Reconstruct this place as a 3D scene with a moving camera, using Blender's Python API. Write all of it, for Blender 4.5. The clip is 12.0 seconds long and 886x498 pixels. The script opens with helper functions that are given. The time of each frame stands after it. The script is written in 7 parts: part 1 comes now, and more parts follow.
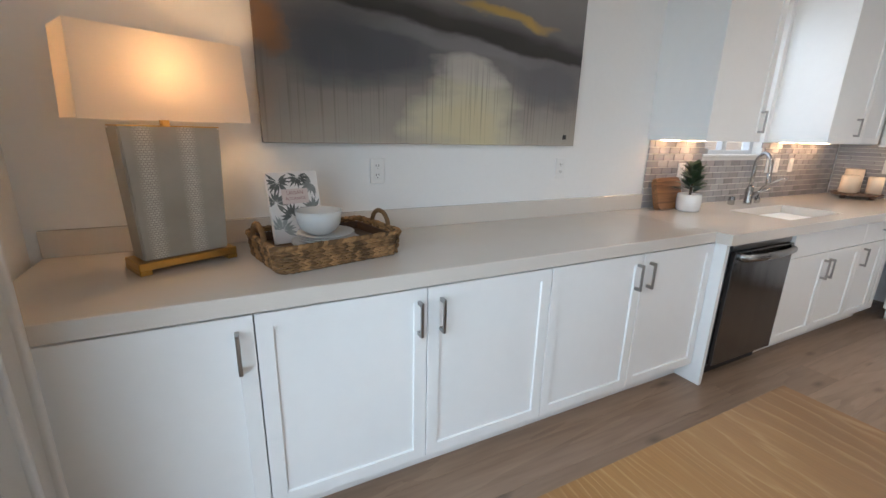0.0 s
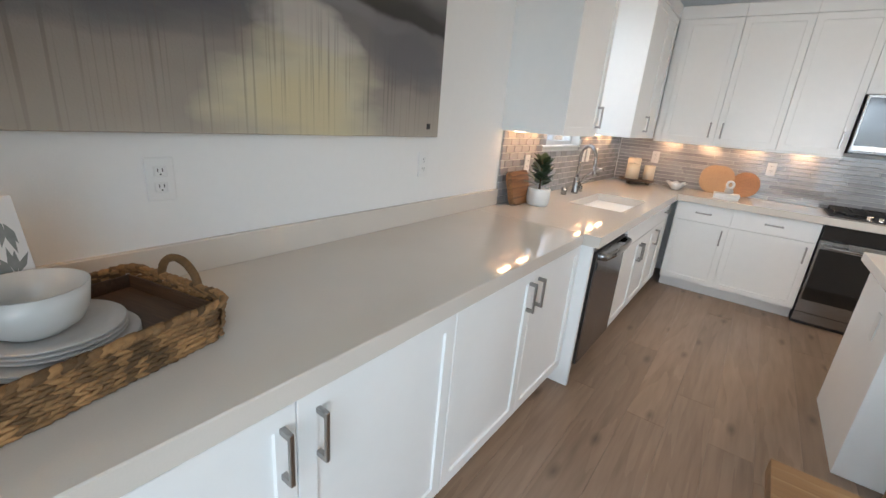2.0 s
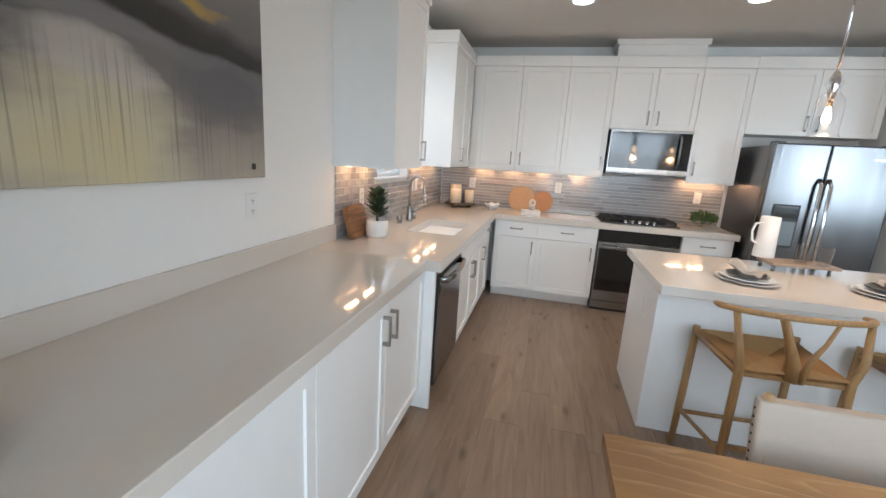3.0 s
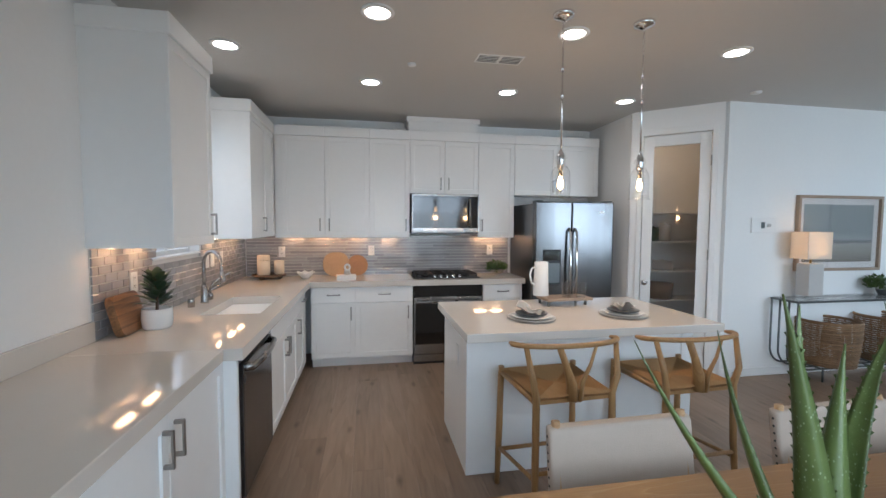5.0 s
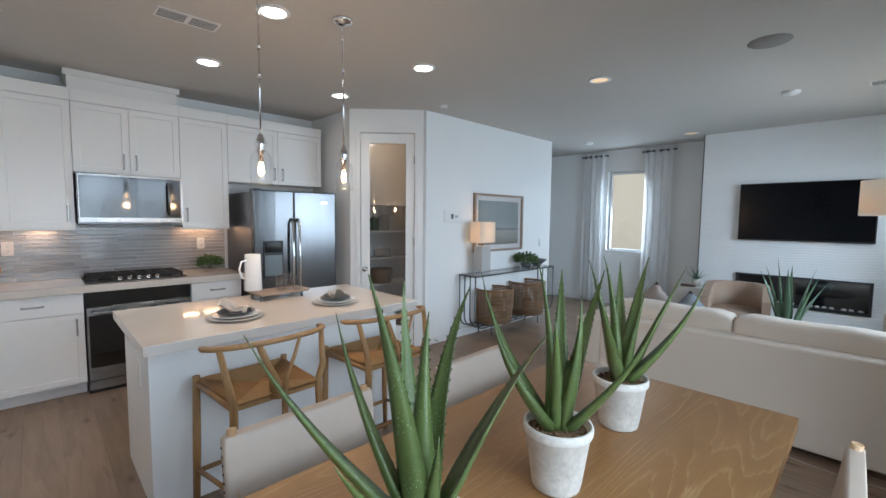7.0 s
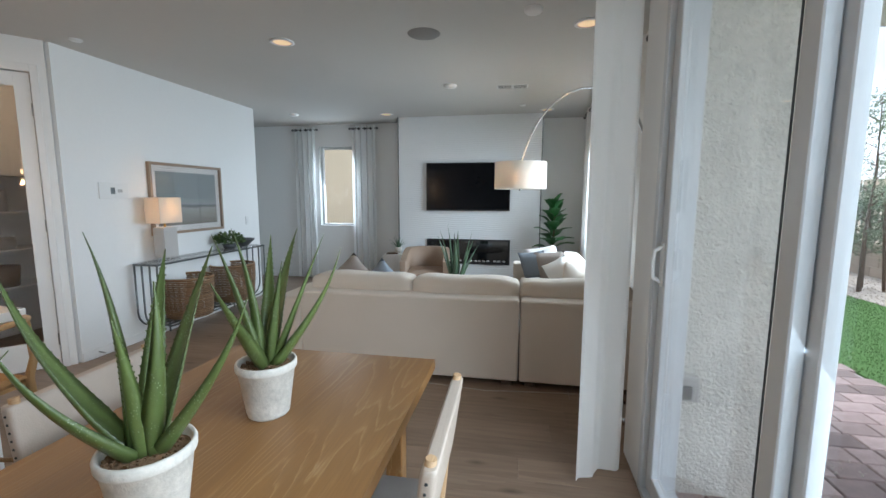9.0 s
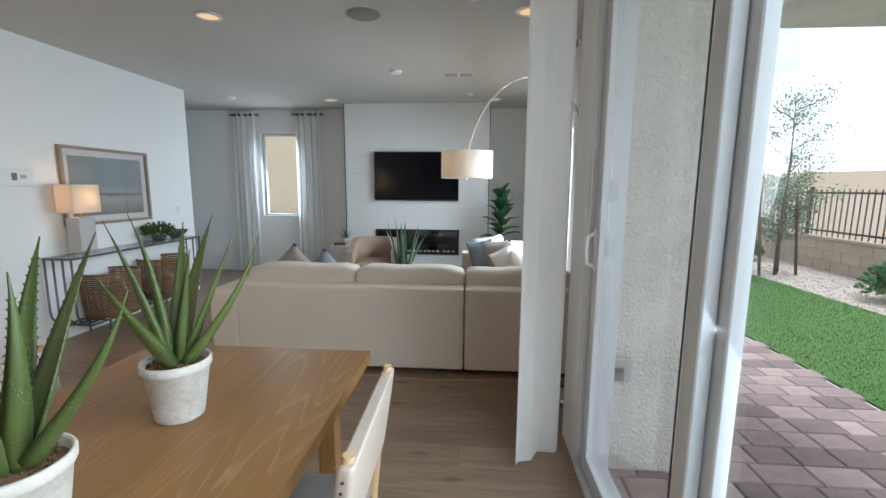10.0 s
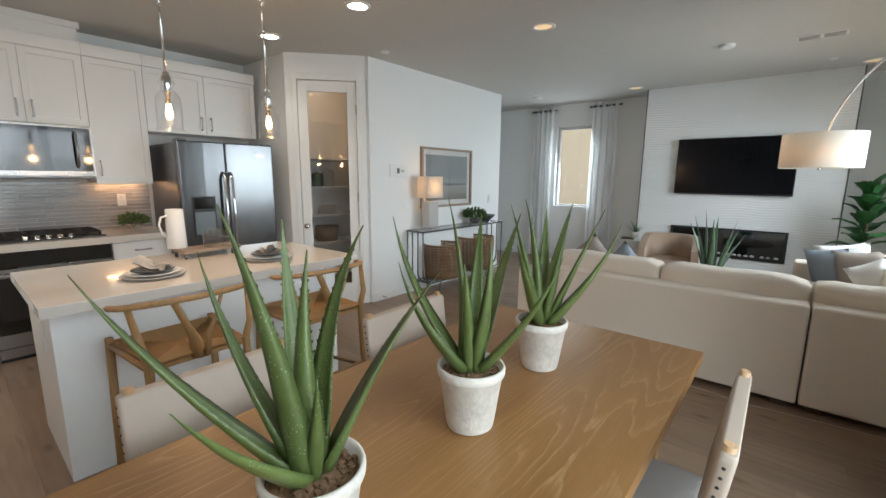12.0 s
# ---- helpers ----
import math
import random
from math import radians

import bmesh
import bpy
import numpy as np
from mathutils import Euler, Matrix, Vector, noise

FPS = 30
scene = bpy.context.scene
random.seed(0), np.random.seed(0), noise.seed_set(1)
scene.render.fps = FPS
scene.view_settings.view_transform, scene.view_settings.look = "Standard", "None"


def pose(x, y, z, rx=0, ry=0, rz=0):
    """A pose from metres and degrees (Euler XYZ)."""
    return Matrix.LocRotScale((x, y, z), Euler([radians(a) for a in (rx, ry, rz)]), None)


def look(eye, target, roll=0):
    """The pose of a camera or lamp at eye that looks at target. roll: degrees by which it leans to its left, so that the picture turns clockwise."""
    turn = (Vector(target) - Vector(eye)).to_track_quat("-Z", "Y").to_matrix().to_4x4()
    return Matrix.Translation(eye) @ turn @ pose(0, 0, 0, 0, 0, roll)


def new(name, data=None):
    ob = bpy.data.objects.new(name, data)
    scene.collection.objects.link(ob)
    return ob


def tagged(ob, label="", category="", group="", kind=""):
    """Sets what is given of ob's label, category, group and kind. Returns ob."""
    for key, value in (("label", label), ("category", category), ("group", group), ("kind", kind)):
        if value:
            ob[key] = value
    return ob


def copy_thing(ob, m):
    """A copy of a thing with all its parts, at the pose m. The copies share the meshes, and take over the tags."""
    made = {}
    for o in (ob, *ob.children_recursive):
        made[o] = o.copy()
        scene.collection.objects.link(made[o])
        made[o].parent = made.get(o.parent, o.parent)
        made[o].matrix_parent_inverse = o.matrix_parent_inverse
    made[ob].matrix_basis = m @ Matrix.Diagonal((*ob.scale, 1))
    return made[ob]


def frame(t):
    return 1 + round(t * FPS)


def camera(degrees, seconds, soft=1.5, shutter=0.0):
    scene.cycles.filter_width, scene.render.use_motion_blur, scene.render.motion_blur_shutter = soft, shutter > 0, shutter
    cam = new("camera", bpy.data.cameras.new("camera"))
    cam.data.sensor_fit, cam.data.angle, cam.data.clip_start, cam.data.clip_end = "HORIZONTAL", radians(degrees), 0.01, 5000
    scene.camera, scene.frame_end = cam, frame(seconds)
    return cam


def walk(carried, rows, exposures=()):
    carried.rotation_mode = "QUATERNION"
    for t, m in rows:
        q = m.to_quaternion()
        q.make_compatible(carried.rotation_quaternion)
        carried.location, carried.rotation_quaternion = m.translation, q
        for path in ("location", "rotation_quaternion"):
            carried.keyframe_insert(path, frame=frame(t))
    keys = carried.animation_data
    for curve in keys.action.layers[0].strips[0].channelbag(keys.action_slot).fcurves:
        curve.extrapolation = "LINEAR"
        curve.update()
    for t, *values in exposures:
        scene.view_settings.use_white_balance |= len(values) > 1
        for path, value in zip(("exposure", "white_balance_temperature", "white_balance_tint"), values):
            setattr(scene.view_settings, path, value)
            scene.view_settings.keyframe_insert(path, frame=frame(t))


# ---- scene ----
cam = camera(93.3, 12.0)
PATH = [
    (0, (0.071, 0.098, 1.387), (0.951, 1.812, 0.853), 1.4),
    (0.5, (0.092, 0.339, 1.369), (0.955, 2.035, 0.754), 2.4),
    (1, (0.158, 0.533, 1.341), (1.088, 2.164, 0.653), 5.0),
    (1.5, (0.234, 0.611, 1.389), (1.442, 2.044, 0.692), 6.1),
    (2, (0.248, 0.734, 1.44), (1.793, 1.847, 0.828), 4.9),
    (2.5, (0.234, 0.781, 1.441), (2.003, 1.551, 0.914), 4.3),
    (3, (0.24, 0.775, 1.469), (2.14, 1.229, 1.039), 3.5),
    (3.5, (0.248, 0.759, 1.502), (2.209, 0.959, 1.168), 2.6),
    (5.5, (0.279, 0.675, 1.501), (2.197, 0.115, 1.415), -0.1),
    (6, (0.267, 0.64, 1.497), (2.091, -0.175, 1.409), -0.1),
    (6.5, (0.257, 0.577, 1.495), (1.918, -0.532, 1.385), 0.3),
    (7, (0.23, 0.497, 1.495), (1.655, -0.899, 1.347), 0.6),
    (7.5, (0.183, 0.403, 1.489), (1.334, -1.223, 1.313), 0.7),
    (9.5, (-0.02, 0.161, 1.458), (0.179, -1.811, 1.193), 0.2),
    (10, (-0.048, 0.142, 1.447), (0.093, -1.832, 1.157), 0.4),
    (10.5, (-0.035, 0.16, 1.444), (0.206, -1.801, 1.132), 0.3),
    (11, (0.031, 0.184, 1.441), (0.535, -1.724, 1.117), 0.2),
    (11.5, (0.103, 0.27, 1.446), (0.97, -1.502, 1.116), 0.1),
    (12, (0.168, 0.375, 1.447), (1.428, -1.14, 1.108), 0.5),
]
walk(cam, [(t, look(eye, target, roll)) for t, eye, target, roll in PATH],
     [(0, 0.34, 5700, 10), (1.5, 0.42, 5850, 10), (2.5, 0.42, 5900, 10), (3.5, 0.22, 5750, 10), (5.5, -0.03, 5600, 10), (7.5, 0.02, 5600, 10), (9.5, -0.05, 5950, 10), (10.5, -0.05, 6050, 10), (12, 0.0, 6300, 10)])

# ---- world, sun, large lights ----
SKY = bpy.data.worlds.new("sky")
scene.world = SKY
SKY.use_nodes = True
_n, _l = SKY.node_tree.nodes, SKY.node_tree.links
_sky = _n.new("ShaderNodeTexSky")
_sky.sky_type = "NISHITA"
_sky.sun_disc = False
_sky.sun_elevation, _sky.sun_rotation = radians(68), radians(244)
_sky.dust_density = 1.0
_tc = _n.new("ShaderNodeTexCoord")
_cl = _n.new("ShaderNodeTexNoise")
_cl.inputs["Scale"].default_value, _cl.inputs["Detail"].default_value = 3.2, 7
_l.new(_tc.outputs["Generated"], _cl.inputs["Vector"])
_rp = _n.new("ShaderNodeValToRGB")
_rp.color_ramp.elements[0].position, _rp.color_ramp.elements[1].position = 0.30, 0.54
_l.new(_cl.outputs["Fac"], _rp.inputs[0])
_mx = _n.new("ShaderNodeMix")
_mx.data_type = "RGBA"
_l.new(_rp.outputs[0], _mx.inputs["Factor"])
_l.new(_sky.outputs[0], _mx.inputs["A"])
_mx.inputs["B"].default_value = (15.0, 15.3, 15.8, 1)
_l.new(_mx.outputs["Result"], _n["Background"].inputs[0])
_n["Background"].inputs[1].default_value = 0.14


def lamp(name, kind, m, energy, colour, size=0.1, size_y=None):
    data = bpy.data.lights.new(name, kind)
    data.energy, data.color = energy, colour
    if kind == "AREA":
        data.shape = "RECTANGLE" if size_y else "DISK"
        data.size = size
        if size_y:
            data.size_y = size_y
    elif kind == "SUN":
        data.angle = size
    elif kind == "SPOT":
        data.shadow_soft_size, data.spot_size, data.spot_blend = size, radians(115), 0.6
    else:
        data.shadow_soft_size = size
    ob = new(name, data)
    ob.matrix_world = m
    return ob


DAY, WARM, CAN = (0.79, 0.92, 0.97), (1.0, 0.56, 0.23), (1.0, 0.89, 0.74)
lamp("sun", "SUN", look((-20, -10, 60), (0, 0, 0)), 2.6, (1.0, 0.96, 0.90), radians(12))
# sky light in the glazed openings
sl = lamp("slider_daylight", "AREA", look((-0.56, -0.25, 1.28), (2.2, -0.25, -0.3)), 36, DAY, 2.3, 2.0)
sl.data.spread = radians(140)
# extra fill lamp outside the slider, added to brighten its curtain and sashes
lamp("slider_curtain_fill", "AREA", look((-1.05, -0.25, 1.5), (-0.35, -2.0, 1.0)), 15, DAY, 1.3, 2.0)
lw = lamp("living_window_daylight", "AREA", look((-1.05, -4.6, 1.55), (2, -4.6, 0.2)), 66, DAY, 2.2, 1.4)
lw.data.spread = radians(130)
lamp("far_window_daylight", "AREA", look((3.2, -6.9, 1.63), (3.2, -2, 0.3)), 16, DAY, 0.6, 1.3)
lamp("kitchen_window_daylight", "AREA", look((3.58, 2.2, 1.83), (3.58, -1, 0.6)), 0.9, (0.60, 0.86, 1.0), 0.75, 1.1)

# ---- materials ----


def nodes_of(name):
    m = bpy.data.materials.new(name)
    m.use_nodes = True
    nt = m.node_tree
    return m, nt.nodes, nt.links, nt.nodes["Principled BSDF"]


def grain(n, l, scale, detail=4.0, stretch=None, kind="Object"):
    tc = n.new("ShaderNodeTexCoord")
    mp = n.new("ShaderNodeMapping")
    mp.inputs["Scale"].default_value = stretch or (1, 1, 1)
    l.new(tc.outputs[kind], mp.inputs[0])
    t = n.new("ShaderNodeTexNoise")
    t.inputs["Scale"].default_value, t.inputs["Detail"].default_value = scale, detail
    l.new(mp.outputs[0], t.inputs["Vector"])
    return t.outputs["Fac"]


def maths(n, l, op, a, b):
    m = n.new("ShaderNodeMath")
    m.operation = op
    for k, v in enumerate((a, b)):
        if isinstance(v, (int, float)):
            m.inputs[k].default_value = v
        else:
            l.new(v, m.inputs[k])
    return m.outputs[0]


def ramp(n, l, fac, stops):
    r = n.new("ShaderNodeValToRGB")
    while len(r.color_ramp.elements) < len(stops):
        r.color_ramp.elements.new(0.5)
    for e, (p, c) in zip(r.color_ramp.elements, stops):
        e.position, e.color = p, (*c, 1)
    l.new(fac, r.inputs[0])
    return r.outputs[0]


def mat(name, base, rough=0.5, metal=0.0, var=0.05, s1=1.3, s2=35.0, bump=0.0, bs=150.0, rnd=0.0, coat=0.0, sheen=0.0, stretch=None, spec=0.5, translucent=0.0):
    m, n, l, p = nodes_of(name)
    v = maths(n, l, "ADD", grain(n, l, s1, 3.0, stretch), grain(n, l, s2, 5.0, stretch))
    v = maths(n, l, "MULTIPLY_ADD", v, 2 * var)
    v.node.inputs[2].default_value = 1 - 2 * var
    if rnd:
        info = n.new("ShaderNodeObjectInfo")
        v = maths(n, l, "MULTIPLY", v, maths(n, l, "ADD", maths(n, l, "MULTIPLY", info.outputs["Random"], 2 * rnd), 1 - rnd))
    hsv = n.new("ShaderNodeHueSaturation")
    hsv.inputs["Color"].default_value = (*base, 1)
    l.new(v, hsv.inputs["Value"])
    l.new(hsv.outputs[0], p.inputs["Base Color"])
    r = maths(n, l, "MULTIPLY_ADD", grain(n, l, s2 * 0.5, 3.0), 0.3 * rough)
    r.node.inputs[2].default_value = 0.85 * rough
    l.new(r, p.inputs["Roughness"])
    p.inputs["Metallic"].default_value = metal
    p.inputs["Coat Weight"].default_value = coat
    p.inputs["Coat Roughness"].default_value = 0.08
    p.inputs["Sheen Weight"].default_value = sheen
    p.inputs["Specular IOR Level"].default_value = spec
    if bump:
        b = n.new("ShaderNodeBump")
        b.inputs["Strength"].default_value, b.inputs["Distance"].default_value = bump, 0.004
        l.new(grain(n, l, bs, 4.0, stretch), b.inputs["Height"])
        l.new(b.outputs[0], p.inputs["Normal"])
    if translucent:
        t = n.new("ShaderNodeBsdfTranslucent")
        l.new(hsv.outputs[0], t.inputs["Color"])
        mx = n.new("ShaderNodeMixShader")
        mx.inputs[0].default_value = translucent
        l.new(p.outputs[0], mx.inputs[1])
        l.new(t.outputs[0], mx.inputs[2])
        l.new(mx.outputs[0], n["Material Output"].inputs[0])
    return m


def wood(name, light, dark, axis="y", rough=0.45, rnd=0.12, scale=1.0, knots=False, coat=0.0, along=0.55, rings_n=9.0, rings_k=0.38, fine_k=0.75):
    """Grain runs along the axis."""
    m, n, l, p = nodes_of(name)
    st = {"x": (along, 9, 9), "y": (9, along, 9), "z": (9, 9, along)}[axis]
    st = tuple(v * scale for v in st)
    info = n.new("ShaderNodeObjectInfo")
    tc, mp = n.new("ShaderNodeTexCoord"), n.new("ShaderNodeMapping")
    mp.inputs["Scale"].default_value = st
    off = n.new("ShaderNodeVectorMath")
    off.operation = "SCALE"
    off.inputs[0].default_value = (37, 53, 71)
    l.new(info.outputs["Random"], off.inputs["Scale"])
    l.new(off.outputs[0], mp.inputs["Location"])
    l.new(tc.outputs["Object"], mp.inputs[0])
    big = n.new("ShaderNodeTexNoise")
    big.inputs["Scale"].default_value, big.inputs["Detail"].default_value, big.inputs["Distortion"].default_value = 0.9, 3, 1.2
    l.new(mp.outputs[0], big.inputs["Vector"])
    rings = maths(n, l, "FRACT", maths(n, l, "MULTIPLY", big.outputs["Fac"], rings_n), 0)
    fine = n.new("ShaderNodeTexNoise")
    fine.inputs["Scale"].default_value, fine.inputs["Detail"].default_value = 9, 6
    l.new(mp.outputs[0], fine.inputs["Vector"])
    f = maths(n, l, "ADD", maths(n, l, "MULTIPLY", rings, rings_k), maths(n, l, "MULTIPLY", fine.outputs["Fac"], fine_k))
    col = ramp(n, l, f, [(0.22, dark), (0.5, tuple((a + b) / 2 for a, b in zip(light, dark))), (0.85, light)])
    if knots:
        k = n.new("ShaderNodeTexVoronoi")
        k.voronoi_dimensions = "2D"
        k.inputs["Scale"].default_value = 0.75
        mk = n.new("ShaderNodeMapping")
        mk.inputs["Scale"].default_value = (1.6, 4.2, 1) if axis == "x" else (4.2, 1.6, 1)
        l.new(tc.outputs["Object"], mk.inputs[0])
        l.new(off.outputs[0], mk.inputs["Location"])
        l.new(mk.outputs[0], k.inputs["Vector"])
        spot = ramp(n, l, k.outputs["Distance"], [(0.0, (0.30, 0.28, 0.26)), (0.035, (0.6, 0.57, 0.54)), (0.09, (1, 1, 1))])
        mul = n.new("ShaderNodeMix")
        mul.data_type, mul.blend_type = "RGBA", "MULTIPLY"
        mul.inputs["Factor"].default_value = 0.8
        l.new(col, mul.inputs["A"])
        l.new(spot, mul.inputs["B"])
        col = mul.outputs["Result"]
    hsv = n.new("ShaderNodeHueSaturation")
    l.new(col, hsv.inputs["Color"])
    l.new(maths(n, l, "ADD", maths(n, l, "MULTIPLY", info.outputs["Random"], 2 * rnd), 1 - rnd), hsv.inputs["Value"])
    l.new(hsv.outputs[0], p.inputs["Base Color"])
    p.inputs["Roughness"].default_value = rough
    p.inputs["Coat Weight"].default_value = coat
    b = n.new("ShaderNodeBump")
    b.inputs["Strength"].default_value, b.inputs["Distance"].default_value = 0.25, 0.002
    l.new(f, b.inputs["Height"])
    l.new(b.outputs[0], p.inputs["Normal"])
    return m


def pane_glass(name, tint=(1, 1, 1), gloss=0.02):
    m, n, l, p = nodes_of(name)
    t, g, mx, fr = n.new("ShaderNodeBsdfTransparent"), n.new("ShaderNodeBsdfGlossy"), n.new("ShaderNodeMixShader"), n.new("ShaderNodeLayerWeight")
    t.inputs[0].default_value = (*tint, 1)
    g.inputs["Roughness"].default_value = gloss
    fr.inputs["Blend"].default_value = 0.5
    f = maths(n, l, "MULTIPLY_ADD", maths(n, l, "POWER", fr.outputs["Facing"], 4.0), 0.75)
    f.node.inputs[2].default_value = 0.04
    l.new(f, mx.inputs[0])
    l.new(t.outputs[0], mx.inputs[1])
    l.new(g.outputs[0], mx.inputs[2])
    l.new(mx.outputs[0], n["Material Output"].inputs[0])
    return m


def glow(name, colour, strength):
    m, n, l, p = nodes_of(name)
    p.inputs["Base Color"].default_value = (*colour, 1)
    p.inputs["Emission Color"].default_value = (*colour, 1)
    p.inputs["Emission Strength"].default_value = strength
    return m


WALL = mat("wall_paint", (0.83, 0.83, 0.82), 0.7, var=0.02, bump=0.12, bs=220)
# white ceiling, greyed here so that its weaker light is in the colour
CEIL = mat("dimmed_ceiling_paint", (0.57, 0.555, 0.53), 0.85, var=0.02, bump=0.15, bs=160)
TRIM = mat("trim_paint", (0.82, 0.82, 0.81), 0.35, var=0.015)
CAB = mat("cabinet_lacquer", (0.86, 0.86, 0.85), 0.33, var=0.02, s1=2, s2=18)
QUARTZ = mat("quartz", (0.66, 0.61, 0.55), 0.06, var=0.035, s1=5, s2=260, spec=0.6)
STEEL = mat("brushed_steel", (0.155, 0.155, 0.16), 0.2, 1.0, var=0.015, s1=1, s2=3, bump=0.7, bs=7.0, stretch=(1, 1, 0.03))
DARKSTEEL = mat("dark_steel", (0.22, 0.22, 0.23), 0.32, 1.0, var=0.015, s1=1, s2=3)
TRIMSTEEL = mat("bright_steel", (0.33, 0.325, 0.32), 0.27, 1.0, var=0.03, s1=1, s2=3)
NICKEL = mat("satin_nickel", (0.36, 0.35, 0.34), 0.3, 1.0, var=0.04)
CHROME = mat("chrome", (0.75, 0.75, 0.76), 0.06, 1.0, var=0.02)
BLACKGLASS = mat("black_glass", (0.006, 0.007, 0.008), 0.05, var=0.02, coat=0.6)
SCREEN = mat("dark_screen", (0.004, 0.0045, 0.006), 0.16, var=0.02, spec=0.18)
BLACK = mat("black_enamel", (0.018, 0.018, 0.02), 0.4, var=0.08)
IRON = mat("cast_iron", (0.02, 0.02, 0.021), 0.6, bump=0.2, bs=300)
FLOORWOOD = wood("floor_oak", (0.300, 0.207, 0.143), (0.188, 0.124, 0.082), "x", 0.36, 0.14, 0.42, knots=True, along=0.9, rings_n=4.0, rings_k=0.22, fine_k=0.85)


def cathedral_oak(name, base, dark, pale, rough=0.36):
    """Brown oak veneer along y: broad tonal bands, fine pores and thin limed lines that arch into cathedrals."""
    m, n, l, p = nodes_of(name)
    tc = n.new("ShaderNodeTexCoord")

    def noise_at(scale, stretch, detail, distortion=0.0):
        mp, t = n.new("ShaderNodeMapping"), n.new("ShaderNodeTexNoise")
        mp.inputs["Scale"].default_value = stretch
        l.new(tc.outputs["Object"], mp.inputs[0])
        t.inputs["Scale"].default_value, t.inputs["Detail"].default_value, t.inputs["Distortion"].default_value = scale, detail, distortion
        l.new(mp.outputs[0], t.inputs["Vector"])
        return t.outputs["Fac"]

    field = noise_at(1.0, (4.2, 0.42, 1), 1.0, 0.15)
    field = maths(n, l, "ADD", field, maths(n, l, "MULTIPLY", noise_at(14.0, (2.2, 0.5, 1), 3.0), 0.035))
    rings = maths(n, l, "FRACT", maths(n, l, "MULTIPLY", field, 30.0), 0)
    pores = noise_at(60.0, (4.0, 0.16, 1), 4.0)
    tone = noise_at(1.6, (3.0, 0.5, 1), 3.0)
    col = ramp(n, l, maths(n, l, "ADD", maths(n, l, "MULTIPLY", tone, 0.75), maths(n, l, "MULTIPLY", pores, 0.35)), [(0.30, dark), (0.72, base)])
    line = ramp(n, l, rings, [(0.0, (0, 0, 0)), (0.10, (1, 1, 1)), (0.26, (0.25, 0.25, 0.25)), (0.5, (0, 0, 0))])
    zone = ramp(n, l, noise_at(1.3, (2.6, 0.9, 1), 3.0), [(0.38, (0.08, 0.08, 0.08)), (0.60, (0.85, 0.85, 0.85))])
    grit = ramp(n, l, pores, [(0.34, (0.25, 0.25, 0.25)), (0.60, (1, 1, 1))])
    mx = n.new("ShaderNodeMix")
    mx.data_type = "RGBA"
    l.new(maths(n, l, "MULTIPLY", maths(n, l, "MULTIPLY", line, zone), maths(n, l, "MULTIPLY", grit, 0.62)), mx.inputs["Factor"])
    l.new(col, mx.inputs["A"])
    mx.inputs["B"].default_value = (*pale, 1)
    l.new(mx.outputs["Result"], p.inputs["Base Color"])
    l.new(maths(n, l, "ADD", maths(n, l, "MULTIPLY", pores, 0.2), rough - 0.1), p.inputs["Roughness"])
    b = n.new("ShaderNodeBump")
    b.inputs["Strength"].default_value, b.inputs["Distance"].default_value = 0.3, 0.0015
    l.new(maths(n, l, "SUBTRACT", pores, maths(n, l, "MULTIPLY", line, 0.5)), b.inputs["Height"])
    l.new(b.outputs[0], p.inputs["Normal"])
    return m


OAK = cathedral_oak("table_oak", (0.315, 0.160, 0.054), (0.200, 0.095, 0.031), (0.48, 0.31, 0.15))
STOOLWOOD = wood("stool_oak", (0.39, 0.225, 0.090), (0.26, 0.138, 0.052), "z", 0.45, 0.05)
PALEWOOD = wood("pale_wood", (0.54, 0.35, 0.19), (0.40, 0.24, 0.12), "y", 0.5, 0.05, 2.0)
WALNUT = wood("walnut", (0.34, 0.165, 0.066), (0.085, 0.038, 0.018), "x", 0.4, 0.05, 0.9)
FRAMEWOOD = wood("frame_wood", (0.34, 0.25, 0.18), (0.23, 0.16, 0.11), "x", 0.5, 0.05, 2.0)
DARKWOOD = wood("dark_wood", (0.12, 0.07, 0.04), (0.05, 0.03, 0.02), "y", 0.5, 0.05, 2.0)
RUSH = mat("woven_cord", (0.39, 0.22, 0.088), 0.75, var=0.16, s1=6, s2=120, bump=0.8, bs=160, stretch=(1, 6, 1))
LEATHER = mat("cream_leather", (0.46, 0.375, 0.305), 0.5, var=0.05, s1=3, bump=0.25, bs=240)
SEATFAB = mat("grey_upholstery", (0.30, 0.27, 0.25), 0.8, bump=0.4, bs=500)
SOFA = mat("sofa_linen", (0.68, 0.59, 0.495), 0.9, var=0.05, s1=2, s2=240, bump=0.35, bs=520, sheen=0.2)
PILLOWGREY = mat("pillow_grey", (0.22, 0.25, 0.29), 0.85, var=0.12, s2=60, bump=0.4, bs=400)
PILLOWTAUPE = mat("pillow_taupe", (0.30, 0.25, 0.22), 0.9, var=0.08, bump=0.4, bs=400)
PILLOWWHITE = mat("pillow_white", (0.72, 0.69, 0.66), 0.9, var=0.06, bump=0.4, bs=400)
TAN = mat("tan_leather", (0.33, 0.23, 0.165), 0.5, var=0.08, s1=4, bump=0.2, bs=200)
CURTAIN = mat("curtain_linen", (0.87, 0.85, 0.82), 0.9, var=0.03, s2=200, bump=0.1, bs=600, translucent=0.42)
SHADE = mat("lamp_shade_linen", (0.86, 0.80, 0.72), 0.9, var=0.03, s2=300, bump=0.2, bs=500, translucent=0.45)
SHEER = mat("sheer_curtain", (0.93, 0.93, 0.93), 0.9, var=0.02, s2=200, bump=0.1, bs=600, translucent=0.45)
GLASS = pane_glass("window_glass")
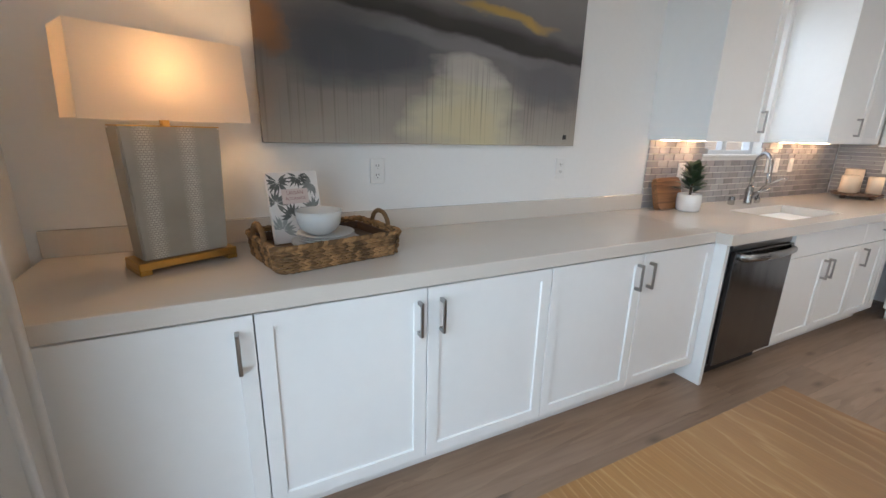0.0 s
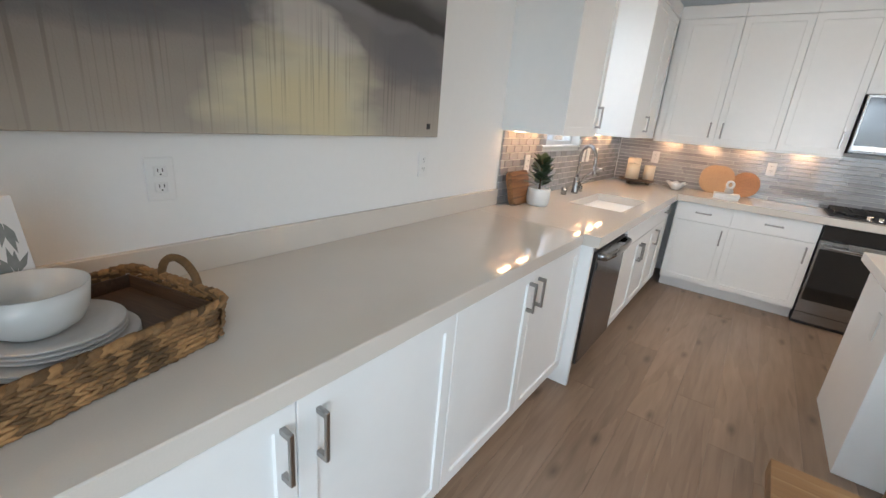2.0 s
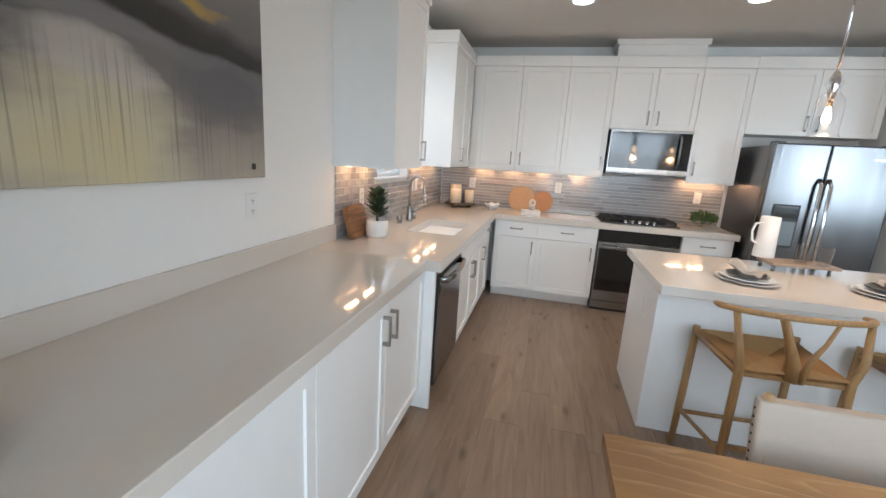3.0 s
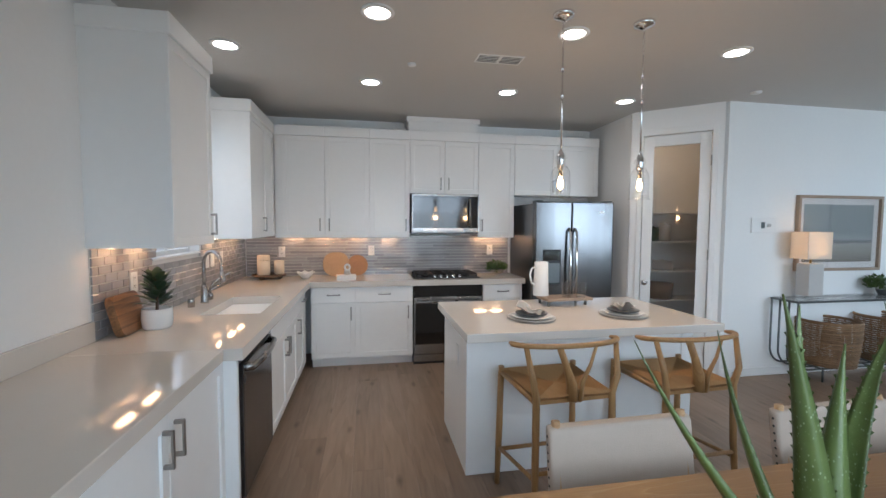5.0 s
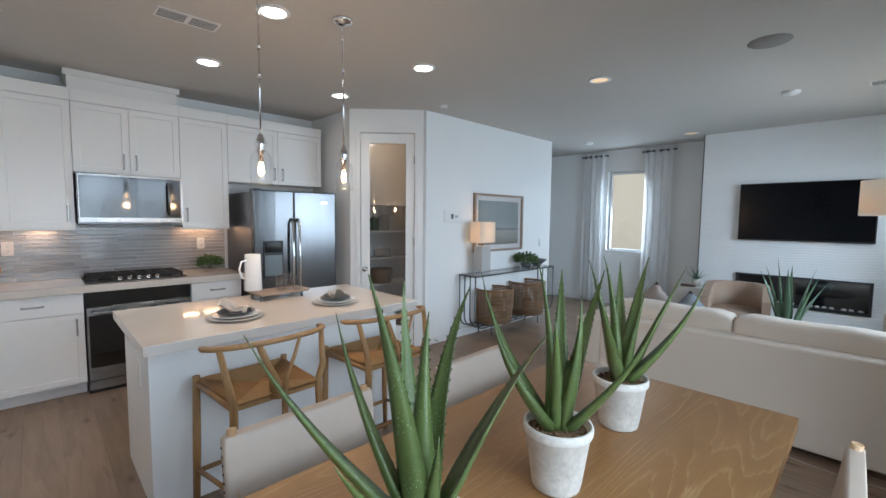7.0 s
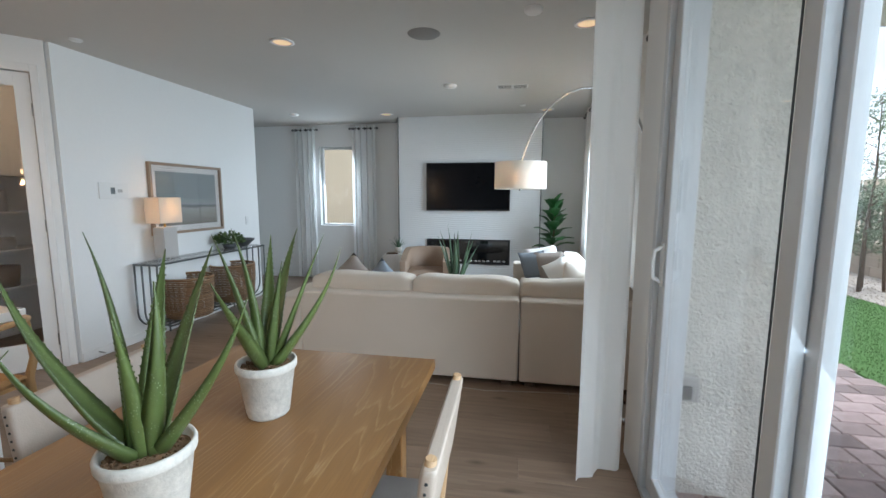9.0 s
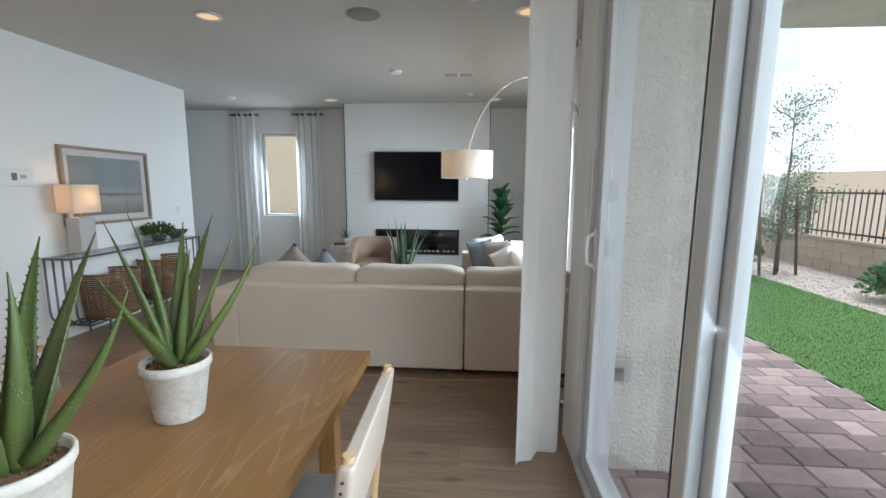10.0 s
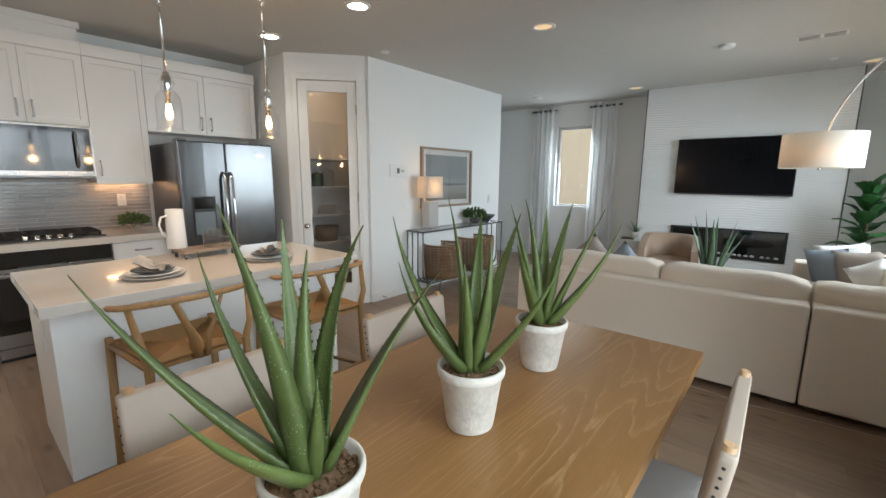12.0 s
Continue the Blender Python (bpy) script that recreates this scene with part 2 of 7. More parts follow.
CLEAR = pane_glass("clear_glass", (0.97, 0.97, 0.97))
VINYL = mat("white_vinyl", (0.64, 0.66, 0.68), 0.4, var=0.02)
CERAMIC = mat("white_ceramic", (0.78, 0.78, 0.77), 0.22, var=0.02)
GREYCER = mat("grey_stoneware", (0.50, 0.48, 0.46), 0.35, var=0.08, s2=90)
DARKCER = mat("charcoal_stoneware", (0.06, 0.065, 0.07), 0.4, var=0.1)
POT = mat("whitewashed_clay", (0.60, 0.56, 0.50), 0.85, var=0.26, s1=14, s2=70, bump=0.35, bs=120)
SOIL = mat("potting_soil", (0.20, 0.115, 0.06), 0.95, var=0.5, s1=40, s2=140, bump=1.0, bs=180)


def speckled(name, base, pale):
    """Fleshy leaf skin with small pale flecks."""
    m = mat(name, base, 0.33, var=0.22, s1=9, s2=60, rnd=0.16, bump=0.15, bs=120)
    n, l = m.node_tree.nodes, m.node_tree.links
    p = n["Principled BSDF"]
    src = p.inputs["Base Color"].links[0].from_socket
    tc, mp, v = n.new("ShaderNodeTexCoord"), n.new("ShaderNodeMapping"), n.new("ShaderNodeTexVoronoi")
    mp.inputs["Scale"].default_value = (230, 230, 120)
    l.new(tc.outputs["Object"], mp.inputs[0])
    l.new(mp.outputs[0], v.inputs["Vector"])
    v.inputs["Scale"].default_value = 1.0
    spot = ramp(n, l, v.outputs["Distance"], [(0.16, (1, 1, 1)), (0.26, (0, 0, 0))])
    zone = ramp(n, l, grain(n, l, 16, 3), [(0.46, (0, 0, 0)), (0.60, (1, 1, 1))])
    mx = n.new("ShaderNodeMix")
    mx.data_type = "RGBA"
    l.new(maths(n, l, "MULTIPLY", maths(n, l, "MULTIPLY", spot, zone), 0.65), mx.inputs["Factor"])
    l.new(src, mx.inputs["A"])
    mx.inputs["B"].default_value = (*pale, 1)
    l.new(mx.outputs["Result"], p.inputs["Base Color"])
    return m


ALOE = speckled("aloe_leaf", (0.090, 0.122, 0.034), (0.34, 0.40, 0.27))
LEAF = mat("fig_leaf", (0.055, 0.175, 0.055), 0.36, var=0.2, s1=14, s2=60, rnd=0.2)
SUCC = mat("succulent_leaf", (0.07, 0.12, 0.065), 0.4, var=0.2, s1=20, rnd=0.25)
MOSS = mat("herb_green", (0.09, 0.15, 0.045), 0.7, var=0.3, s1=20, rnd=0.2)
BARK = mat("bark", (0.12, 0.085, 0.06), 0.9, var=0.2, bump=0.6, bs=60)
BRASS = mat("antique_brass", (0.55, 0.33, 0.09), 0.32, 1.0, var=0.08)
GUNMETAL = mat("gunmetal", (0.16, 0.17, 0.17), 0.4, 0.9, var=0.1)
CANDLE = mat("ivory_wax", (0.80, 0.68, 0.52), 0.55, var=0.05)
STUCCO = mat("stucco", (0.62, 0.595, 0.54), 0.95, var=0.24, s1=3, s2=55, bump=1.0, bs=50)
STUCCO.node_tree.nodes["Bump"].inputs["Distance"].default_value = 0.014
PAPER = mat("white_paper", (0.78, 0.75, 0.73), 0.7, var=0.02)
PLASTIC = mat("white_plastic", (0.80, 0.80, 0.79), 0.35, var=0.01)
DARKSLOT = mat("dark_slot", (0.03, 0.03, 0.03), 0.6)
GROUT = mat("grout", (0.62, 0.61, 0.59), 0.9, var=0.08)
TILE = mat("glass_tile", (0.34, 0.335, 0.34), 0.12, var=0.06, s1=4, s2=30, rnd=0.2, coat=0.4)
MARBLE = mat("marble_tile", (0.62, 0.60, 0.585), 0.3, var=0.05, s1=3, s2=12)
SEAGRASS = mat("seagrass", (0.225, 0.125, 0.050), 0.8, var=0.4, s1=38, s2=120, bump=0.7, bs=90, rnd=0.30)
_n, _l = SEAGRASS.node_tree.nodes, SEAGRASS.node_tree.links
_p = _n["Principled BSDF"]
_geo, _hsv = _n.new("ShaderNodeNewGeometry"), _n.new("ShaderNodeHueSaturation")
_l.new(_p.inputs["Base Color"].links[0].from_socket, _hsv.inputs["Color"])
_l.new(maths(_n, _l, "ADD", maths(_n, _l, "MULTIPLY", _geo.outputs["Random Per Island"], 1.2), 0.32), _hsv.inputs["Value"])
_l.new(_hsv.outputs[0], _p.inputs["Base Color"])
WICKER = mat("dark_wicker", (0.22, 0.13, 0.068), 0.8, var=0.3, s1=20, s2=90, rnd=0.2)
CANLIGHT = glow("can_light", (1.0, 0.88, 0.74), 22.0)
BULB = glow("filament_bulb", (1.0, 0.60, 0.26), 20.0)
STRIP = glow("under_cabinet_strip", (1.0, 0.56, 0.27), 34.0)

# ---- building blocks ----


def box(bm, x0, x1, y0, y1, z0, z1, bevel=0.0, seg=1):
    x0, x1, y0, y1, z0, z1 = min(x0, x1), max(x0, x1), min(y0, y1), max(y0, y1), min(z0, z1), max(z0, z1)
    v = [bm.verts.new((x, y, z)) for z in (z0, z1) for y in (y0, y1) for x in (x0, x1)]
    fs = [bm.faces.new([v[i] for i in q]) for q in ((0, 2, 3, 1), (4, 5, 7, 6), (0, 1, 5, 4), (2, 6, 7, 3), (0, 4, 6, 2), (1, 3, 7, 5))]
    if bevel:
        bmesh.ops.bevel(bm, geom=list({e for f in fs for e in f.edges}), offset=bevel, segments=seg, affect="EDGES", profile=0.7)
    return bm


def boxed(*a, **k):
    return box(bmesh.new(), *a, **k)


def tube(bm, pts, r, n=8, flat=1.0, closed=False):
    """A round rod along points; r: one radius, or one for each point; flat: its thickness over its width."""
    pts = [Vector(p) for p in pts]
    rs = r if isinstance(r, (list, tuple)) else [r] * len(pts)
    rings, side = [], None
    for i, p in enumerate(pts):
        if closed:
            d = pts[(i + 1) % len(pts)] - pts[i - 1]
        else:
            d = pts[min(i + 1, len(pts) - 1)] - pts[max(i - 1, 0)]
        d.normalize()
        if side is None:
            side = d.cross(Vector((0, 0, 1)))
            if side.length < 0.05:
                side = d.cross(Vector((0, 1, 0)))
        side = (side - d * side.dot(d)).normalized()
        up = side.cross(d)
        rings.append([bm.verts.new(p + rs[i] * (math.cos(a) * side + flat * math.sin(a) * up)) for a in (2 * math.pi * k / n for k in range(n))])
    loop = list(zip(rings, rings[1:])) + ([(rings[-1], rings[0])] if closed else [])
    for a, b in loop:
        for k in range(n):
            bm.faces.new((a[k], a[(k + 1) % n], b[(k + 1) % n], b[k])).smooth = True
    if not closed:
        bm.faces.new(rings[0])
        bm.faces.new(rings[-1][::-1])
    return bm


def lathe(bm, profile, n=28, at=(0, 0, 0), sx=1.0, sy=1.0):
    """Turns (radius, height) pairs round the upright axis."""
    ax, ay, az = at
    rings = []
    for r, z in profile:
        if r < 1e-5:
            rings.append([bm.verts.new((ax, ay, az + z))])
        else:
            rings.append([bm.verts.new((ax + sx * r * math.cos(2 * math.pi * k / n), ay + sy * r * math.sin(2 * math.pi * k / n), az + z)) for k in range(n)])
    for a, b in zip(rings, rings[1:]):
        for k in range(n):
            q = [a[k % len(a)], a[(k + 1) % len(a)], b[(k + 1) % len(b)], b[k % len(b)]]
            q = list(dict.fromkeys(q))
            if len(q) > 2:
                bm.faces.new(q).smooth = True
    return bm


def arc(cx, cz, r, a0, a1, n=8):
    return [(cx + r * math.cos(radians(a0 + (a1 - a0) * i / n)), cz + r * math.sin(radians(a0 + (a1 - a0) * i / n))) for i in range(n + 1)]


def slab(bm, outline, z0, z1):
    """A plate with the outline (x, y)."""
    lo, hi = [bm.verts.new((x, y, z0)) for x, y in outline], [bm.verts.new((x, y, z1)) for x, y in outline]
    bm.faces.new(lo[::-1]), bm.faces.new(hi)
    for i in range(len(lo)):
        j = (i + 1) % len(lo)
        bm.faces.new((lo[i], lo[j], hi[j], hi[i]))
    return bm


def round_rect(w, d, r, n=5, cx=0.0, cy=0.0):
    out = []
    for sx, sy, a in ((1, 1, 0), (-1, 1, 90), (-1, -1, 180), (1, -1, 270)):
        out += [(cx + sx * (w / 2 - r) + r * math.cos(radians(a + 90 * i / n)), cy + sy * (d / 2 - r) + r * math.sin(radians(a + 90 * i / n))) for i in range(n + 1)]
    return out


def mesh_of(name, bm, material):
    me = bpy.data.meshes.new(name)
    bmesh.ops.recalc_face_normals(bm, faces=bm.faces[:])
    bm.to_mesh(me)
    bm.free()
    me.materials.append(material)
    return me


def part(name, bm, material, parent, label="", m=None):
    ob = new(name, bm if isinstance(bm, bpy.types.Mesh) else mesh_of(name, bm, material))
    ob.parent = parent
    if m is not None:
        ob.matrix_basis = m
    return tagged(ob, label)


def thing(name, label, category, m=None, group="", kind=""):
    ob = new(name)
    ob.empty_display_size = 0.1
    ob.matrix_basis = m or Matrix()
    return tagged(ob, label, category, group, kind)


def solid(name, bm, material, label, category, m=None, group="", kind=""):
    ob = new(name, mesh_of(name, bm, material))
    ob.matrix_basis = m or Matrix()
    return tagged(ob, label, category, group, kind)


def setting(name, bm, material, label, category):
    return solid(name, bm, material, label, category, kind="structure")


def chamfered(w, d, h, c):
    """A piece with its top edge chamfered, its base centred on the origin."""
    bm = bmesh.new()
    a = [bm.verts.new((sx * w / 2, sy * d / 2, 0)) for sx, sy in ((-1, -1), (1, -1), (1, 1), (-1, 1))]
    b = [bm.verts.new((sx * w / 2, sy * d / 2, h - c)) for sx, sy in ((-1, -1), (1, -1), (1, 1), (-1, 1))]
    t = [bm.verts.new((sx * (w / 2 - c), sy * (d / 2 - c), h)) for sx, sy in ((-1, -1), (1, -1), (1, 1), (-1, 1))]
    for i in range(4):
        j = (i + 1) % 4
        bm.faces.new((a[i], a[j], b[j], b[i]))
        bm.faces.new((b[i], b[j], t[j], t[i]))
    bm.faces.new(t)
    bm.faces.new(a[::-1])
    return bm


# ---- large structure ----
H = 2.70
NY, EX, WX, LX, SY = 2.055, 5.27, -0.60, -0.95, -6.80
T = 0.16


def wall_with_hole(name, axis, at, out, a0, a1, z1, holes, label, material=WALL):
    """A wall in the plane axis = at, thick towards out, from a0 to a1, with holes (b0, b1, z0, z1)."""
    bm = bmesh.new()

    def block(p0, p1, q0, q1):
        if p1 - p0 > 1e-4 and q1 - q0 > 1e-4:
            if axis == "x":
                box(bm, at, at + out, p0, p1, q0, q1)
            else:
                box(bm, p0, p1, at, at + out, q0, q1)

    s = a0
    for b0, b1, c0, c1 in sorted(holes):
        block(s, b0, 0, z1)
        block(b0, b1, 0, c0)
        block(b0, b1, c1, z1)
        s = b1
    block(s, a1, 0, z1)
    return setting(name, bm, material, label, "wall")


KW = (3.20, 3.98, 1.265, 2.40)
SW = (2.87, 3.53, 0.94, 2.33)
LW = (-5.85, -3.35, 0.80, 2.33)
SL = (-1.92, 1.16, 0.0, 2.42)
wall_with_hole("wall_north", "y", NY, T, WX - T, EX + T, H, [KW], "white painted wall behind the long counter")
wall_with_hole("wall_east", "x", EX, T, -3.9, NY, H, [], "white painted kitchen wall behind the range")
wall_with_hole("wall_west", "x", WX, -T, -2.06, NY, H, [SL], "white painted wall with the sliding glass door")
setting("wall_return", boxed(LX - 0.28, WX, -2.22, -2.06, 0, H), WALL, "short white return wall beside the sliding door", "wall")
wall_with_hole("wall_living_west", "x", LX, -0.27, SY, -2.22, H, [LW], "white living room wall with a wide window")
wall_with_hole("wall_south", "y", SY, -T, LX - 0.27, 6.2, H, [SW], "white living room wall with a tall window")
wall_with_hole("wall_console", "x", 3.80, 0.12, -5.37, -2.72, H, [], "white wall behind the console table")
setting("wall_hall_side", boxed(3.92, 6.2, -5.37, -5.25, 0, H), WALL, "white hallway wall in shade", "wall")
setting("wall_hall_end", boxed(6.2, 6.36, SY - T, -5.25, 0, H), WALL, "white wall closing the hallway", "wall")
setting("wall_alcove", boxed(4.40, EX, -2.21, -2.09, 0, H), WALL, "white wall beside the refrigerator", "wall")
setting("wall_pantry_back", boxed(3.92, EX, -3.9, -3.78, 0, H), WALL, "white back wall of the pantry", "wall")
setting("ceiling", boxed(LX - 0.3, 6.4, SY - 0.2, NY + 0.2, H, H + 0.15), CEIL, "flat white ceiling with recessed lights, its dimness put into the colour", "ceiling")
setting("subfloor", boxed(WX - T, 6.4, -2.06, NY + 0.16, -0.2, -0.018), GROUT, "concrete floor slab under the planks", "floor")
setting("subfloor_living", boxed(LX - 0.27, 6.4, SY - T, -2.06, -0.2, -0.018), GROUT, "concrete floor slab under the living room", "floor")

# the angled pantry wall, along local x from the console wall to the alcove
PD = math.degrees(math.atan2(-2.165 + 2.618, 4.288 - 3.879))
PM = pose(3.80, -2.706, 0, 0, 0, PD)
PL = 0.845
bm = bmesh.new()
box(bm, 0.02, 0.105, -0.10, 0, 0, H)
box(bm, 0.105, 0.745, -0.10, 0, 2.45, H)
box(bm, 0.745, PL, -0.10, 0, 0, H)
solid("wall_pantry", bm, WALL, "angled white wall holding the glazed pantry door", "wall", PM, kind="structure")

# television chimney breast
BR = -6.34
setting("chimney_breast", boxed(-0.28, 1.945, SY, BR - 0.014, 0, H), WALL, "projecting wall carrying the television and fireplace", "wall")

# ---- kitchen ----


def pull(parent, x, z, length, upright=True, y=0.0):
    """A square bar pull standing off a front that faces -y."""
    bm = bmesh.new()
    h = length / 2
    if upright:
        box(bm, x - 0.006, x + 0.006, y - 0.036, y - 0.026, z - h, z + h, 0.002)
        for s in (-1, 1):
            box(bm, x - 0.006, x + 0.006, y - 0.027, y, z + s * (h - 0.008) - 0.007, z + s * (h - 0.008) + 0.007)
    else:
        box(bm, x - h, x + h, y - 0.036, y - 0.026, z - 0.006, z + 0.006, 0.002)
        for s in (-1, 1):
            box(bm, x + s * (h - 0.008) - 0.007, x + s * (h - 0.008) + 0.007, y - 0.027, y, z - 0.006, z + 0.006)
    return part("handle", bm, NICKEL, parent, "satin nickel bar handle")


def shaker(name, parent, x0, x1, z0, z1, rail=0.07, recess=0.009):
    """A door with a frame and a sunk panel; its back lies at y = 0 and it faces -y."""
    bm = bmesh.new()
    t = 0.02
    if z1 - z0 < 0.25 or rail == 0:
        box(bm, x0, x1, -t, 0, z0, z1, 0.002)
    else:
        box(bm, x0, x1, -t, 0, z0, z1)
        bm.normal_update()
        front = [f for f in bm.faces if f.normal.y < -0.9]
        bmesh.ops.inset_individual(bm, faces=front, thickness=rail, depth=0.0)
        bmesh.ops.inset_individual(bm, faces=front, thickness=0.0025, depth=-recess)
        rim = [e for e in bm.edges if all(abs(v.co.x - x0) < 1e-5 or abs(v.co.x - x1) < 1e-5 for v in e.verts) and all(abs(v.co.y + t) < 1e-5 for v in e.verts)]
        bmesh.ops.bevel(bm, geom=rim, offset=0.0015, segments=1, affect="EDGES")
    return part(name, bm, CAB, parent)


def cabinet(label, m, w, z0, z1, depth, fronts, group, toe=0.0, name="base_cabinet"):
    """Fronts: (x0, x1, z0, z1, kind, handle x or None, handle z). The carcass's front lies at y = 0.02 and the doors face -y."""
    c = thing(name, label, "cabinet", m, group)
    bm = bmesh.new()
    box(bm, 0.001, w - 0.001, 0.0, depth, z0 + toe, z1)
    if toe:
        box(bm, 0.001, w - 0.001, 0.07, depth, z0, z0 + toe)
    part("body", bm, CAB, c)
    for x0, x1, a, b, kind, hx, hz in fronts:
        d = shaker(kind, c, x0 + 0.002, x1 - 0.002, a + 0.002, b - 0.002)
        if hx is not None:
            pull(d, hx, hz, 0.135 if kind == "door" else 0.13, kind == "door", -0.02)
    return c


# bar run below the painting
BAR = "white cabinets under the long counter"
for x0, x1, fr in (
    (-0.56, 0.095, [(-0.0, 0.655, 0.11, 0.848, 0.605)]),
    (0.095, 1.26, [(0.0, 0.58, 0.11, 0.848, 0.545), (0.58, 1.165, 0.11, 0.848, 0.635)]),
    (1.26, 2.395, [(0.0, 0.575, 0.11, 0.848, 0.535), (0.575, 1.135, 0.11, 0.848, 0.62)]),
):
    cabinet("white shaker base cabinet with satin nickel handles below pale quartz", pose(x0, 1.405, 0), x1 - x0, 0, 0.855, 0.64,
            [(a, b, c, d, "door", h, 0.735) for a, b, c, d, h in fr], BAR, 0.10)
bm = bmesh.new()
box(bm, -0.56, 2.36, 1.37, NY, 0.857, 0.915, 0.003)
counter = setting("counter_bar", bm, QUARTZ, "long pale quartz countertop under the painting", "countertop")
setting("backsplash_bar", boxed(-0.56, 2.60, NY - 0.02, NY, 0.915, 1.015, 0.002), QUARTZ, "low pale quartz upstand along the wall", "backsplash")
setting("end_panel", boxed(2.397, 2.425, 1.325, NY, 0, 0.857), CAB, "white panel between bar cabinets and dishwasher", "panel")

# kitchen counter with the sink cut out
bm = bmesh.new()
SX0, SX1, SY0, SY1 = 3.17, 3.86, 1.40, 1.77
KF, KE = 1.285, 4.66
for a in ((2.36, SX0, KF, NY), (SX1, EX, KF, NY), (SX0, SX1, KF, SY0), (SX0, SX1, SY1, NY)):
    box(bm, *a, 0.857, 0.915)
box(bm, KE, EX, -1.02, KF, 0.857, 0.915)
setting("counter_kitchen", bm, QUARTZ, "polished pale quartz kitchen countertop round the corner", "countertop")

dw = thing("dishwasher", "stainless steel dishwasher built under the counter", "dishwasher", pose(2.47, 1.345, 0))
part("body", boxed(0, 0.62, 0.0, 0.58, 0.10, 0.852), DARKSTEEL, dw)
part("door", boxed(0.006, 0.614, -0.03, 0, 0.11, 0.80, 0.006, 2), STEEL, dw)
part("control_strip", boxed(0.006, 0.614, -0.012, 0, 0.803, 0.85, 0.003), DARKSTEEL, dw, "dark recessed control strip")
bm = bmesh.new()
tube(bm, [(0.04, -0.02, 0.775), (0.06, -0.06, 0.77), (0.20, -0.072, 0.765), (0.42, -0.072, 0.765), (0.56, -0.06, 0.77), (0.58, -0.02, 0.775)], 0.014, 10, 1.5)
part("handle", bm, TRIMSTEEL, dw, "curved steel bar handle")
part("toe_plate", boxed(0, 0.62, 0.05, 0.08, 0, 0.10), BLACK, dw)
part("badge", boxed(0.012, 0.034, -0.033, -0.029, 0.70, 0.74), DARKSLOT, dw)

KIT = "white kitchen base cabinets"
cabinet("white sink cabinet with two doors and false drawer front", pose(3.10, 1.34, 0), 0.98, 0, 0.855, 0.70,
        [(0.0, 0.98, 0.69, 0.852, "drawer_front", None, 0), (0, 0.49, 0.11, 0.688, "door", 0.455, 0.57), (0.49, 0.98, 0.11, 0.688, "door", 0.525, 0.57)], KIT, 0.10)
cabinet("narrow white corner cabinet with a drawer and door", pose(4.08, 1.34, 0), 0.52, 0, 0.855, 0.70,
        [(0, 0.40, 0.69, 0.852, "drawer", 0.34, 0.775), (0, 0.40, 0.11, 0.688, "door", 0.05, 0.59), (0.40, 0.52, 0.11, 0.852, "filler", None, 0)], KIT, 0.10)
EM = -90
cabinet("white base cabinet with two drawers over two doors", pose(4.71, 1.28, 0, 0, 0, EM), 1.05, 0, 0.855, 0.55,
        [(0.0, 0.45, 0.69, 0.852, "drawer", 0.23, 0.775), (0.45, 1.05, 0.69, 0.852, "drawer", 0.75, 0.775),
         (0.0, 0.45, 0.11, 0.688, "door", 0.405, 0.58), (0.45, 1.05, 0.11, 0.688, "door", 1.0, 0.58)], KIT, 0.10)
cabinet("narrow white cabinet between range and refrigerator", pose(4.71, -0.545, 0, 0, 0, EM), 0.45, 0, 0.855, 0.55,
        [(0.0, 0.45, 0.69, 0.852, "drawer", 0.225, 0.775), (0.0, 0.45, 0.11, 0.688, "door", 0.05, 0.58)], KIT, 0.10)

# wall oven under the cooktop
ov = thing("oven", "stainless steel built-in oven with black glass door", "oven", pose(4.70, 0.225, 0, 0, 0, EM))
part("body", boxed(0.004, 0.761, 0.0, 0.55, 0.0, 0.852), BLACK, ov)
part("control_panel", boxed(0.006, 0.759, -0.018, 0, 0.735, 0.85, 0.003), BLACKGLASS, ov, "black glass control panel")
dr = part("door", boxed(0.006, 0.759, -0.03, 0, 0.11, 0.728, 0.004), TRIMSTEEL, ov)
part("door_glass", boxed(0.02, 0.745, -0.034, -0.029, 0.22, 0.66, 0.002), BLACKGLASS, dr, "black glass oven window")
bm = bmesh.new()
tube(bm, [(0.04, -0.075, 0.685), (0.725, -0.075, 0.685)], 0.012, 10)
for x in (0.07, 0.695):
    tube(bm, [(x, -0.03, 0.685), (x, -0.075, 0.685)], 0.008, 8)
part("handle", bm, TRIMSTEEL, dr, "steel bar handle")
part("trim", boxed(0.006, 0.759, -0.02, 0, 0.03, 0.105), TRIMSTEEL, ov)

# gas cooktop
ck = thing("cooktop", "black gas cooktop with cast iron grates", "cooktop", pose(4.76, 0.21, 0.915, 0, 0, EM))
part("plate", boxed(0, 0.74, 0, 0.46, 0, 0.012, 0.004), BLACK, ck)
for i in range(3):
    bm = bmesh.new()
    x0, x1 = 0.03 + i * 0.232, 0.03 + i * 0.232 + 0.216
    y0 = 0.06
    for p, q in (((x0, y0), (x1, y0)), ((x1, y0), (x1, 0.43)), ((x1, 0.43), (x0, 0.43)), ((x0, 0.43), (x0, y0)), (((x0 + x1) / 2, y0), ((x0 + x1) / 2, 0.43)), ((x0, 0.15), (x1, 0.15)), ((x0, 0.245), (x1, 0.245)), ((x0, 0.34), (x1, 0.34))):
        tube(bm, [(*p, 0.042), (*q, 0.042)], 0.007, 6)
    for p in ((x0, y0), (x1, y0), (x0, 0.43), (x1, 0.43)):
        tube(bm, [(*p, 0.012), (*p, 0.042)], 0.008, 6)
    part("grate", bm, IRON, ck)
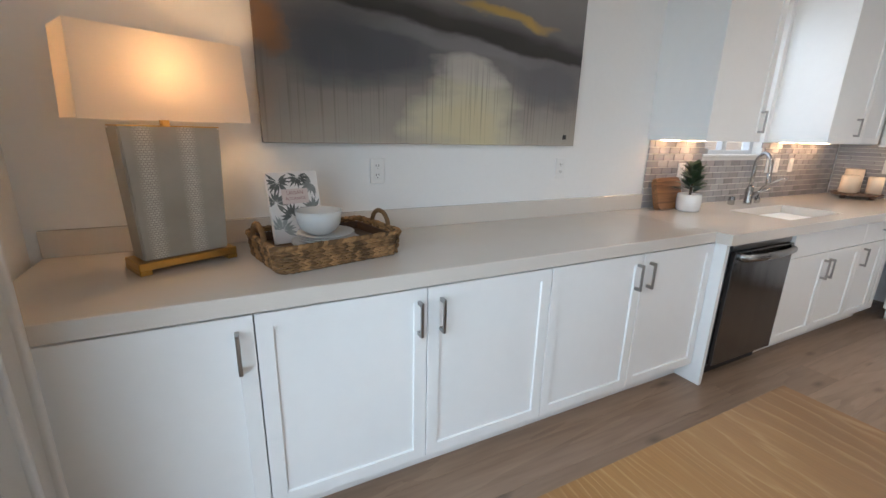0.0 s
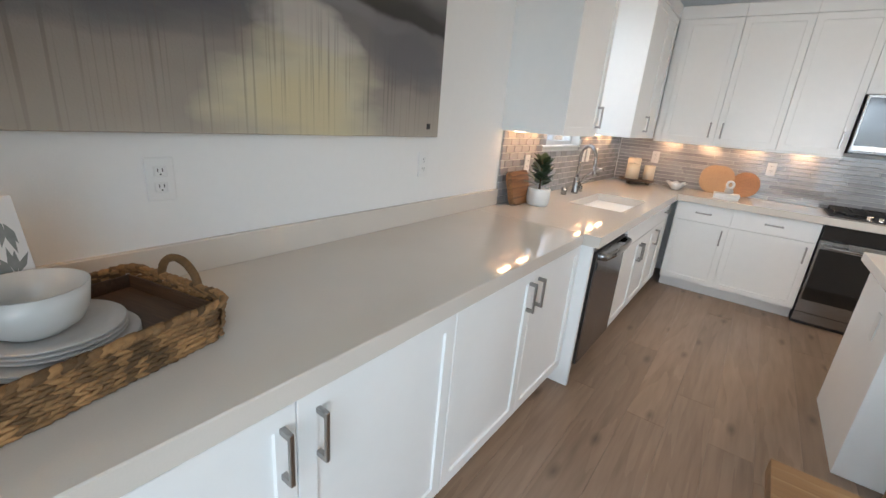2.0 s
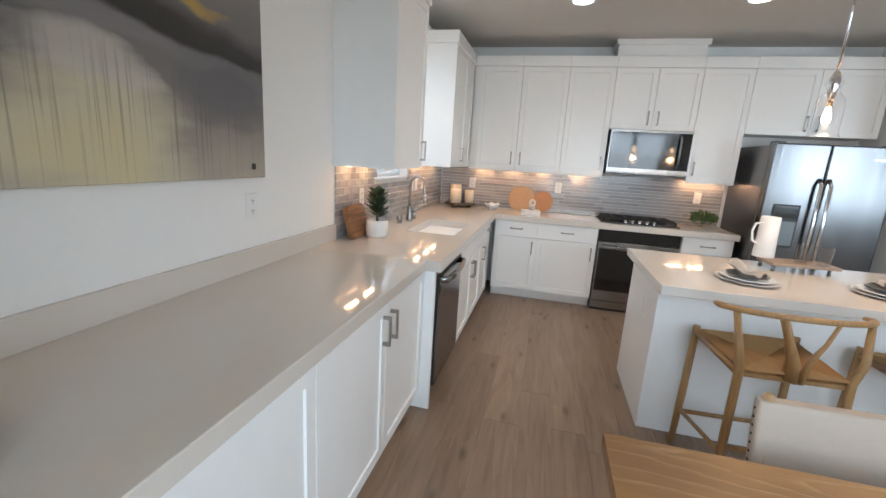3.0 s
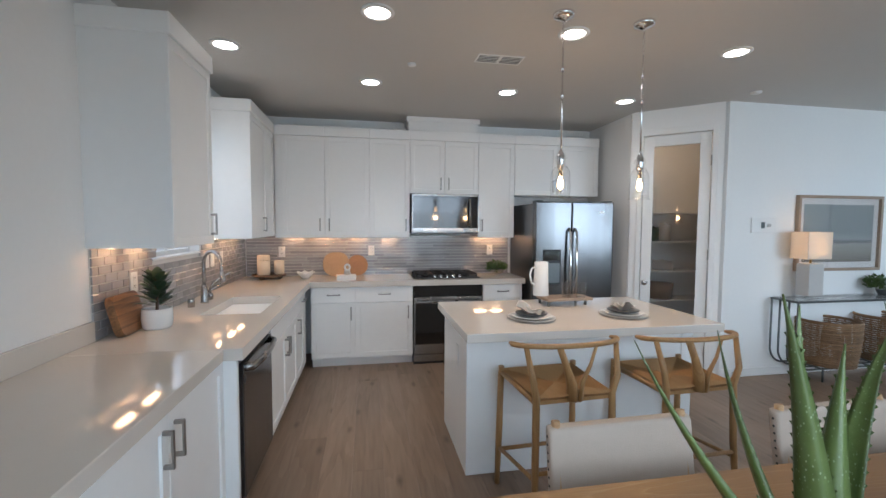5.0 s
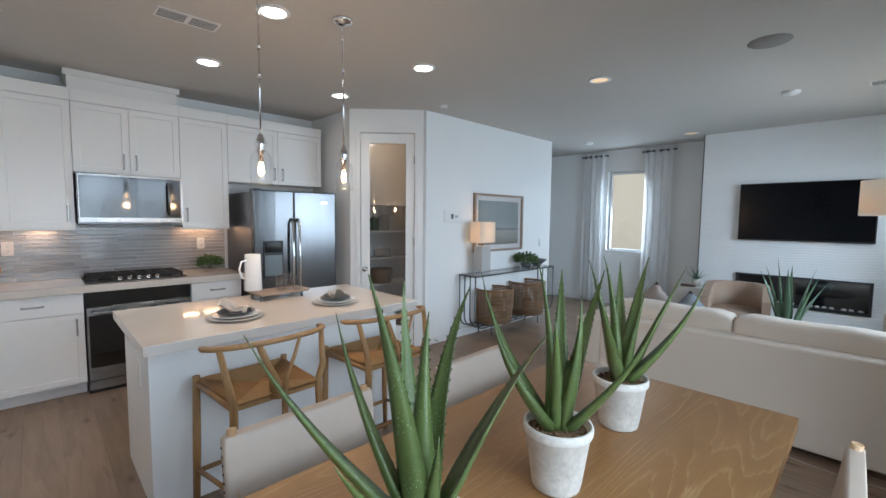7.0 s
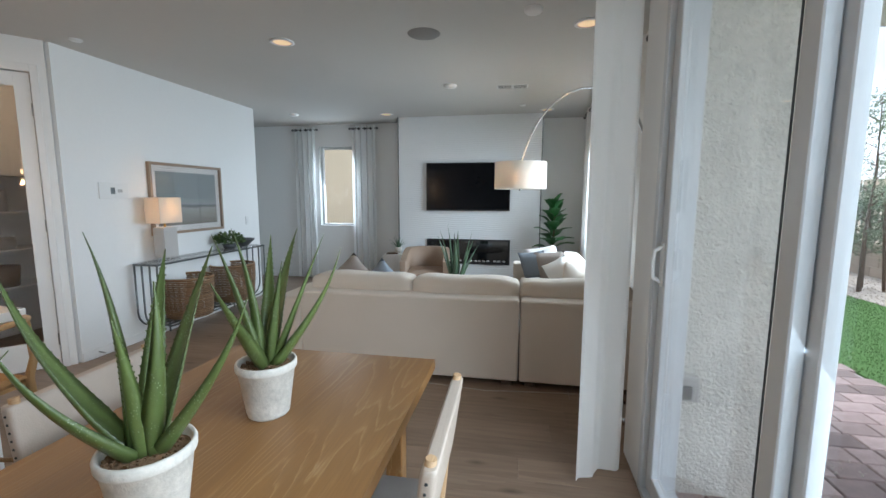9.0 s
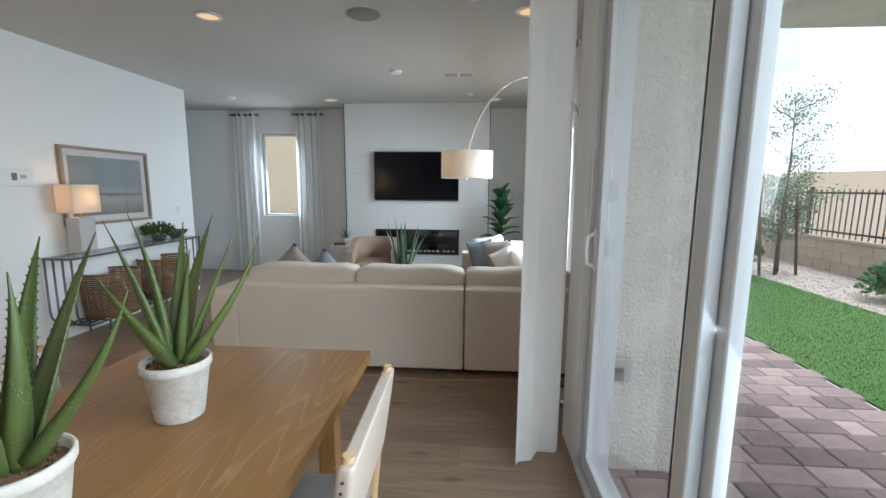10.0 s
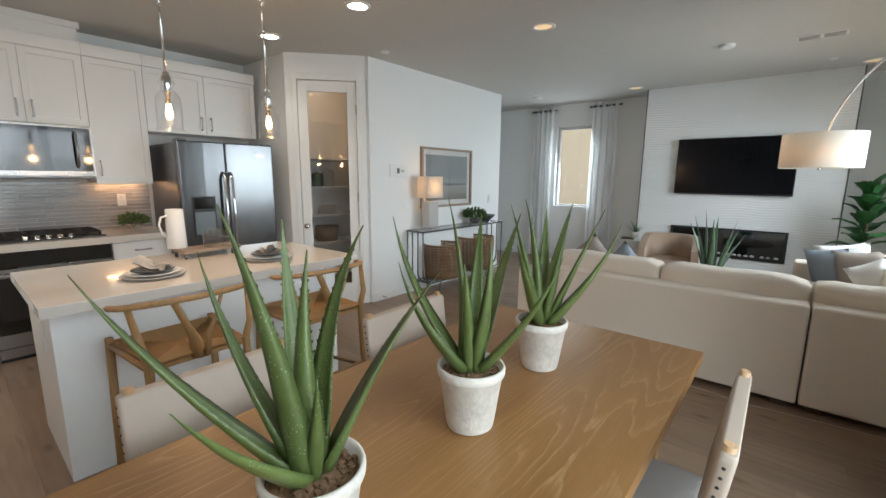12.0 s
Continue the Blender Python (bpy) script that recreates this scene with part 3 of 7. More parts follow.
for x, y in ((0.14, 0.15), (0.14, 0.34), (0.37, 0.245), (0.60, 0.15), (0.60, 0.34)):
    part("burner", lathe(bmesh.new(), [(0.0, 0.0), (0.045, 0.0), (0.045, 0.015), (0.03, 0.022), (0, 0.022)], 16, (x, y, 0.012)), IRON, ck)
for i in range(5):
    part("knob", lathe(bmesh.new(), [(0.0, 0.03), (0.016, 0.03), (0.019, 0.0)], 14, (0.235 + 0.068 * i, 0.028, 0.012)), CHROME, ck, "steel burner knob")

# upper cabinets
UP = "white wall cabinets"
Z0, Z1 = 1.378, 2.432
c = cabinet("tall white wall cabinet beside the kitchen window", pose(2.585, 1.68, 0), 0.56, Z0, Z1, NY - 1.68, [(0.0, 0.56, Z0, Z1, "door", 0.515, 1.50)], UP, name="wall_cabinet")
part("crown", boxed(-0.012, 0.572, -0.034, NY - 1.68, Z1, 2.535, 0.004), CAB, c)
c = cabinet("white corner wall cabinet with one door", pose(4.03, 1.68, 0), 0.89, Z0, Z1, NY - 1.68, [(0.0, 0.55, Z0, Z1, "door", 0.39, 1.50), (0.55, 0.87, Z0, Z1, "filler", None, 0)], UP, name="wall_cabinet")
part("crown", boxed(-0.012, 0.855, -0.034, NY - 1.68, Z1, 2.535, 0.004), CAB, c)
UX = 4.94
for a, b, z, doors in (
    (1.66, 1.15, Z0, [(0.07, 0.51, 0.46)]),
    (1.15, 0.68, Z0, [(0.0, 0.47, 0.045)]),
    (0.68, 0.24, Z0, [(0.0, 0.44, 0.395)]),
    (0.24, -0.54, 1.85, [(0.0, 0.39, 0.345), (0.39, 0.78, 0.435)]),
    (-0.54, -0.97, Z0, [(0.0, 0.43, 0.045)]),
    (-0.97, -2.02, 1.85, [(0.0, 0.525, 0.48), (0.525, 1.05, 0.57)]),
):
    hz = (1.96 if z > 1.5 else 1.50)
    c = cabinet("white shaker wall cabinet with nickel handles above the counter" if z < 1.5 else "short white shaker wall cabinet above an appliance",
                pose(UX, a, 0, 0, 0, EM), a - b, z, Z1, EX - UX, [(x0, x1, z, Z1, "door", h, hz) for x0, x1, h in doors], UP, name="wall_cabinet")
    part("crown", boxed(0.0, a - b, -0.034, EX - UX, Z1, 2.535, 0.004), CAB, c)
    if z < 1.5:
        part("light_rail", boxed(0.0, a - b, -0.02, 0.0, z - 0.018, z, 0.002), CAB, c)
setting("duct_chase", boxed(4.96, EX, -0.54, 0.25, 2.536, H), WALL, "boxed white duct cover above the wall cabinets", "panel")
setting("duct_chase_trim", boxed(4.94, EX, -0.56, 0.27, 2.645, H - 0.004), TRIM, "white trim round the duct cover top", "trim")
for x, y, long_x in [(x, NY - 0.075, True) for x in (2.72, 3.00, 4.18, 4.50, 4.78)] + [(EX - 0.075, y, False) for y in (1.52, 1.18, 0.84, 0.46, -0.66, -0.86)]:
    hx, hy = (0.07, 0.018) if long_x else (0.018, 0.07)
    solid("under_cabinet_light", boxed(x - hx, x + hx, y - hy, y + hy, Z0 - 0.004, Z0 - 0.001), STRIP, "slim warm light bar under the wall cabinet", "light", group="under cabinet lights")

# microwave
mw = thing("microwave", "stainless steel microwave over the cooktop", "microwave", pose(4.875, 0.228, 0, 0, 0, EM))
part("body", boxed(0, 0.76, 0.0, 0.38, 1.415, 1.848), DARKSTEEL, mw)
d = part("door", boxed(0.0, 0.76, -0.025, 0, 1.425, 1.845, 0.006, 2), TRIMSTEEL, mw)
part("window", boxed(0.014, 0.746, -0.029, -0.024, 1.468, 1.822, 0.002), BLACKGLASS, d, "reflective black glass window")
bm = bmesh.new()
tube(bm, [(0.645, -0.03, 1.50), (0.645, -0.066, 1.53), (0.645, -0.07, 1.65), (0.645, -0.066, 1.76), (0.645, -0.03, 1.79)], 0.011, 10)
part("handle", bm, TRIMSTEEL, d, "curved steel handle")
part("vent_strip", boxed(0.01, 0.75, -0.012, 0.3, 1.405, 1.416), BLACK, mw)

# refrigerator
fr = thing("refrigerator", "stainless side-by-side refrigerator with water dispenser", "refrigerator", pose(4.50, -1.045, 0, 0, 0, EM))
part("body", boxed(0.0, 0.90, 0.03, 0.74, 0.0, 1.735), DARKSTEEL, fr)
dl = part("door", boxed(0.002, 0.408, -0.045, 0.028, 0.09, 1.755, 0.012, 3), STEEL, fr)
drr = part("door", boxed(0.413, 0.898, -0.045, 0.028, 0.09, 1.755, 0.012, 3), STEEL, fr)
for p, x in ((dl, 0.375), (drr, 0.445)):
    bm = bmesh.new()
    tube(bm, [(x, -0.05, 0.62), (x, -0.095, 0.67), (x, -0.105, 1.05), (x, -0.095, 1.42), (x, -0.05, 1.47)], 0.014, 10)
    part("handle", bm, CHROME, p, "curved bright steel handle")
part("dispenser", boxed(0.085, 0.29, -0.051, -0.044, 0.87, 1.245, 0.003), BLACK, dl, "black water and ice dispenser")
part("dispenser_recess", boxed(0.10, 0.275, -0.055, -0.050, 0.89, 1.10), GUNMETAL, dl)
part("dispenser_display", boxed(0.10, 0.275, -0.055, -0.050, 1.13, 1.23), BLACKGLASS, dl)
part("badge", boxed(0.72, 0.79, -0.049, -0.044, 1.64, 1.655), CHROME, drr)
part("kick_plate", boxed(0.0, 0.90, 0.0, 0.03, 0.0, 0.085), BLACK, fr)
for x in (0.05, 0.85):
    part("hinge_cover", boxed(x - 0.04, x + 0.04, -0.03, 0.08, 1.736, 1.77, 0.006), GUNMETAL, fr)

# sink and tap
bm = bmesh.new()
zb = 0.915 - 0.23
box(bm, SX0 - 0.012, SX1 + 0.012, SY0 - 0.012, SY1 + 0.012, zb - 0.012, zb)
for a in ((SX0 - 0.012, SX0, SY0 - 0.012, SY1 + 0.012), (SX1, SX1 + 0.012, SY0 - 0.012, SY1 + 0.012), (SX0, SX1, SY0 - 0.012, SY0), (SX0, SX1, SY1, SY1 + 0.012)):
    box(bm, *a, zb, 0.856)
sk = solid("sink", bm, CERAMIC, "white undermount rectangular kitchen sink", "sink")
part("drain", lathe(bmesh.new(), [(0.0, 0.004), (0.04, 0.004), (0.045, 0.0)], 20, (3.5, 1.62, zb)), CHROME, sk)
fc = thing("faucet", "brushed steel gooseneck kitchen faucet with pull-down spout", "faucet", pose(3.63, 1.90, 0.915, 0, 0, -35))
part("base", lathe(bmesh.new(), [(0.0, 0.0), (0.028, 0.0), (0.026, 0.012), (0.024, 0.12), (0.016, 0.135), (0, 0.135)], 20), TRIMSTEEL, fc)
neck = [(0, 0, 0.13), (0, 0, 0.24)] + [(0, -0.095 + 0.095 * math.cos(radians(a)), 0.29 + 0.095 * math.sin(radians(a))) for a in range(0, 181, 18)] + [(0, -0.193, 0.25), (0, -0.20, 0.23)]
part("neck", tube(bmesh.new(), neck, 0.0125, 12), TRIMSTEEL, fc)
part("spray_head", tube(bmesh.new(), [(0, -0.195, 0.25), (0, -0.205, 0.19), (0, -0.212, 0.165)], [0.014, 0.017, 0.015], 12), TRIMSTEEL, fc)
part("lever", tube(bmesh.new(), [(0.02, 0, 0.075), (0.06, -0.02, 0.10), (0.12, -0.05, 0.13)], [0.01, 0.008, 0.006], 8), TRIMSTEEL, fc)
sf = thing("filter_tap", "slim curved steel filtered water tap", "faucet", pose(3.78, 1.91, 0.915, 0, 0, 20))
part("base", lathe(bmesh.new(), [(0, 0), (0.02, 0), (0.018, 0.045), (0.008, 0.05), (0, 0.05)], 16), TRIMSTEEL, sf)
part("spout", tube(bmesh.new(), [(0, 0, 0.05), (0, 0, 0.09), (0.0, -0.02, 0.125), (0, -0.07, 0.165), (0, -0.13, 0.20), (0, -0.15, 0.20), (0, -0.155, 0.185)], 0.0065, 8), TRIMSTEEL, sf)
solid("air_gap", lathe(bmesh.new(), [(0, 0), (0.022, 0), (0.022, 0.05), (0.018, 0.056), (0, 0.056)], 16), TRIMSTEEL, "small brushed steel cap behind the sink", "fixture", pose(3.47, 1.93, 0.915))
solid("soap_dispenser", lathe(bmesh.new(), [(0, 0), (0.018, 0), (0.014, 0.04), (0.008, 0.05), (0.008, 0.075), (0, 0.08)], 14), TRIMSTEEL, "small steel soap dispenser by the sink", "fixture", pose(3.70, 1.93, 0.915))

# kitchen window
def window(name, m, w, h, label, mullions=(), depth=0.10, fw=0.045):
    """A window in its hole: origin at the lower left of the hole, x along it, y outwards."""
    wn = thing(name, label, "window", m, kind="structure")
    bm = bmesh.new()
    for a in ((0.003, fw, 0.003, h - 0.003), (w - fw, w - 0.003, 0.003, h - 0.003), (fw, w - fw, 0.003, fw), (fw, w - fw, h - fw, h - 0.003)):
        box(bm, a[0], a[1], depth - 0.03, depth + 0.03, a[2], a[3], 0.003)
    part("window_frame", bm, VINYL, wn)
    xs = [fw] + [q for mx in mullions for q in (mx - 0.028, mx + 0.028)] + [w - fw]
    for mx in mullions:
        part("mullion", boxed(mx - 0.028, mx + 0.028, depth - 0.025, depth + 0.025, fw, h - fw, 0.003), VINYL, wn)
    for a, b in zip(xs[::2], xs[1::2]):
        g = part("pane", boxed(a, b, depth - 0.004, depth + 0.004, fw, h - fw), GLASS, wn)
        g.visible_shadow = False
    part("window_sill", boxed(0.004, w - 0.004, -0.012, depth - 0.032, 0.0, 0.014, 0.003), TRIM, wn)
    return wn


window("window_1", pose(KW[0], NY, KW[2]), KW[1] - KW[0], KW[3] - KW[2], "white framed kitchen window above the sink", (0.39,))

# island
il = thing("kitchen_island", "white kitchen island with thick pale quartz top", "island")
bm = bmesh.new()
box(bm, 2.64, 3.36, -1.37, 0.13, 0.0, 0.864, 0.002)
part("body", bm, CAB, il)
part("worktop", boxed(2.43, 3.395, -1.42, 0.178, 0.866, 0.915, 0.004, 2), QUARTZ, il, "pale polished quartz worktop")
part("outlet", boxed(2.86, 2.925, 0.13, 0.135, 0.60, 0.73, 0.001), PLASTIC, il, "white power outlet plate")
part("corner_post", boxed(2.632, 2.70, -1.378, -1.30, 0.0, 0.864, 0.002), CAB, il)

# wishbone counter stools
def stool():
    s = thing("counter_stool", "oak wishbone counter stool with woven cord seat", "stool", group="stools at the island")
    bz = 0.665
    # front faces +x (the island), the back is at -x
    for y, nm in ((-0.235, -1), (0.235, 1)):
        part("leg", tube(bmesh.new(), [(0.20, y * 1.04, 0), (0.20, y, 0.3), (0.195, y * 0.97, bz + 0.03)], [0.015, 0.019, 0.017], 10), STOOLWOOD, s)
        part("leg", tube(bmesh.new(), [(-0.25, y * 0.95, 0), (-0.225, y * 0.9, 0.35), (-0.215, y * 0.88, bz), (-0.225, y * 0.97, bz + 0.09), (-0.180, y * 1.05, bz + 0.245)], [0.014, 0.018, 0.018, 0.016, 0.013], 10), STOOLWOOD, s)
        part("side_stretcher", tube(bmesh.new(), [(-0.235, y * 0.92, 0.27), (0.20, y * 1.0, 0.21)], 0.011, 8), STOOLWOOD, s)
        part("seat_rail", tube(bmesh.new(), [(-0.215, y * 0.88, bz - 0.02), (0.20, y * 0.97, bz - 0.005)], 0.014, 8), STOOLWOOD, s)
    part("front_stretcher", tube(bmesh.new(), [(0.20, -0.24, 0.20), (0.20, 0.24, 0.20)], 0.012, 8), STOOLWOOD, s)
    part("back_stretcher", tube(bmesh.new(), [(-0.23, -0.21, 0.30), (-0.23, 0.21, 0.30)], 0.011, 8), STOOLWOOD, s)
    # the curved rail
    pts = [(-0.10 - 0.15 * math.sin(radians(a)), 0.29 * math.cos(radians(a)), bz + 0.246 + 0.014 * math.sin(radians(a))) for a in range(-8, 189, 14)]
    part("top_rail", tube(bmesh.new(), pts, [0.011] + [0.016] * (len(pts) - 2) + [0.011], 10, 0.8), STOOLWOOD, s)
    bm = bmesh.new()
    for sgn in (-1, 1):
        tube(bm, [(-0.225, 0.0 + sgn * 0.022, bz - 0.02), (-0.23, sgn * 0.028, bz + 0.07), (-0.242, sgn * 0.065, bz + 0.16), (-0.236, sgn * 0.100, bz + 0.255)], [0.030, 0.028, 0.019, 0.018], 8, 0.45)
    part("splat", bm, STOOLWOOD, s, "Y-shaped oak back splat")
    # woven seat: four wedges of cord dipping to the middle
    n = 10
    for side in range(4):
        bm = bmesh.new()
        cs = [(0.205, 0.225), (0.205, -0.225), (-0.225, -0.20), (-0.225, 0.20)]
        p, q = Vector((*cs[side], 0)), Vector((*cs[(side + 1) % 4], 0))
        mid = Vector((-0.01, 0, 0))
        for i in range(n):
            t0, t1 = i / n, (i + 1) / n - 0.02
            a0, b0, a1, b1 = p.lerp(mid, t0), q.lerp(mid, t0), p.lerp(mid, t1), q.lerp(mid, t1)
            z0, z1 = bz + 0.012 - 0.022 * t0, bz + 0.012 - 0.022 * t1
            vs = [bm.verts.new((v.x, v.y, z)) for v, z in ((a0, z0 - 0.006), (b0, z0 - 0.006), (a0.lerp(a1, 0.5), z0 + 0.004), (b0.lerp(b1, 0.5), z0 + 0.004), (a1, z1 - 0.006), (b1, z1 - 0.006))]
            bm.faces.new((vs[0], vs[1], vs[3], vs[2]))
            bm.faces.new((vs[2], vs[3], vs[5], vs[4]))
        part("seat_panel", bm, RUSH, s, "woven cord seat")
    bm = bmesh.new()
    slab(bm, [(0.20, 0.225), (-0.215, 0.20), (-0.215, -0.20), (0.20, -0.225)], bz - 0.03, bz - 0.012)
    part("seat_underside", bm, RUSH, s)
    return s


st = stool()
st.matrix_basis = pose(2.36, -0.29, 0, 0, 0, 3)
copy_thing(st, pose(2.36, -1.00, 0, 0, 0, 2))

# pendants
def pendant(x, y):
    p = thing("pendant_light", "clear glass bottle pendant with glowing filament bulb and chrome rod", "pendant light", pose(x, y, 0), "pendants over the island")
    part("canopy", lathe(bmesh.new(), [(0, H - 0.04), (0.012, H - 0.04), (0.03, H - 0.03), (0.055, H - 0.022), (0.062, H - 0.012), (0.062, H)], 24), CHROME, p, "polished chrome ceiling canopy")
    bm = bmesh.new()
    for i in range(6):
        z = H - 0.045 - i * 0.026
        pts = [(0.007 * math.cos(a) * (1 if i % 2 else 0), 0.007 * math.cos(a) * (0 if i % 2 else 1), z + 0.016 * math.sin(a)) for a in (2 * math.pi * k / 10 for k in range(10))]
        tube(bm, pts, 0.0022, 5, closed=True)
    part("chain", bm, CHROME, p)
    part("rod", tube(bmesh.new(), [(0, 0, 1.93), (0, 0, H - 0.19)], 0.0055, 8), CHROME, p)
    for z in (2.25, 2.40):
        part("rod_joint", tube(bmesh.new(), [(0, 0, z - 0.02), (0, 0, z + 0.02)], 0.008, 8), CHROME, p)
    part("socket", lathe(bmesh.new(), [(0, 1.94), (0.012, 1.935), (0.02, 1.90), (0.02, 1.84), (0.012, 1.83), (0.012, 1.786), (0, 1.786)], 16), CHROME, p)
    g = part("glass_shade", lathe(bmesh.new(), [(0.022, 1.92), (0.026, 1.90), (0.036, 1.885), (0.026, 1.87), (0.024, 1.855), (0.05, 1.82), (0.055, 1.79), (0.055, 1.70), (0.052, 1.685), (0.058, 1.665), (0.064, 1.66)], 24), CLEAR, p, "clear bottle-shaped glass shade")
    g.visible_shadow = False
    part("bulb", lathe(bmesh.new(), [(0, 1.712), (0.009, 1.715), (0.016, 1.730), (0.0165, 1.745), (0.011, 1.772), (0.009, 1.79)], 16), BULB, p, "glowing amber filament bulb")
    return p


pendant(2.56, -0.40)
pendant(2.57, -0.915)
for y in (-0.40, -0.915):
    lamp("pendant_glow", "POINT", pose(2.56, y, 1.62), 5, WARM, 0.03)

# ---- pantry door and pantry ----
pd = thing("door_1", "white pantry door with tall clear glass pane, closed", "door", PM, kind="structure")
bm = bmesh.new()
for a in ((0.07, 0.118, 0.0, 2.50), (0.732, 0.78, 0.0, 2.50), (0.118, 0.732, 2.44, 2.50)):
    box(bm, a[0], a[1], -0.11, 0.014, a[2], a[3], 0.003)
part("door_casing", bm, TRIM, pd)
x0, x1 = 0.125, 0.725
bm = bmesh.new()
for a in ((x0, x0 + 0.095, 0.01, 2.432), (x1 - 0.095, x1, 0.01, 2.432), (x0 + 0.095, x1 - 0.095, 0.01, 0.24), (x0 + 0.095, x1 - 0.095, 2.325, 2.432)):
    box(bm, a[0], a[1], -0.045, -0.008, a[2], a[3], 0.002)
leaf = part("door_leaf", bm, TRIM, pd)
g = part("pane", boxed(x0 + 0.093, x1 - 0.093, -0.03, -0.024, 0.238, 2.327), GLASS, leaf)
g.visible_shadow = False
kb = part("knob", lathe(bmesh.new(), [(0, 0), (0.03, 0), (0.03, 0.006), (0.012, 0.012), (0.012, 0.035), (0.028, 0.05), (0.026, 0.065), (0, 0.07)], 20), CHROME, leaf, "round polished chrome knob", pose(x1 - 0.045, -0.008, 0.905, -90))
for z in (0.25, 1.22, 2.15):
    part("hinge", boxed(x0 - 0.009, x0 + 0.004, -0.010, 0.004, z - 0.05, z + 0.05, 0.002), NICKEL, leaf, "nickel hinge")
for z in (0.57, 0.94, 1.31, 1.68):
    solid("pantry_shelf", boxed(3.93, 4.90, -3.77, -3.42, z - 0.02, z, 0.002), TRIM, "white wooden pantry shelf", "shelf", group="pantry shelves")
    solid("pantry_shelf", boxed(4.902, 5.26, -3.77, -2.23, z - 0.022, z, 0.002), TRIM, "white wooden pantry shelf", "shelf", group="pantry shelves")
for x, y, z, r, h, mt, lb in ((5.09, -2.90, 1.31, 0.075, 0.15, SUCC, "dark green lidded storage canister on the pantry shelf"), (5.10, -3.08, 1.31, 0.08, 0.19, GREYCER, "tall grey storage canister on the pantry shelf"), (5.08, -3.05, 0.94, 0.12, 0.09, GREYCER, "wide grey lidded dish on the pantry shelf")):
    cn = solid("canister", lathe(bmesh.new(), [(0, 0), (r, 0), (r, h), (r * 0.9, h + 0.01), (0, h + 0.012)], 20), mt, lb, "canister", pose(x, y, z))
    part("lid", lathe(bmesh.new(), [(0, h + 0.012), (r * 0.5, h + 0.013), (r * 0.95, h + 0.012), (r * 0.95, h + 0.024), (0.014, h + 0.03), (0.014, h + 0.045), (0, h + 0.046)], 20), mt, cn)
solid("pantry_basket", lathe(bmesh.new(), [(0, 0), (0.14, 0), (0.16, 0.2), (0.15, 0.2), (0.13, 0.02), (0, 0.02)], 24), WICKER, "dark woven basket on the pantry shelf", "basket", pose(5.08, -3.02, 0.57))
# warm fill lamp and a fixture out of view, added to brighten the pantry
lamp("pantry_fill", "POINT", pose(4.75, -3.0, 2.5), 3.4, (1.0, 0.66, 0.38), 0.08)
solid("pantry_fill_fixture", lathe(bmesh.new(), [(0, H - 0.05), (0.09, H - 0.05), (0.11, H - 0.02), (0.11, H)], 24), PLASTIC, "small white unseen fixture added above the pantry fill lamp", "ceiling light", pose(4.75, -3.0, 0))

# ---- sliding door ----
sl = thing("door_2", "white framed sliding glass patio door with three panels", "door", kind="structure")
bm = bmesh.new()
y0, y1, zt = SL[0], SL[1], SL[3]
for a in ((y0, y0 + 0.045, 0, zt), (y1 - 0.045, y1, 0, zt)):
    box(bm, WX - T, WX + 0.004, a[0], a[1], a[2], a[3], 0.003)
box(bm, WX - T, WX + 0.004, y0 + 0.045, y1 - 0.045, zt - 0.05, zt, 0.003)
part("door_frame", bm, VINYL, sl)
part("threshold", boxed(WX - T, WX + 0.004, y0 + 0.045, y1 - 0.045, -0.02, 0.028, 0.003), VINYL, sl)
for x in (WX - 0.045, WX - 0.095):
    part("track", boxed(x - 0.006, x + 0.006, y0 + 0.05, y1 - 0.05, 0.028, 0.038), NICKEL, sl)
for i, xo in enumerate((-0.042, -0.086, -0.042)):
    a, b = ((y0 + 0.046, -0.915), (-0.945, 0.13), (0.10, y1 - 0.046))[i]
    bm = bmesh.new()
    xs = (WX + xo - 0.02, WX + xo + 0.02)
    s = 0.072
    for q in ((a, a + s, 0.04, zt - 0.052), (b - s, b, 0.04, zt - 0.052), (a + s, b - s, 0.04, 0.04 + 0.09), (a + s, b - s, zt - 0.052 - s, zt - 0.052)):
        box(bm, *xs, q[0], q[1], q[2], q[3], 0.004)
    pnl = part("sash", bm, VINYL, sl)
    g = part("pane", boxed(WX + xo - 0.006, WX + xo + 0.006, a + s - 0.004, b - s + 0.004, 0.126, zt - 0.052 - s + 0.004), GLASS, pnl)
    g.visible_shadow = False
    part("gasket", boxed(WX + xo + 0.0205, WX + xo + 0.0225, b - s - 0.006, b - s + 0.002, 0.13, zt - 0.13), DARKSLOT, pnl)
    if i == 0:
        bm = bmesh.new()
        hx, hy = WX + xo + 0.02, a + 0.036
        tube(bm, [(hx, hy, 1.08), (hx + 0.04, hy, 1.10), (hx + 0.045, hy, 1.16), (hx + 0.04, hy, 1.225), (hx, hy, 1.245)], 0.010, 8)
        box(bm, hx, hx + 0.008, hy - 0.02, hy + 0.02, 1.06, 1.265, 0.003)
        part("handle", bm, PLASTIC, pnl, "white pull handle with latch")


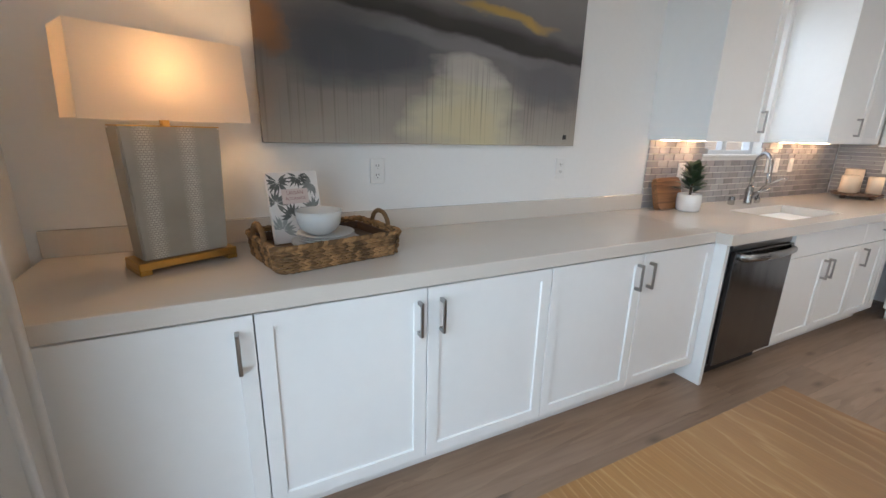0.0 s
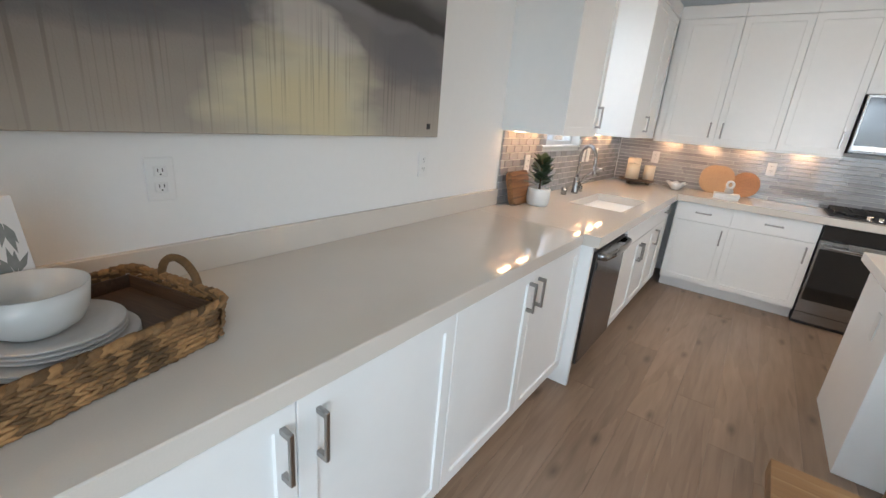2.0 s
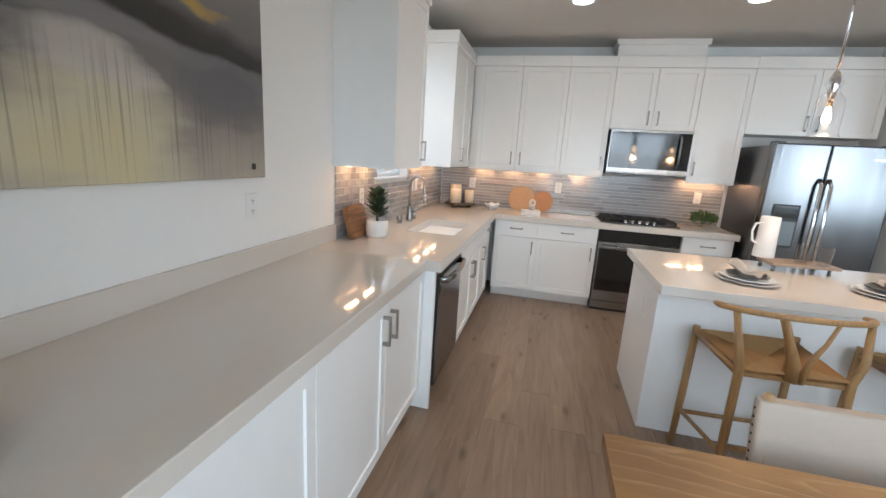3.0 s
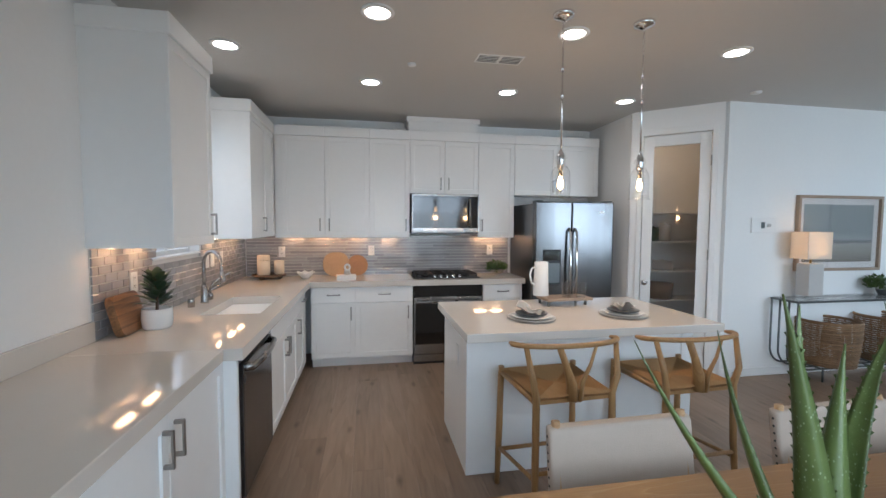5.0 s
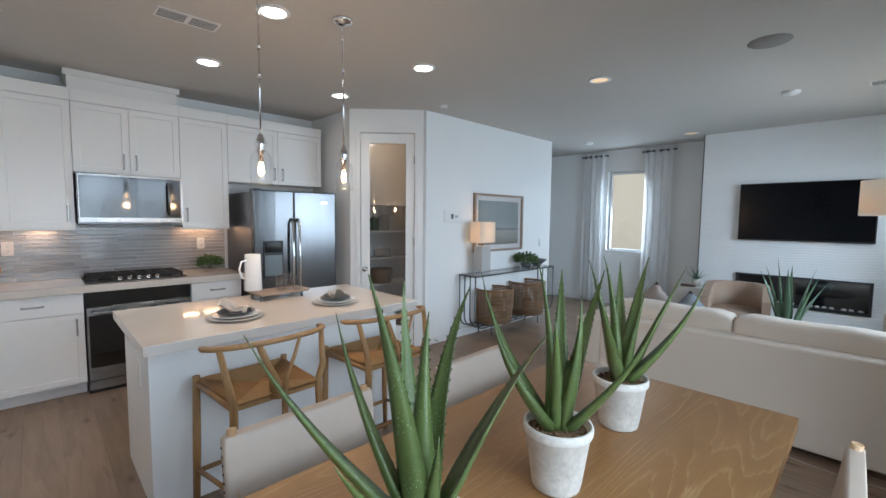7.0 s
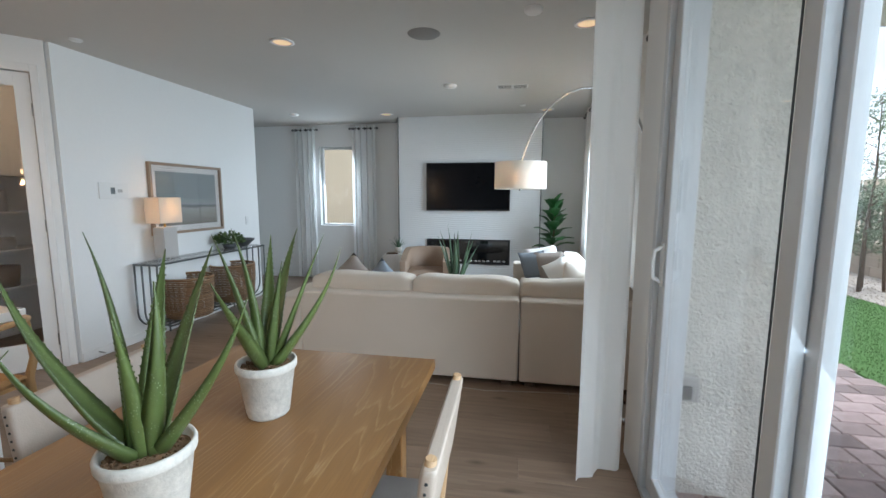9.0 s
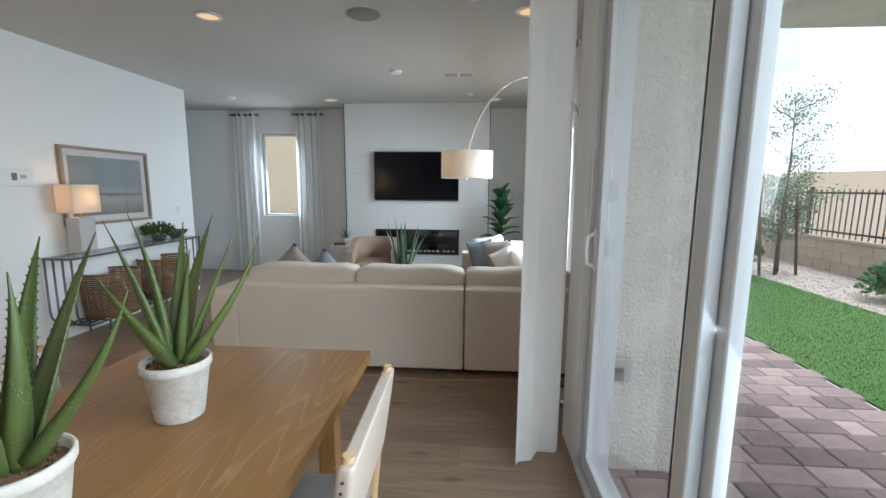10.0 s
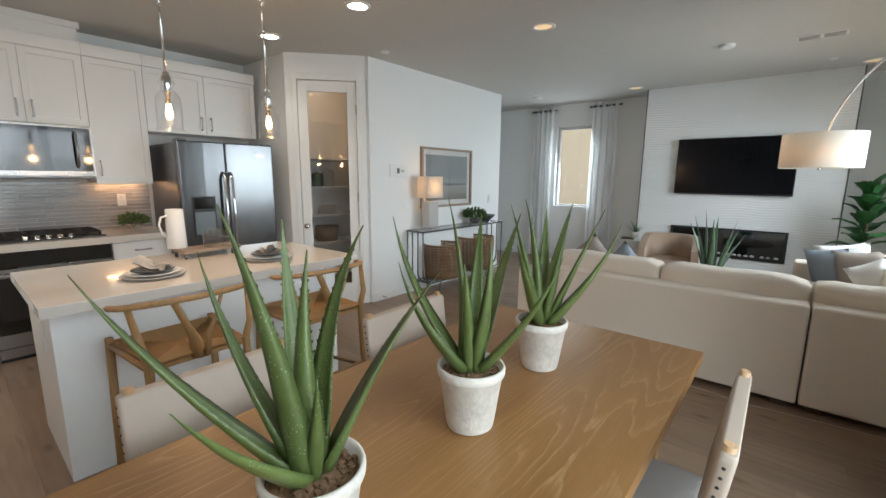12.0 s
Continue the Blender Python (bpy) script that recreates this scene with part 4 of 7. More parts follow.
def curtain(m, width, z0, z1, folds, amp, label, group, rings=True, cloth=CURTAIN):
    """Hangs along local x, its folds in y."""
    c = thing("curtain", label, "curtain", m, group)
    n, rows = folds * 10, 14
    bm = bmesh.new()
    vs = []
    rr = random.Random(int(width * 1000) + folds)
    ph = [rr.uniform(-0.5, 0.5) for _ in range(folds + 1)]
    for k in range(rows + 1):
        z = z1 + (z0 - z1) * k / rows
        row = []
        for i in range(n + 1):
            u = i / n
            a = 2 * math.pi * folds * u + ph[int(u * folds)] * 0.6 * k / rows
            y = amp * math.sin(a) * (0.75 + 0.35 * k / rows) + 0.012 * math.sin(3.1 * u * folds + 2.0 * k / rows)
            x = width * u + 0.35 * amp * math.sin(2 * a)
            row.append(bm.verts.new((x, y, z)))
        vs.append(row)
    for a, b in zip(vs, vs[1:]):
        for i in range(n):
            bm.faces.new((a[i], a[i + 1], b[i + 1], b[i])).smooth = True
    part("cloth", bm, cloth, c)
    part("hem", boxed(0, width, -amp * 0.3, amp * 0.3, z1 - 0.001, z1 + 0.004), CURTAIN, c)
    if rings:
        for i in range(folds * 2):
            x = width * (i + 0.5) / (folds * 2)
            part("grommet", tube(bmesh.new(), [(x + 0.004, 0.021 * math.cos(a), z1 - 0.05 + 0.021 * math.sin(a)) for a in (2 * math.pi * k / 12 for k in range(12))], 0.006, 6, closed=True), GUNMETAL, c, "dark metal grommet")
    return c


CU = "off-white linen curtains"
curtain(pose(-0.525, -2.03, 0, 0, 0, 32), 0.285, 0.02, 2.62, 2, 0.016, "off-white linen curtain gathered beside the sliding door", CU)
curtain(pose(-0.50, 1.00, 0, 0, 0, 76), 0.34, 0.02, 2.62, 4, 0.05, "off-white linen curtain gathered at the counter end", CU)
curtain(pose(2.46, SY + 0.07, 0), 0.42, 0.02, 2.66, 4, 0.035, "sheer white curtain beside the tall window", CU, True, SHEER)
curtain(pose(3.56, SY + 0.07, 0), 0.38, 0.02, 2.66, 4, 0.035, "sheer white curtain beside the tall window", CU, True, SHEER)
curtain(pose(LX + 0.08, -5.50, 0, 0, 0, -90), 0.65, 0.02, 2.66, 4, 0.035, "white curtain hanging by the living room window", CU)
curtain(pose(LX + 0.08, -2.95, 0, 0, 0, -90), 0.60, 0.02, 2.66, 4, 0.035, "white curtain hanging by the living room window", CU)
for nm, pts, z in (("far window", [(2.43, SY + 0.07), (2.92, SY + 0.07)], 2.61), ("far window", [(3.52, SY + 0.07), (3.98, SY + 0.07)], 2.61), ("living window", [(LX + 0.08, -6.35), (LX + 0.08, -2.85)], 2.61), ("sliding door", [(-0.5, -2.02), (-0.5, 1.5)], 2.57)):
    rd = thing("curtain_rod", "slim dark metal curtain rod near the ceiling", "curtain rod", group="curtain rods")
    part("rod", tube(bmesh.new(), [(*p, z) for p in pts], 0.011, 8), GUNMETAL, rd)
    for p in pts:
        part("finial", lathe(bmesh.new(), [(0, -0.02), (0.018, -0.01), (0.018, 0.01), (0, 0.02)], 12, (*p, z)), GUNMETAL, rd)
    for t in (0.04, 0.96):
        q = Vector((*pts[0], z)).lerp(Vector((*pts[1], z)), t)
        w = {"far window": Vector((0, -0.07, 0)), "living window": Vector((-0.08, 0, 0)), "sliding door": Vector((-0.1, 0, 0))}[nm]
        part("bracket", tube(bmesh.new(), [q, q + w], 0.008, 6), GUNMETAL, rd)

window("window_2", pose(SW[1], SY, SW[2], 0, 0, 180), SW[1] - SW[0], SW[3] - SW[2], "tall white framed living room window")
window("window_3", pose(LX, LW[0], LW[2], 0, 0, 90), LW[1] - LW[0], LW[3] - LW[2], "wide white framed living room window", (0.83, 1.66), 0.14)

# ---- dining ----
TX0, TX1, TY0, TY1, TZ = 0.376, 1.336, -1.525, 0.555, 0.76
tb = thing("dining_table", "rectangular oak dining table with visible cathedral grain", "table")
nb = 5
for i in range(nb):
    a, b = TX0 + (TX1 - TX0) * i / nb, TX0 + (TX1 - TX0) * (i + 1) / nb
    part("board", boxed(a, b, TY0, TY1, TZ - 0.042, TZ), OAK, tb)
for x in (TX0 + 0.10, TX1 - 0.17):
    for y in (TY0 + 0.12, TY1 - 0.19):
        part("leg", boxed(x, x + 0.07, y, y + 0.07, 0, TZ - 0.042, 0.004), OAK, tb)
part("apron", boxed(TX0 + 0.12, TX1 - 0.12, TY0 + 0.14, TY1 - 0.14, TZ - 0.10, TZ - 0.042, 0.003), OAK, tb)


def dining_chair():
    """Faces +x; the sling back is at -x."""
    c = thing("dining_chair", "pale oak dining chair with cream leather sling back", "chair", group="chairs round the table")
    for y in (-0.23, 0.23):
        part("back_leg", tube(bmesh.new(), [(-0.20, y, 0), (-0.215, y, 0.42), (-0.235, y, 0.62), (-0.275, y, 0.875)], [0.015, 0.019, 0.018, 0.014], 10), PALEWOOD, c)
        part("front_leg", tube(bmesh.new(), [(0.22, y, 0), (0.215, y, 0.43)], [0.014, 0.018], 10), PALEWOOD, c)
        part("side_rail", tube(bmesh.new(), [(-0.215, y, 0.40), (0.215, y, 0.41)], 0.014, 8), PALEWOOD, c)
    part("front_rail", tube(bmesh.new(), [(0.215, -0.23, 0.41), (0.215, 0.23, 0.41)], 0.014, 8), PALEWOOD, c)
    part("stretcher", tube(bmesh.new(), [(0.0, -0.23, 0.22), (0.0, 0.23, 0.22)], 0.011, 8), PALEWOOD, c)
    part("seat", boxed(-0.215, 0.235, -0.245, 0.245, 0.415, 0.475, 0.02, 3), SEATFAB, c, "taupe upholstered seat pad")
    bm = bmesh.new()
    rings = []
    for x, z, grow in ((-0.230, 0.583, -0.006), (-0.232, 0.590, 0), (-0.238, 0.62, 0), (-0.25, 0.70, 0), (-0.262, 0.78, 0), (-0.270, 0.845, 0), (-0.273, 0.856, -0.004), (-0.2735, 0.860, -0.012)):
        ol = round_rect(0.040 + grow, 0.520 + grow, 0.013, 4)
        rings.append([bm.verts.new((x + px - 0.009 * (1 - (py / 0.26) ** 2), py, z - 0.006 * max(0.0, 1 - (py / 0.26) ** 2))) for px, py in ol])
    for a, b in zip(rings, rings[1:]):
        for k in range(len(a)):
            bm.faces.new((a[k], a[(k + 1) % len(a)], b[(k + 1) % len(a)], b[k])).smooth = True
    bm.faces.new(rings[0][::-1])
    bm.faces.new(rings[-1])
    sling = part("backrest", bm, LEATHER, c, "cream leather sling backrest")
    for y in (-0.252, 0.252):
        for z in (0.605, 0.63, 0.655, 0.68, 0.705, 0.73, 0.755, 0.78, 0.805, 0.83):
            part("stud", lathe(bmesh.new(), [(0, 0.003), (0.003, 0.002), (0.0045, 0)], 8, (0, 0, 0)), DARKSLOT, sling, "", pose(-0.234 - 0.15 * (z - 0.6), y * 1.0325, z, -90 if y > 0 else 90))
    return c


ch = dining_chair()
ch.matrix_basis = pose(1.23, -0.125, 0, 0, 0, 181)
copy_thing(ch, pose(1.22, -0.965, 0, 0, 0, 182))
copy_thing(ch, pose(0.49, -0.895, 0, 0, 0, 1))


def leaf_blade(bm, length, width, thick, lean, heading, curl, base, teeth=True, rr=None):
    """A fleshy aloe leaf: lean from upright in degrees at its foot, curl the further bend to the tip."""
    n = 12
    h = radians(heading)
    out, across = Vector((math.cos(h), math.sin(h), 0)), Vector((-math.sin(h), math.cos(h), 0))
    p = Vector(base)
    rings, edges = [], []
    for i in range(n + 1):
        t = i / n
        a = radians(lean + curl * t * t)
        d = out * math.sin(a) + Vector((0, 0, 1)) * math.cos(a)
        up = d.cross(across).normalized()
        if i:
            p = p + d * (length / n)
        w = width * (0.70 + 1.0 * t) if t < 0.25 else width * 0.95 * (1 - ((t - 0.25) / 0.75) ** 1.15)
        w = max(w, 0.0012)
        k = thick * max(1 - t, 0.04)
        # trough inside, rounded outside
        sec = [(-w, 0.25 * k), (-0.55 * w, -0.1 * k), (0, -0.22 * k), (0.55 * w, -0.1 * k), (w, 0.25 * k), (0.6 * w, -0.62 * k), (0, -0.95 * k), (-0.6 * w, -0.62 * k)]
        sgn = -1 if up.dot(out) > 0 else 1
        rings.append([bm.verts.new(p + across * x + up * (sgn * y)) for x, y in sec])
        edges.append((p - across * w + up * sgn * 0.25 * k, p + across * w + up * sgn * 0.25 * k, d))
    m = len(rings[0])
    for a, b in zip(rings, rings[1:]):
        for k in range(m):
            bm.faces.new((a[k], a[(k + 1) % m], b[(k + 1) % m], b[k])).smooth = True
    bm.faces.new(rings[0])
    bm.faces.new(rings[-1])
    if teeth:
        for i in range(1, n - 1):
            for half in (0.0, 0.5):
                for s, q in ((-1, 0), (1, 1)):
                    e0, e1, d = edges[i][q], edges[i + 1][q], edges[i][2]
                    c = e0.lerp(e1, half)
                    tri = [bm.verts.new(c - d * 0.0035), bm.verts.new(c + d * 0.0035), bm.verts.new(c + across * s * 0.0032 + d * 0.002)]
                    bm.faces.new(tri)
    return bm


def potted_aloe(m, seed, leaves, label):
    rr = random.Random(seed)
    p = thing("aloe_plant", label, "potted plant", m, "aloes on the table")
    part("pot", lathe(bmesh.new(), [(0, 0.0), (0.055, 0.0), (0.059, 0.003), (0.0615, 0.012), (0.0795, 0.138), (0.0835, 0.1405), (0.086, 0.146), (0.0868, 0.160), (0.0845, 0.1655), (0.080, 0.166), (0.0765, 0.16), (0.074, 0.135), (0, 0.13)], 36), POT, p, "whitewashed clay pot")
    bm = bmesh.new()
    lathe(bm, [(0, 0.152), (0.03, 0.151), (0.055, 0.147), (0.0755, 0.143)], 24)
    for v in bm.verts:
        v.co.z += rr.uniform(-0.003, 0.004)
    for _ in range(90):
        a, r = rr.uniform(0, 6.28), 0.07 * math.sqrt(rr.random())
        s = rr.uniform(0.002, 0.0045)
        box(bm, r * math.cos(a) - s, r * math.cos(a) + s, r * math.sin(a) - s, r * math.sin(a) + s, 0.146, 0.151 + s)
    part("soil", bm, SOIL, p, "dark brown potting soil")
    for length, width, lean, heading, curl in leaves:
        bm = bmesh.new()
        h = radians(heading)
        leaf_blade(bm, length, width, width * 0.95, lean, heading, curl, (0.010 * math.cos(h), 0.010 * math.sin(h), 0.146))
        part("leaf", bm, ALOE, p, "fleshy toothed aloe leaf")
    return p


# leaves: length, half width, lean at the foot, heading, further bend
ALOES = (
    ((0.45, 0.024, 40, 71, -13), (0.32, 0.026, 48, 110, -15), (0.40, 0.025, 24, 52, -12), (0.465, 0.031, 11, 99, 9), (0.42, 0.026, 11, -6, -9), (0.375, 0.028, 2, 110, -14),
     (0.43, 0.026, 5, -78, 37), (0.39, 0.024, 27, -123, 14), (0.20, 0.018, 18, 160, -10)),
    ((0.435, 0.028, 35, 28, -23), (0.36, 0.026, 42, 72, -26), (0.445, 0.027, 2, 43, 13), (0.44, 0.027, 24, -60, 16), (0.43, 0.027, 22, -97, 6), (0.38, 0.026, 41, -171, -21),
     (0.355, 0.026, 14, 169, -16), (0.30, 0.022, 10, 110, 6)),
    ((0.40, 0.025, 42, 100, -6), (0.42, 0.026, 14, 57, 6), (0.425, 0.026, 4, 58, 14), (0.44, 0.026, 31, -64, 3), (0.445, 0.026, 21, -90, 14), (0.425, 0.024, 23, -154, 0),
     (0.415, 0.030, 40, -160, -23), (0.33, 0.022, 10, 170, 4)),
)
for (x, y), seed, leaves, lb in zip(((0.775, 0.005), (0.80, -0.51), (0.825, -0.98)), (5, 6, 7), ALOES, ("large sprawling green aloe in a whitewashed clay pot", "green aloe in a whitewashed clay pot on the table", "upright green aloe in a whitewashed clay pot")):
    potted_aloe(pose(x, y, TZ) @ Matrix.Scale(1.09, 4), seed, leaves, lb)

# ---- living room ----


def cushion(bm, x0, x1, y0, y1, z0, z1, puff=0.03, n=8, sag=0.0):
    """A soft box: rounded, fuller in the middle."""
    c = Vector(((x0 + x1) / 2, (y0 + y1) / 2, (z0 + z1) / 2))
    hs = Vector(((x1 - x0) / 2, (y1 - y0) / 2, (z1 - z0) / 2))
    bmesh.ops.create_cube(bm, size=2)
    bmesh.ops.subdivide_edges(bm, edges=bm.edges[:], cuts=n, use_grid_fill=True)
    allv = bm.verts[:]
    k = min(hs) * 0.42
    for v in allv:
        u = v.co.copy()
        q = Vector((u.x * hs.x, u.y * hs.y, u.z * hs.z))
        inner = Vector([max(-(h - k), min(h - k, a)) for h, a in zip(hs, q)])
        d = q - inner
        if d.length > 1e-6:
            q = inner + d.normalized() * k * min(1.0, max(abs(a) for a in d) / k)
        bulge = (1 - u.x ** 2) * (1 - u.y ** 2) * (1 - u.z ** 2)
        f = Vector(((1 - u.y ** 2) * (1 - u.z ** 2) * u.x, (1 - u.x ** 2) * (1 - u.z ** 2) * u.y, (1 - u.x ** 2) * (1 - u.y ** 2) * u.z))
        q += f * puff
        q.z += sag * math.sin(u.x * 5 + c.x * 9) * (1 if u.z > 0 else 0)
        v.co = c + q
    for v in allv:
        for f in v.link_faces:
            f.smooth = True
    return bm


SB = -2.925
sf = thing("sofa", "cream linen sectional sofa seen from its back", "sofa")
part("back_panel", boxed(0.012, 1.80, SB - 0.20, SB, 0.05, 0.69, 0.025, 3), SOFA, sf)
part("back_panel", boxed(-0.86, 0.002, SB - 0.20, SB, 0.05, 0.69, 0.025, 3), SOFA, sf)
part("seat_base", boxed(0.012, 1.80, SB - 0.96, SB - 0.20, 0.05, 0.30, 0.02, 2), SOFA, sf)
part("seat_base", boxed(-0.86, 0.002, -5.15, SB - 0.20, 0.05, 0.30, 0.02, 2), SOFA, sf)
part("armrest", boxed(1.80, 2.02, SB - 0.96, SB, 0.05, 0.64, 0.03, 3), SOFA, sf)
part("side_back", boxed(-0.86, -0.66, -5.15, SB - 0.20, 0.30, 0.69, 0.03, 3), SOFA, sf)
part("armrest", boxed(-0.86, 0.09, -5.36, -5.15, 0.05, 0.63, 0.03, 3), SOFA, sf)
for a, b in ((0.90, 1.79), (0.015, 0.89)):
    part("seat_cushion", cushion(bmesh.new(), a, b, SB - 0.95, SB - 0.2, 0.30, 0.47, 0.02), SOFA, sf)
    part("back_cushion", cushion(bmesh.new(), a, b, SB - 0.42, SB - 0.16, 0.45, 0.805, 0.012, 8, 0.006), SOFA, sf)
part("back_cushion", cushion(bmesh.new(), -0.84, 0.0, SB - 0.42, SB - 0.16, 0.45, 0.80, 0.014, 8, 0.008), SOFA, sf)
for a, b in ((-5.13, -4.25), (-4.24, -3.36)):
    part("seat_cushion", cushion(bmesh.new(), -0.65, 0.0, a, b, 0.30, 0.47, 0.02), SOFA, sf)
    part("back_cushion", cushion(bmesh.new(), -0.70, -0.44, a, b, 0.45, 0.80, 0.02), SOFA, sf)
for x in (-0.75, -0.08, 0.1, 1.7):
    for y in (SB - 0.08,):
        part("foot", boxed(x - 0.04, x + 0.04, y - 0.03, y + 0.03, 0, 0.05), DARKWOOD, sf)


def pillow(m, s, material, label):
    bm = bmesh.new()
    n = 12
    top, bot = [], []
    for i in range(n + 1):
        ra, rb = [], []
        for j in range(n + 1):
            u, v = 2 * i / n - 1, 2 * j / n - 1
            h = 0.075 * max(0.0, (1 - u ** 4) * (1 - v ** 4)) ** 0.55
            pinch = 1 - 0.10 * (1 - u * u) * (v * v) - 0.10 * (1 - v * v) * (u * u)
            x, y = s / 2 * u * pinch, s / 2 * v * pinch
            ra.append(bm.verts.new((x, h, y)))
            rb.append(ra[-1] if i in (0, n) or j in (0, n) else bm.verts.new((x, -h, y)))
        top.append(ra), bot.append(rb)
    for g in (top, bot):
        for i in range(n):
            for j in range(n):
                bm.faces.new((g[i][j], g[i + 1][j], g[i + 1][j + 1], g[i][j + 1])).smooth = True
    return solid("throw_pillow", bm, material, label, "pillow", m, "pillows on the sofa")


pillow(pose(-0.16, -4.93, 0.645, -16, 10, -30), 0.36, PILLOWGREY, "blue-grey velvet throw pillow on the sofa")
pillow(pose(-0.36, -4.80, 0.655, -14, 8, -28), 0.38, PILLOWTAUPE, "taupe throw pillow on the sofa")
pillow(pose(-0.27, -5.07, 0.675, -18, 12, -10), 0.40, PILLOWWHITE, "off-white throw pillow on the sofa")
pillow(pose(-0.42, -4.42, 0.65, -14, 30, -35), 0.32, PILLOWWHITE, "white throw pillow on the sofa")
pillow(pose(1.55, SB - 0.52, 0.68, -12, 40, 6), 0.40, PILLOWTAUPE, "beige throw pillow against the sofa cushions")
pillow(pose(1.25, SB - 0.52, 0.65, -12, 45, -6), 0.38, PILLOWGREY, "grey throw pillow against the sofa cushions")

ac = thing("armchair", "tan leather barrel armchair with low seat", "armchair", pose(1.32, -5.55, 0, 0, 0, 8))
bm = bmesh.new()
pts = [(0.33, 0.36), (0.33, -0.10)] + [(0.33 * math.cos(radians(a)), -0.10 + 0.30 * math.sin(radians(a))) for a in range(0, -181, -20)][1:] + [(-0.33, 0.36)]
inner = [(x * 0.76, y * 0.76 + (0.08 if y > 0.3 else 0.0)) for x, y in pts]
lo = [bm.verts.new((x, y, 0.12)) for x, y in pts]
hi = [bm.verts.new((x, y, 0.60 + 0.13 * max(0, min(1, (0.3 - y) / 0.5)))) for x, y in pts]
li = [bm.verts.new((x, y, 0.30)) for x, y in inner]
hj = [bm.verts.new((x, y, 0.60 + 0.13 * max(0, min(1, (0.3 - y) / 0.5)))) for x, y in inner]
for k in range(len(pts) - 1):
    bm.faces.new((lo[k], lo[k + 1], hi[k + 1], hi[k])).smooth = True
    bm.faces.new((hi[k], hi[k + 1], hj[k + 1], hj[k]))
    bm.faces.new((hj[k], hj[k + 1], li[k + 1], li[k])).smooth = True
    bm.faces.new((lo[k], li[k], li[k + 1], lo[k + 1]))
for k in (0, len(pts) - 1):
    bm.faces.new((lo[k], hi[k], hj[k], li[k]))
part("shell", bm, TAN, ac)
part("seat_cushion", cushion(bmesh.new(), -0.25, 0.25, -0.24, 0.36, 0.28, 0.45, 0.015), TAN, ac)
part("base", boxed(-0.25, 0.25, -0.28, 0.33, 0.10, 0.28, 0.01), TAN, ac)
for x in (-0.24, 0.24):
    for y in (-0.24, 0.30):
        part("leg", tube(bmesh.new(), [(x, y, 0), (x * 0.95, y * 0.95, 0.12)], [0.012, 0.018], 8), DARKWOOD, ac)

ct = thing("coffee_table", "round dark wood coffee table before the sofa", "table", pose(0.76, -4.46, 0))
part("top", lathe(bmesh.new(), [(0, 0.38), (0.42, 0.38), (0.43, 0.39), (0.43, 0.41), (0.42, 0.42), (0, 0.42)], 40), DARKWOOD, ct)
part("pedestal", lathe(bmesh.new(), [(0, 0), (0.24, 0), (0.22, 0.03), (0.10, 0.08), (0.09, 0.34), (0.16, 0.38), (0, 0.38)], 28), DARKWOOD, ct)
ap = thing("aloe_bowl", "dark green aloe in a wide white bowl on coffee table", "potted plant", pose(0.72, -4.42, 0.42) @ Matrix.Scale(1.2, 4))
part("bowl", lathe(bmesh.new(), [(0, 0), (0.08, 0), (0.13, 0.06), (0.135, 0.10), (0.128, 0.10), (0.12, 0.08), (0, 0.08)], 28), CERAMIC, ap)
for i, (ln, le, hd) in enumerate(((0.46, 3, 0), (0.42, 12, 20), (0.41, 12, 190), (0.38, 20, 340), (0.37, 18, 160), (0.40, 9, 90), (0.40, 8, 270), (0.33, 26, 200))):
    part("leaf", leaf_blade(bmesh.new(), ln * 1.2, 0.032, 0.024, le, hd, 6, (0.03 * math.cos(radians(hd)), 0.03 * math.sin(radians(hd)), 0.078), False), SUCC, ap)

# fireplace and television
tv = thing("television", "large flat black television mounted on the tiled wall", "television", pose(0.18, BR, 0))
part("bezel", boxed(0, 1.30, 0.012, 0.055, 1.248, 1.985, 0.004), BLACK, tv)
part("screen", boxed(0.012, 1.288, 0.055, 0.058, 1.268, 1.973), SCREEN, tv, "dark glossy screen")
part("mount", boxed(0.45, 0.85, -0.004, 0.012, 1.45, 1.8), BLACK, tv)
fp = thing("fireplace", "long black linear gas fireplace set in the wall", "fireplace", pose(0.165, BR, 0))
bm = bmesh.new()
for a in ((0, 1.315, 0.78, 0.80), (0, 1.315, 0.405, 0.445), (0, 0.03, 0.445, 0.78), (1.285, 1.315, 0.445, 0.78)):
    box(bm, a[0], a[1], -0.006, 0.02, a[2], a[3], 0.002)
part("surround", bm, BLACK, fp)
part("glass", boxed(0.03, 1.285, 0.006, 0.010, 0.445, 0.78), BLACKGLASS, fp)
rr = random.Random(4)
for i in range(16):
    part("pebble", lathe(bmesh.new(), [(0, 0), (0.022, 0.004), (0.026, 0.014), (0.016, 0.024), (0, 0.027)], 8), GREYCER, fp, "", pose(0.10 + i * 0.074 + rr.uniform(-0.02, 0.02), 0.016, 0.447, 0, 0, rr.uniform(0, 90)))
for x in (-0.281, 1.946):
    setting("tile_edge_trim", boxed(x - 0.006, x + 0.006, BR - 0.02, BR + 0.006, 0, H), GUNMETAL, "thin dark metal edge on the tiled wall", "trim")

